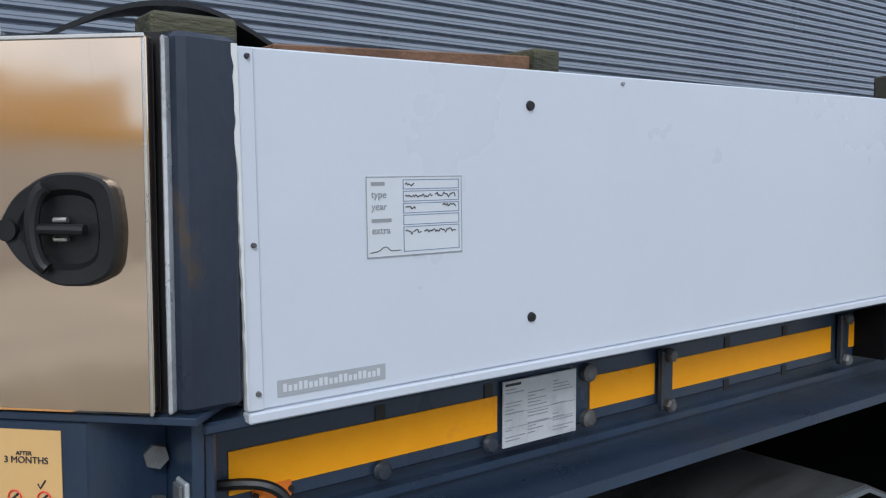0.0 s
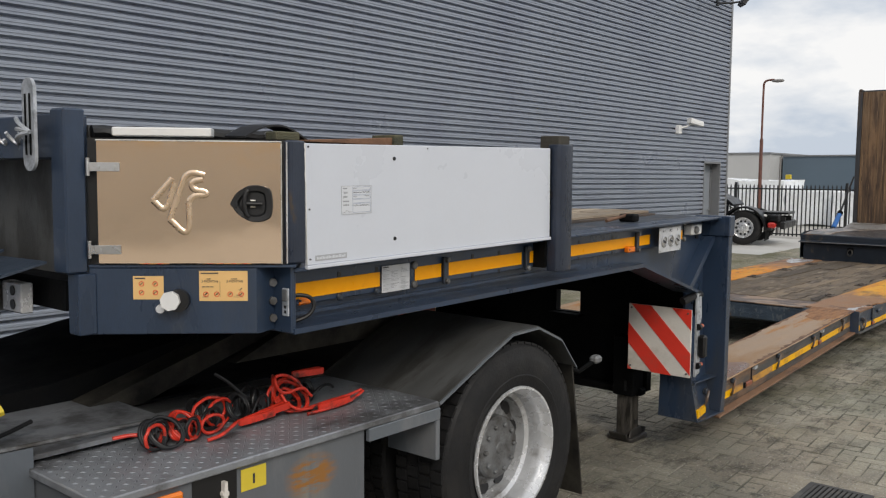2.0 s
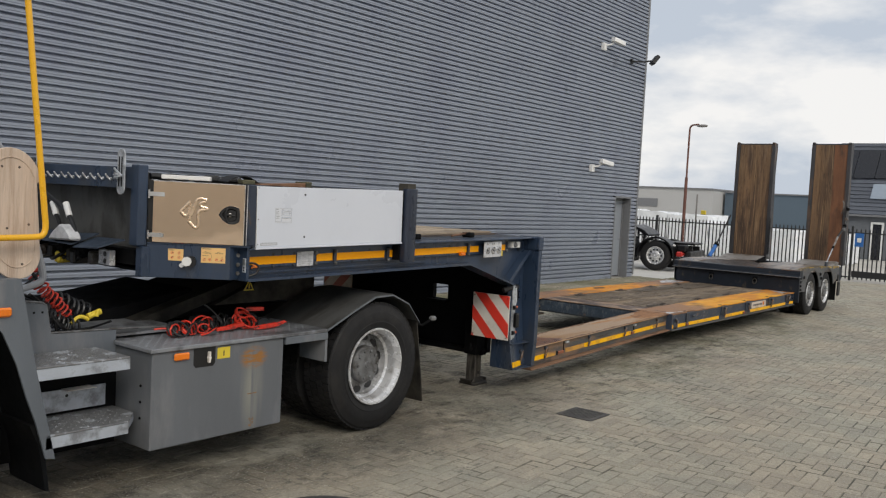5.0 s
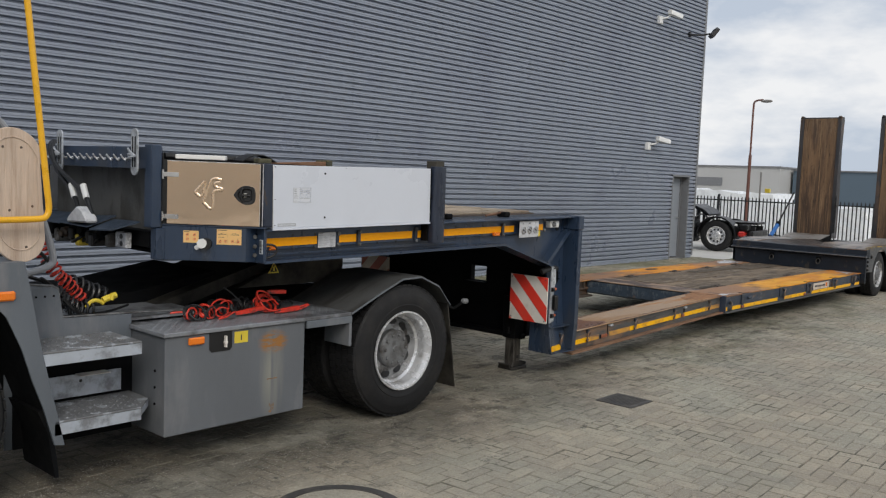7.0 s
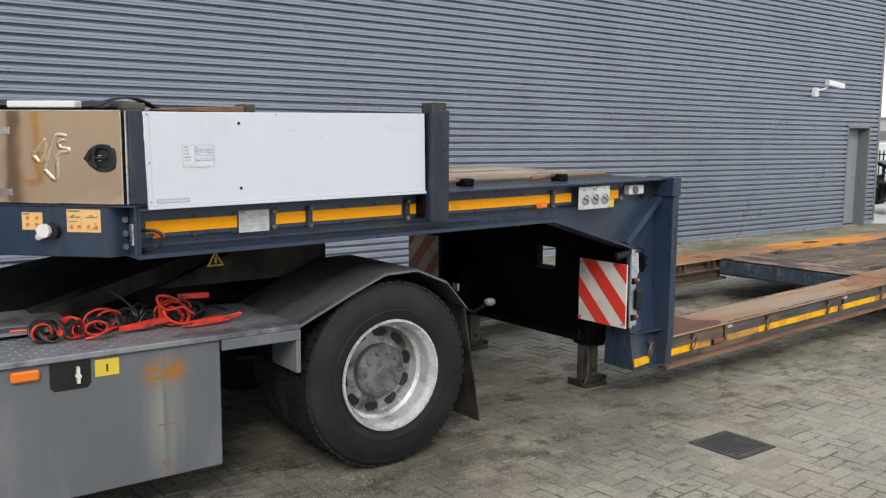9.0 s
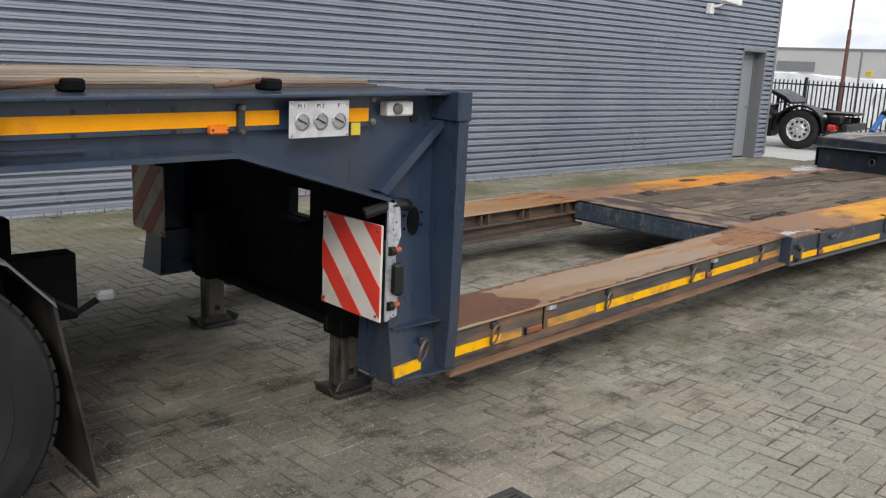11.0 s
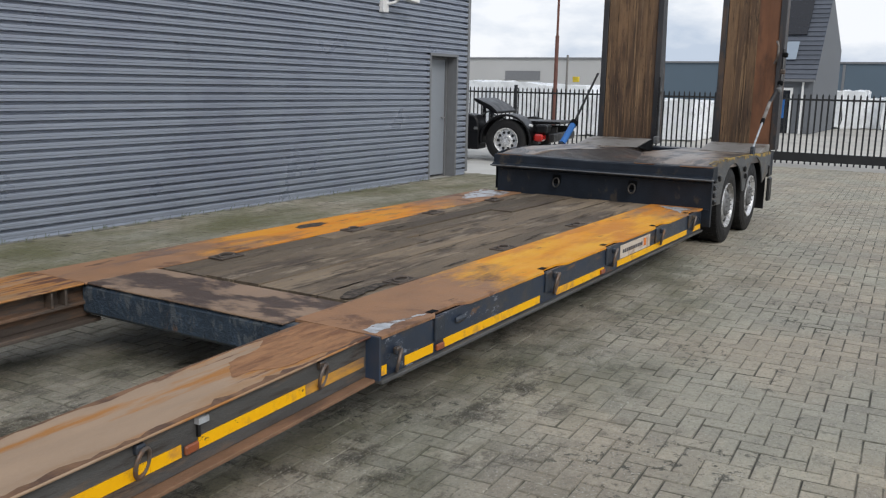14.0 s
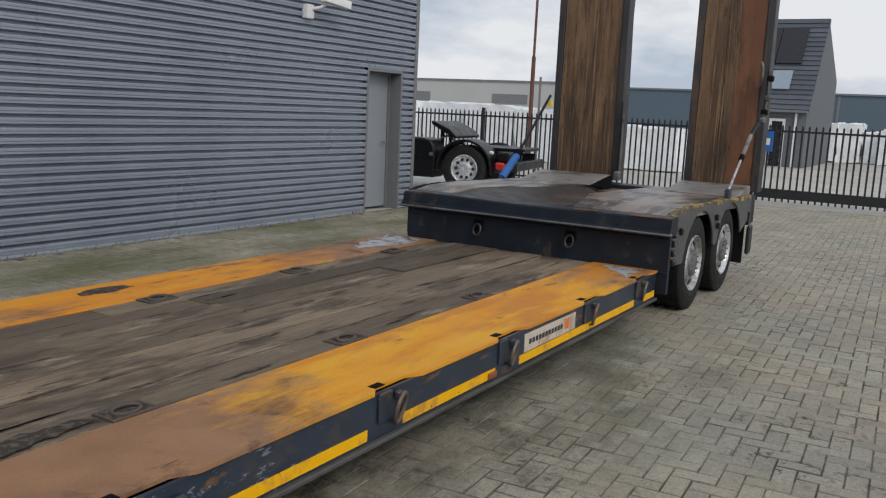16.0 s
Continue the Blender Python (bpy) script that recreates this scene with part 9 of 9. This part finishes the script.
for y in (0.62, 1.60):
    part("frame_rail", boxed(-2.6, 0.95, y, y + 0.09, 0.46, 0.74, 0.004), BLACK, TR)
part("rear_deck", boxed(-0.30, 1.02, 0.585, 1.72, 0.80, 0.86, 0.012), GLOSS_BLACK, TR, "black rear deck plate")
part("rear_crossbar", boxed(0.88, 1.0, 0.20, 2.10, 0.44, 0.62, 0.02), BLACK, TR)
part("tail_plate", boxed(0.62, 0.86, 0.10, 0.56, 0.62, 0.80, 0.03), GLOSS_BLACK, TR, "black lamp cover behind the wheel")
for y in (0.10, 1.90):
    cl = part("tail_lamp", boxed(0.60, 0.80, y - 0.06, y + 0.24, 0.46, 0.61, 0.035), RED_LENS, TR, "red tail lamp")
    part("lamp_base", boxed(0.58, 0.70, y - 0.03, y + 0.21, 0.40, 0.458, 0.01), BLACK, cl)
# white stub drawn for the bright reflecting dot above the tail lamp
bm = bmesh.new()
tube(bm, [(0.53, -0.04, 0.80), (0.60, -0.04, 0.78)], 0.028, 10)
part("bright_dot", bm, WHITE, TR, "small white dot above the tail lamp")
part("mud_flap", boxed(0.55, 0.565, 0.0, 0.56, 0.14, 0.44, 0.003), DARK, TR)
bm = bmesh.new()
prism(bm, [(-0.88, 1.315), (-0.80, 1.300), (-0.48, 1.160), (-0.34, 1.035), (-0.36, 0.985), (-0.52, 1.060), (-0.76, 1.190), (-0.86, 1.245)], "y", 0.45, 1.85)
soften(bm, 0.012)
wing = part("sloping_cover", bm, GLOSS_BLACK, TR, "glossy black sloping cover over the chassis")
part("cover_prop", boxed(-0.74, -0.68, 0.62, 0.70, 0.741, 1.15, 0.006), BLACK, wing)
part("cover_prop", boxed(-0.56, -0.51, 0.62, 0.70, 0.741, 1.08, 0.006), BLACK, wing)
bm = bmesh.new()
tube(bm, rounded([(-0.75, 0.58, 0.95), (-0.55, 0.56, 1.06), (-0.40, 0.56, 0.93), (-0.20, 0.58, 0.88)], 3), 0.02, 8)
part("air_line", bm, RIM_DIRTY, TR)
TR.matrix_basis = pose(20.43, 6.455, 0, 0, 0, -80)

# ---- small growth and the paving blocks ----
weeds = bmesh.new()
rngg = random.Random(31)
for _ in range(900):
    x = rngg.uniform(-6, 17.3)
    y = WALL_Y - 0.02 - abs(rngg.gauss(0, 0.05))
    if DOOR_L - 0.1 < x < DOOR_R + 0.1:
        continue
    h = rngg.uniform(0.015, 0.07) * (1.5 if 5 < x < 7.5 else 1)
    a = rngg.uniform(0, 6.28)
    d = Vector((math.cos(a), math.sin(a), 0)) * 0.004
    lean = Vector((rngg.uniform(-0.03, 0.03), rngg.uniform(-0.04, 0.0), h))
    p = Vector((x, y - 0.012, 0.0))
    weeds.faces.new((weeds.verts.new(p - d), weeds.verts.new(p + d), weeds.verts.new(p + lean)))
whole("weeds", weeds, GRASS, "thin green weeds along the foot of the hall wall", "weeds", kind="stuff")

pave(-7.3, 23.8, -7.8, 16.0, (4.6, 8.0, -1.95, -0.55),
     (lambda x, y: DRAIN[0] - 0.06 < x < DRAIN[1] + 0.06 and DRAIN[2] - 0.06 < y < DRAIN[3] + 0.06,
      lambda x, y: (x + 0.3) ** 2 + (y + 1.05) ** 2 < 0.44 ** 2,
      lambda x, y: y > 5.05 and x > CORNER_X + 0.2))
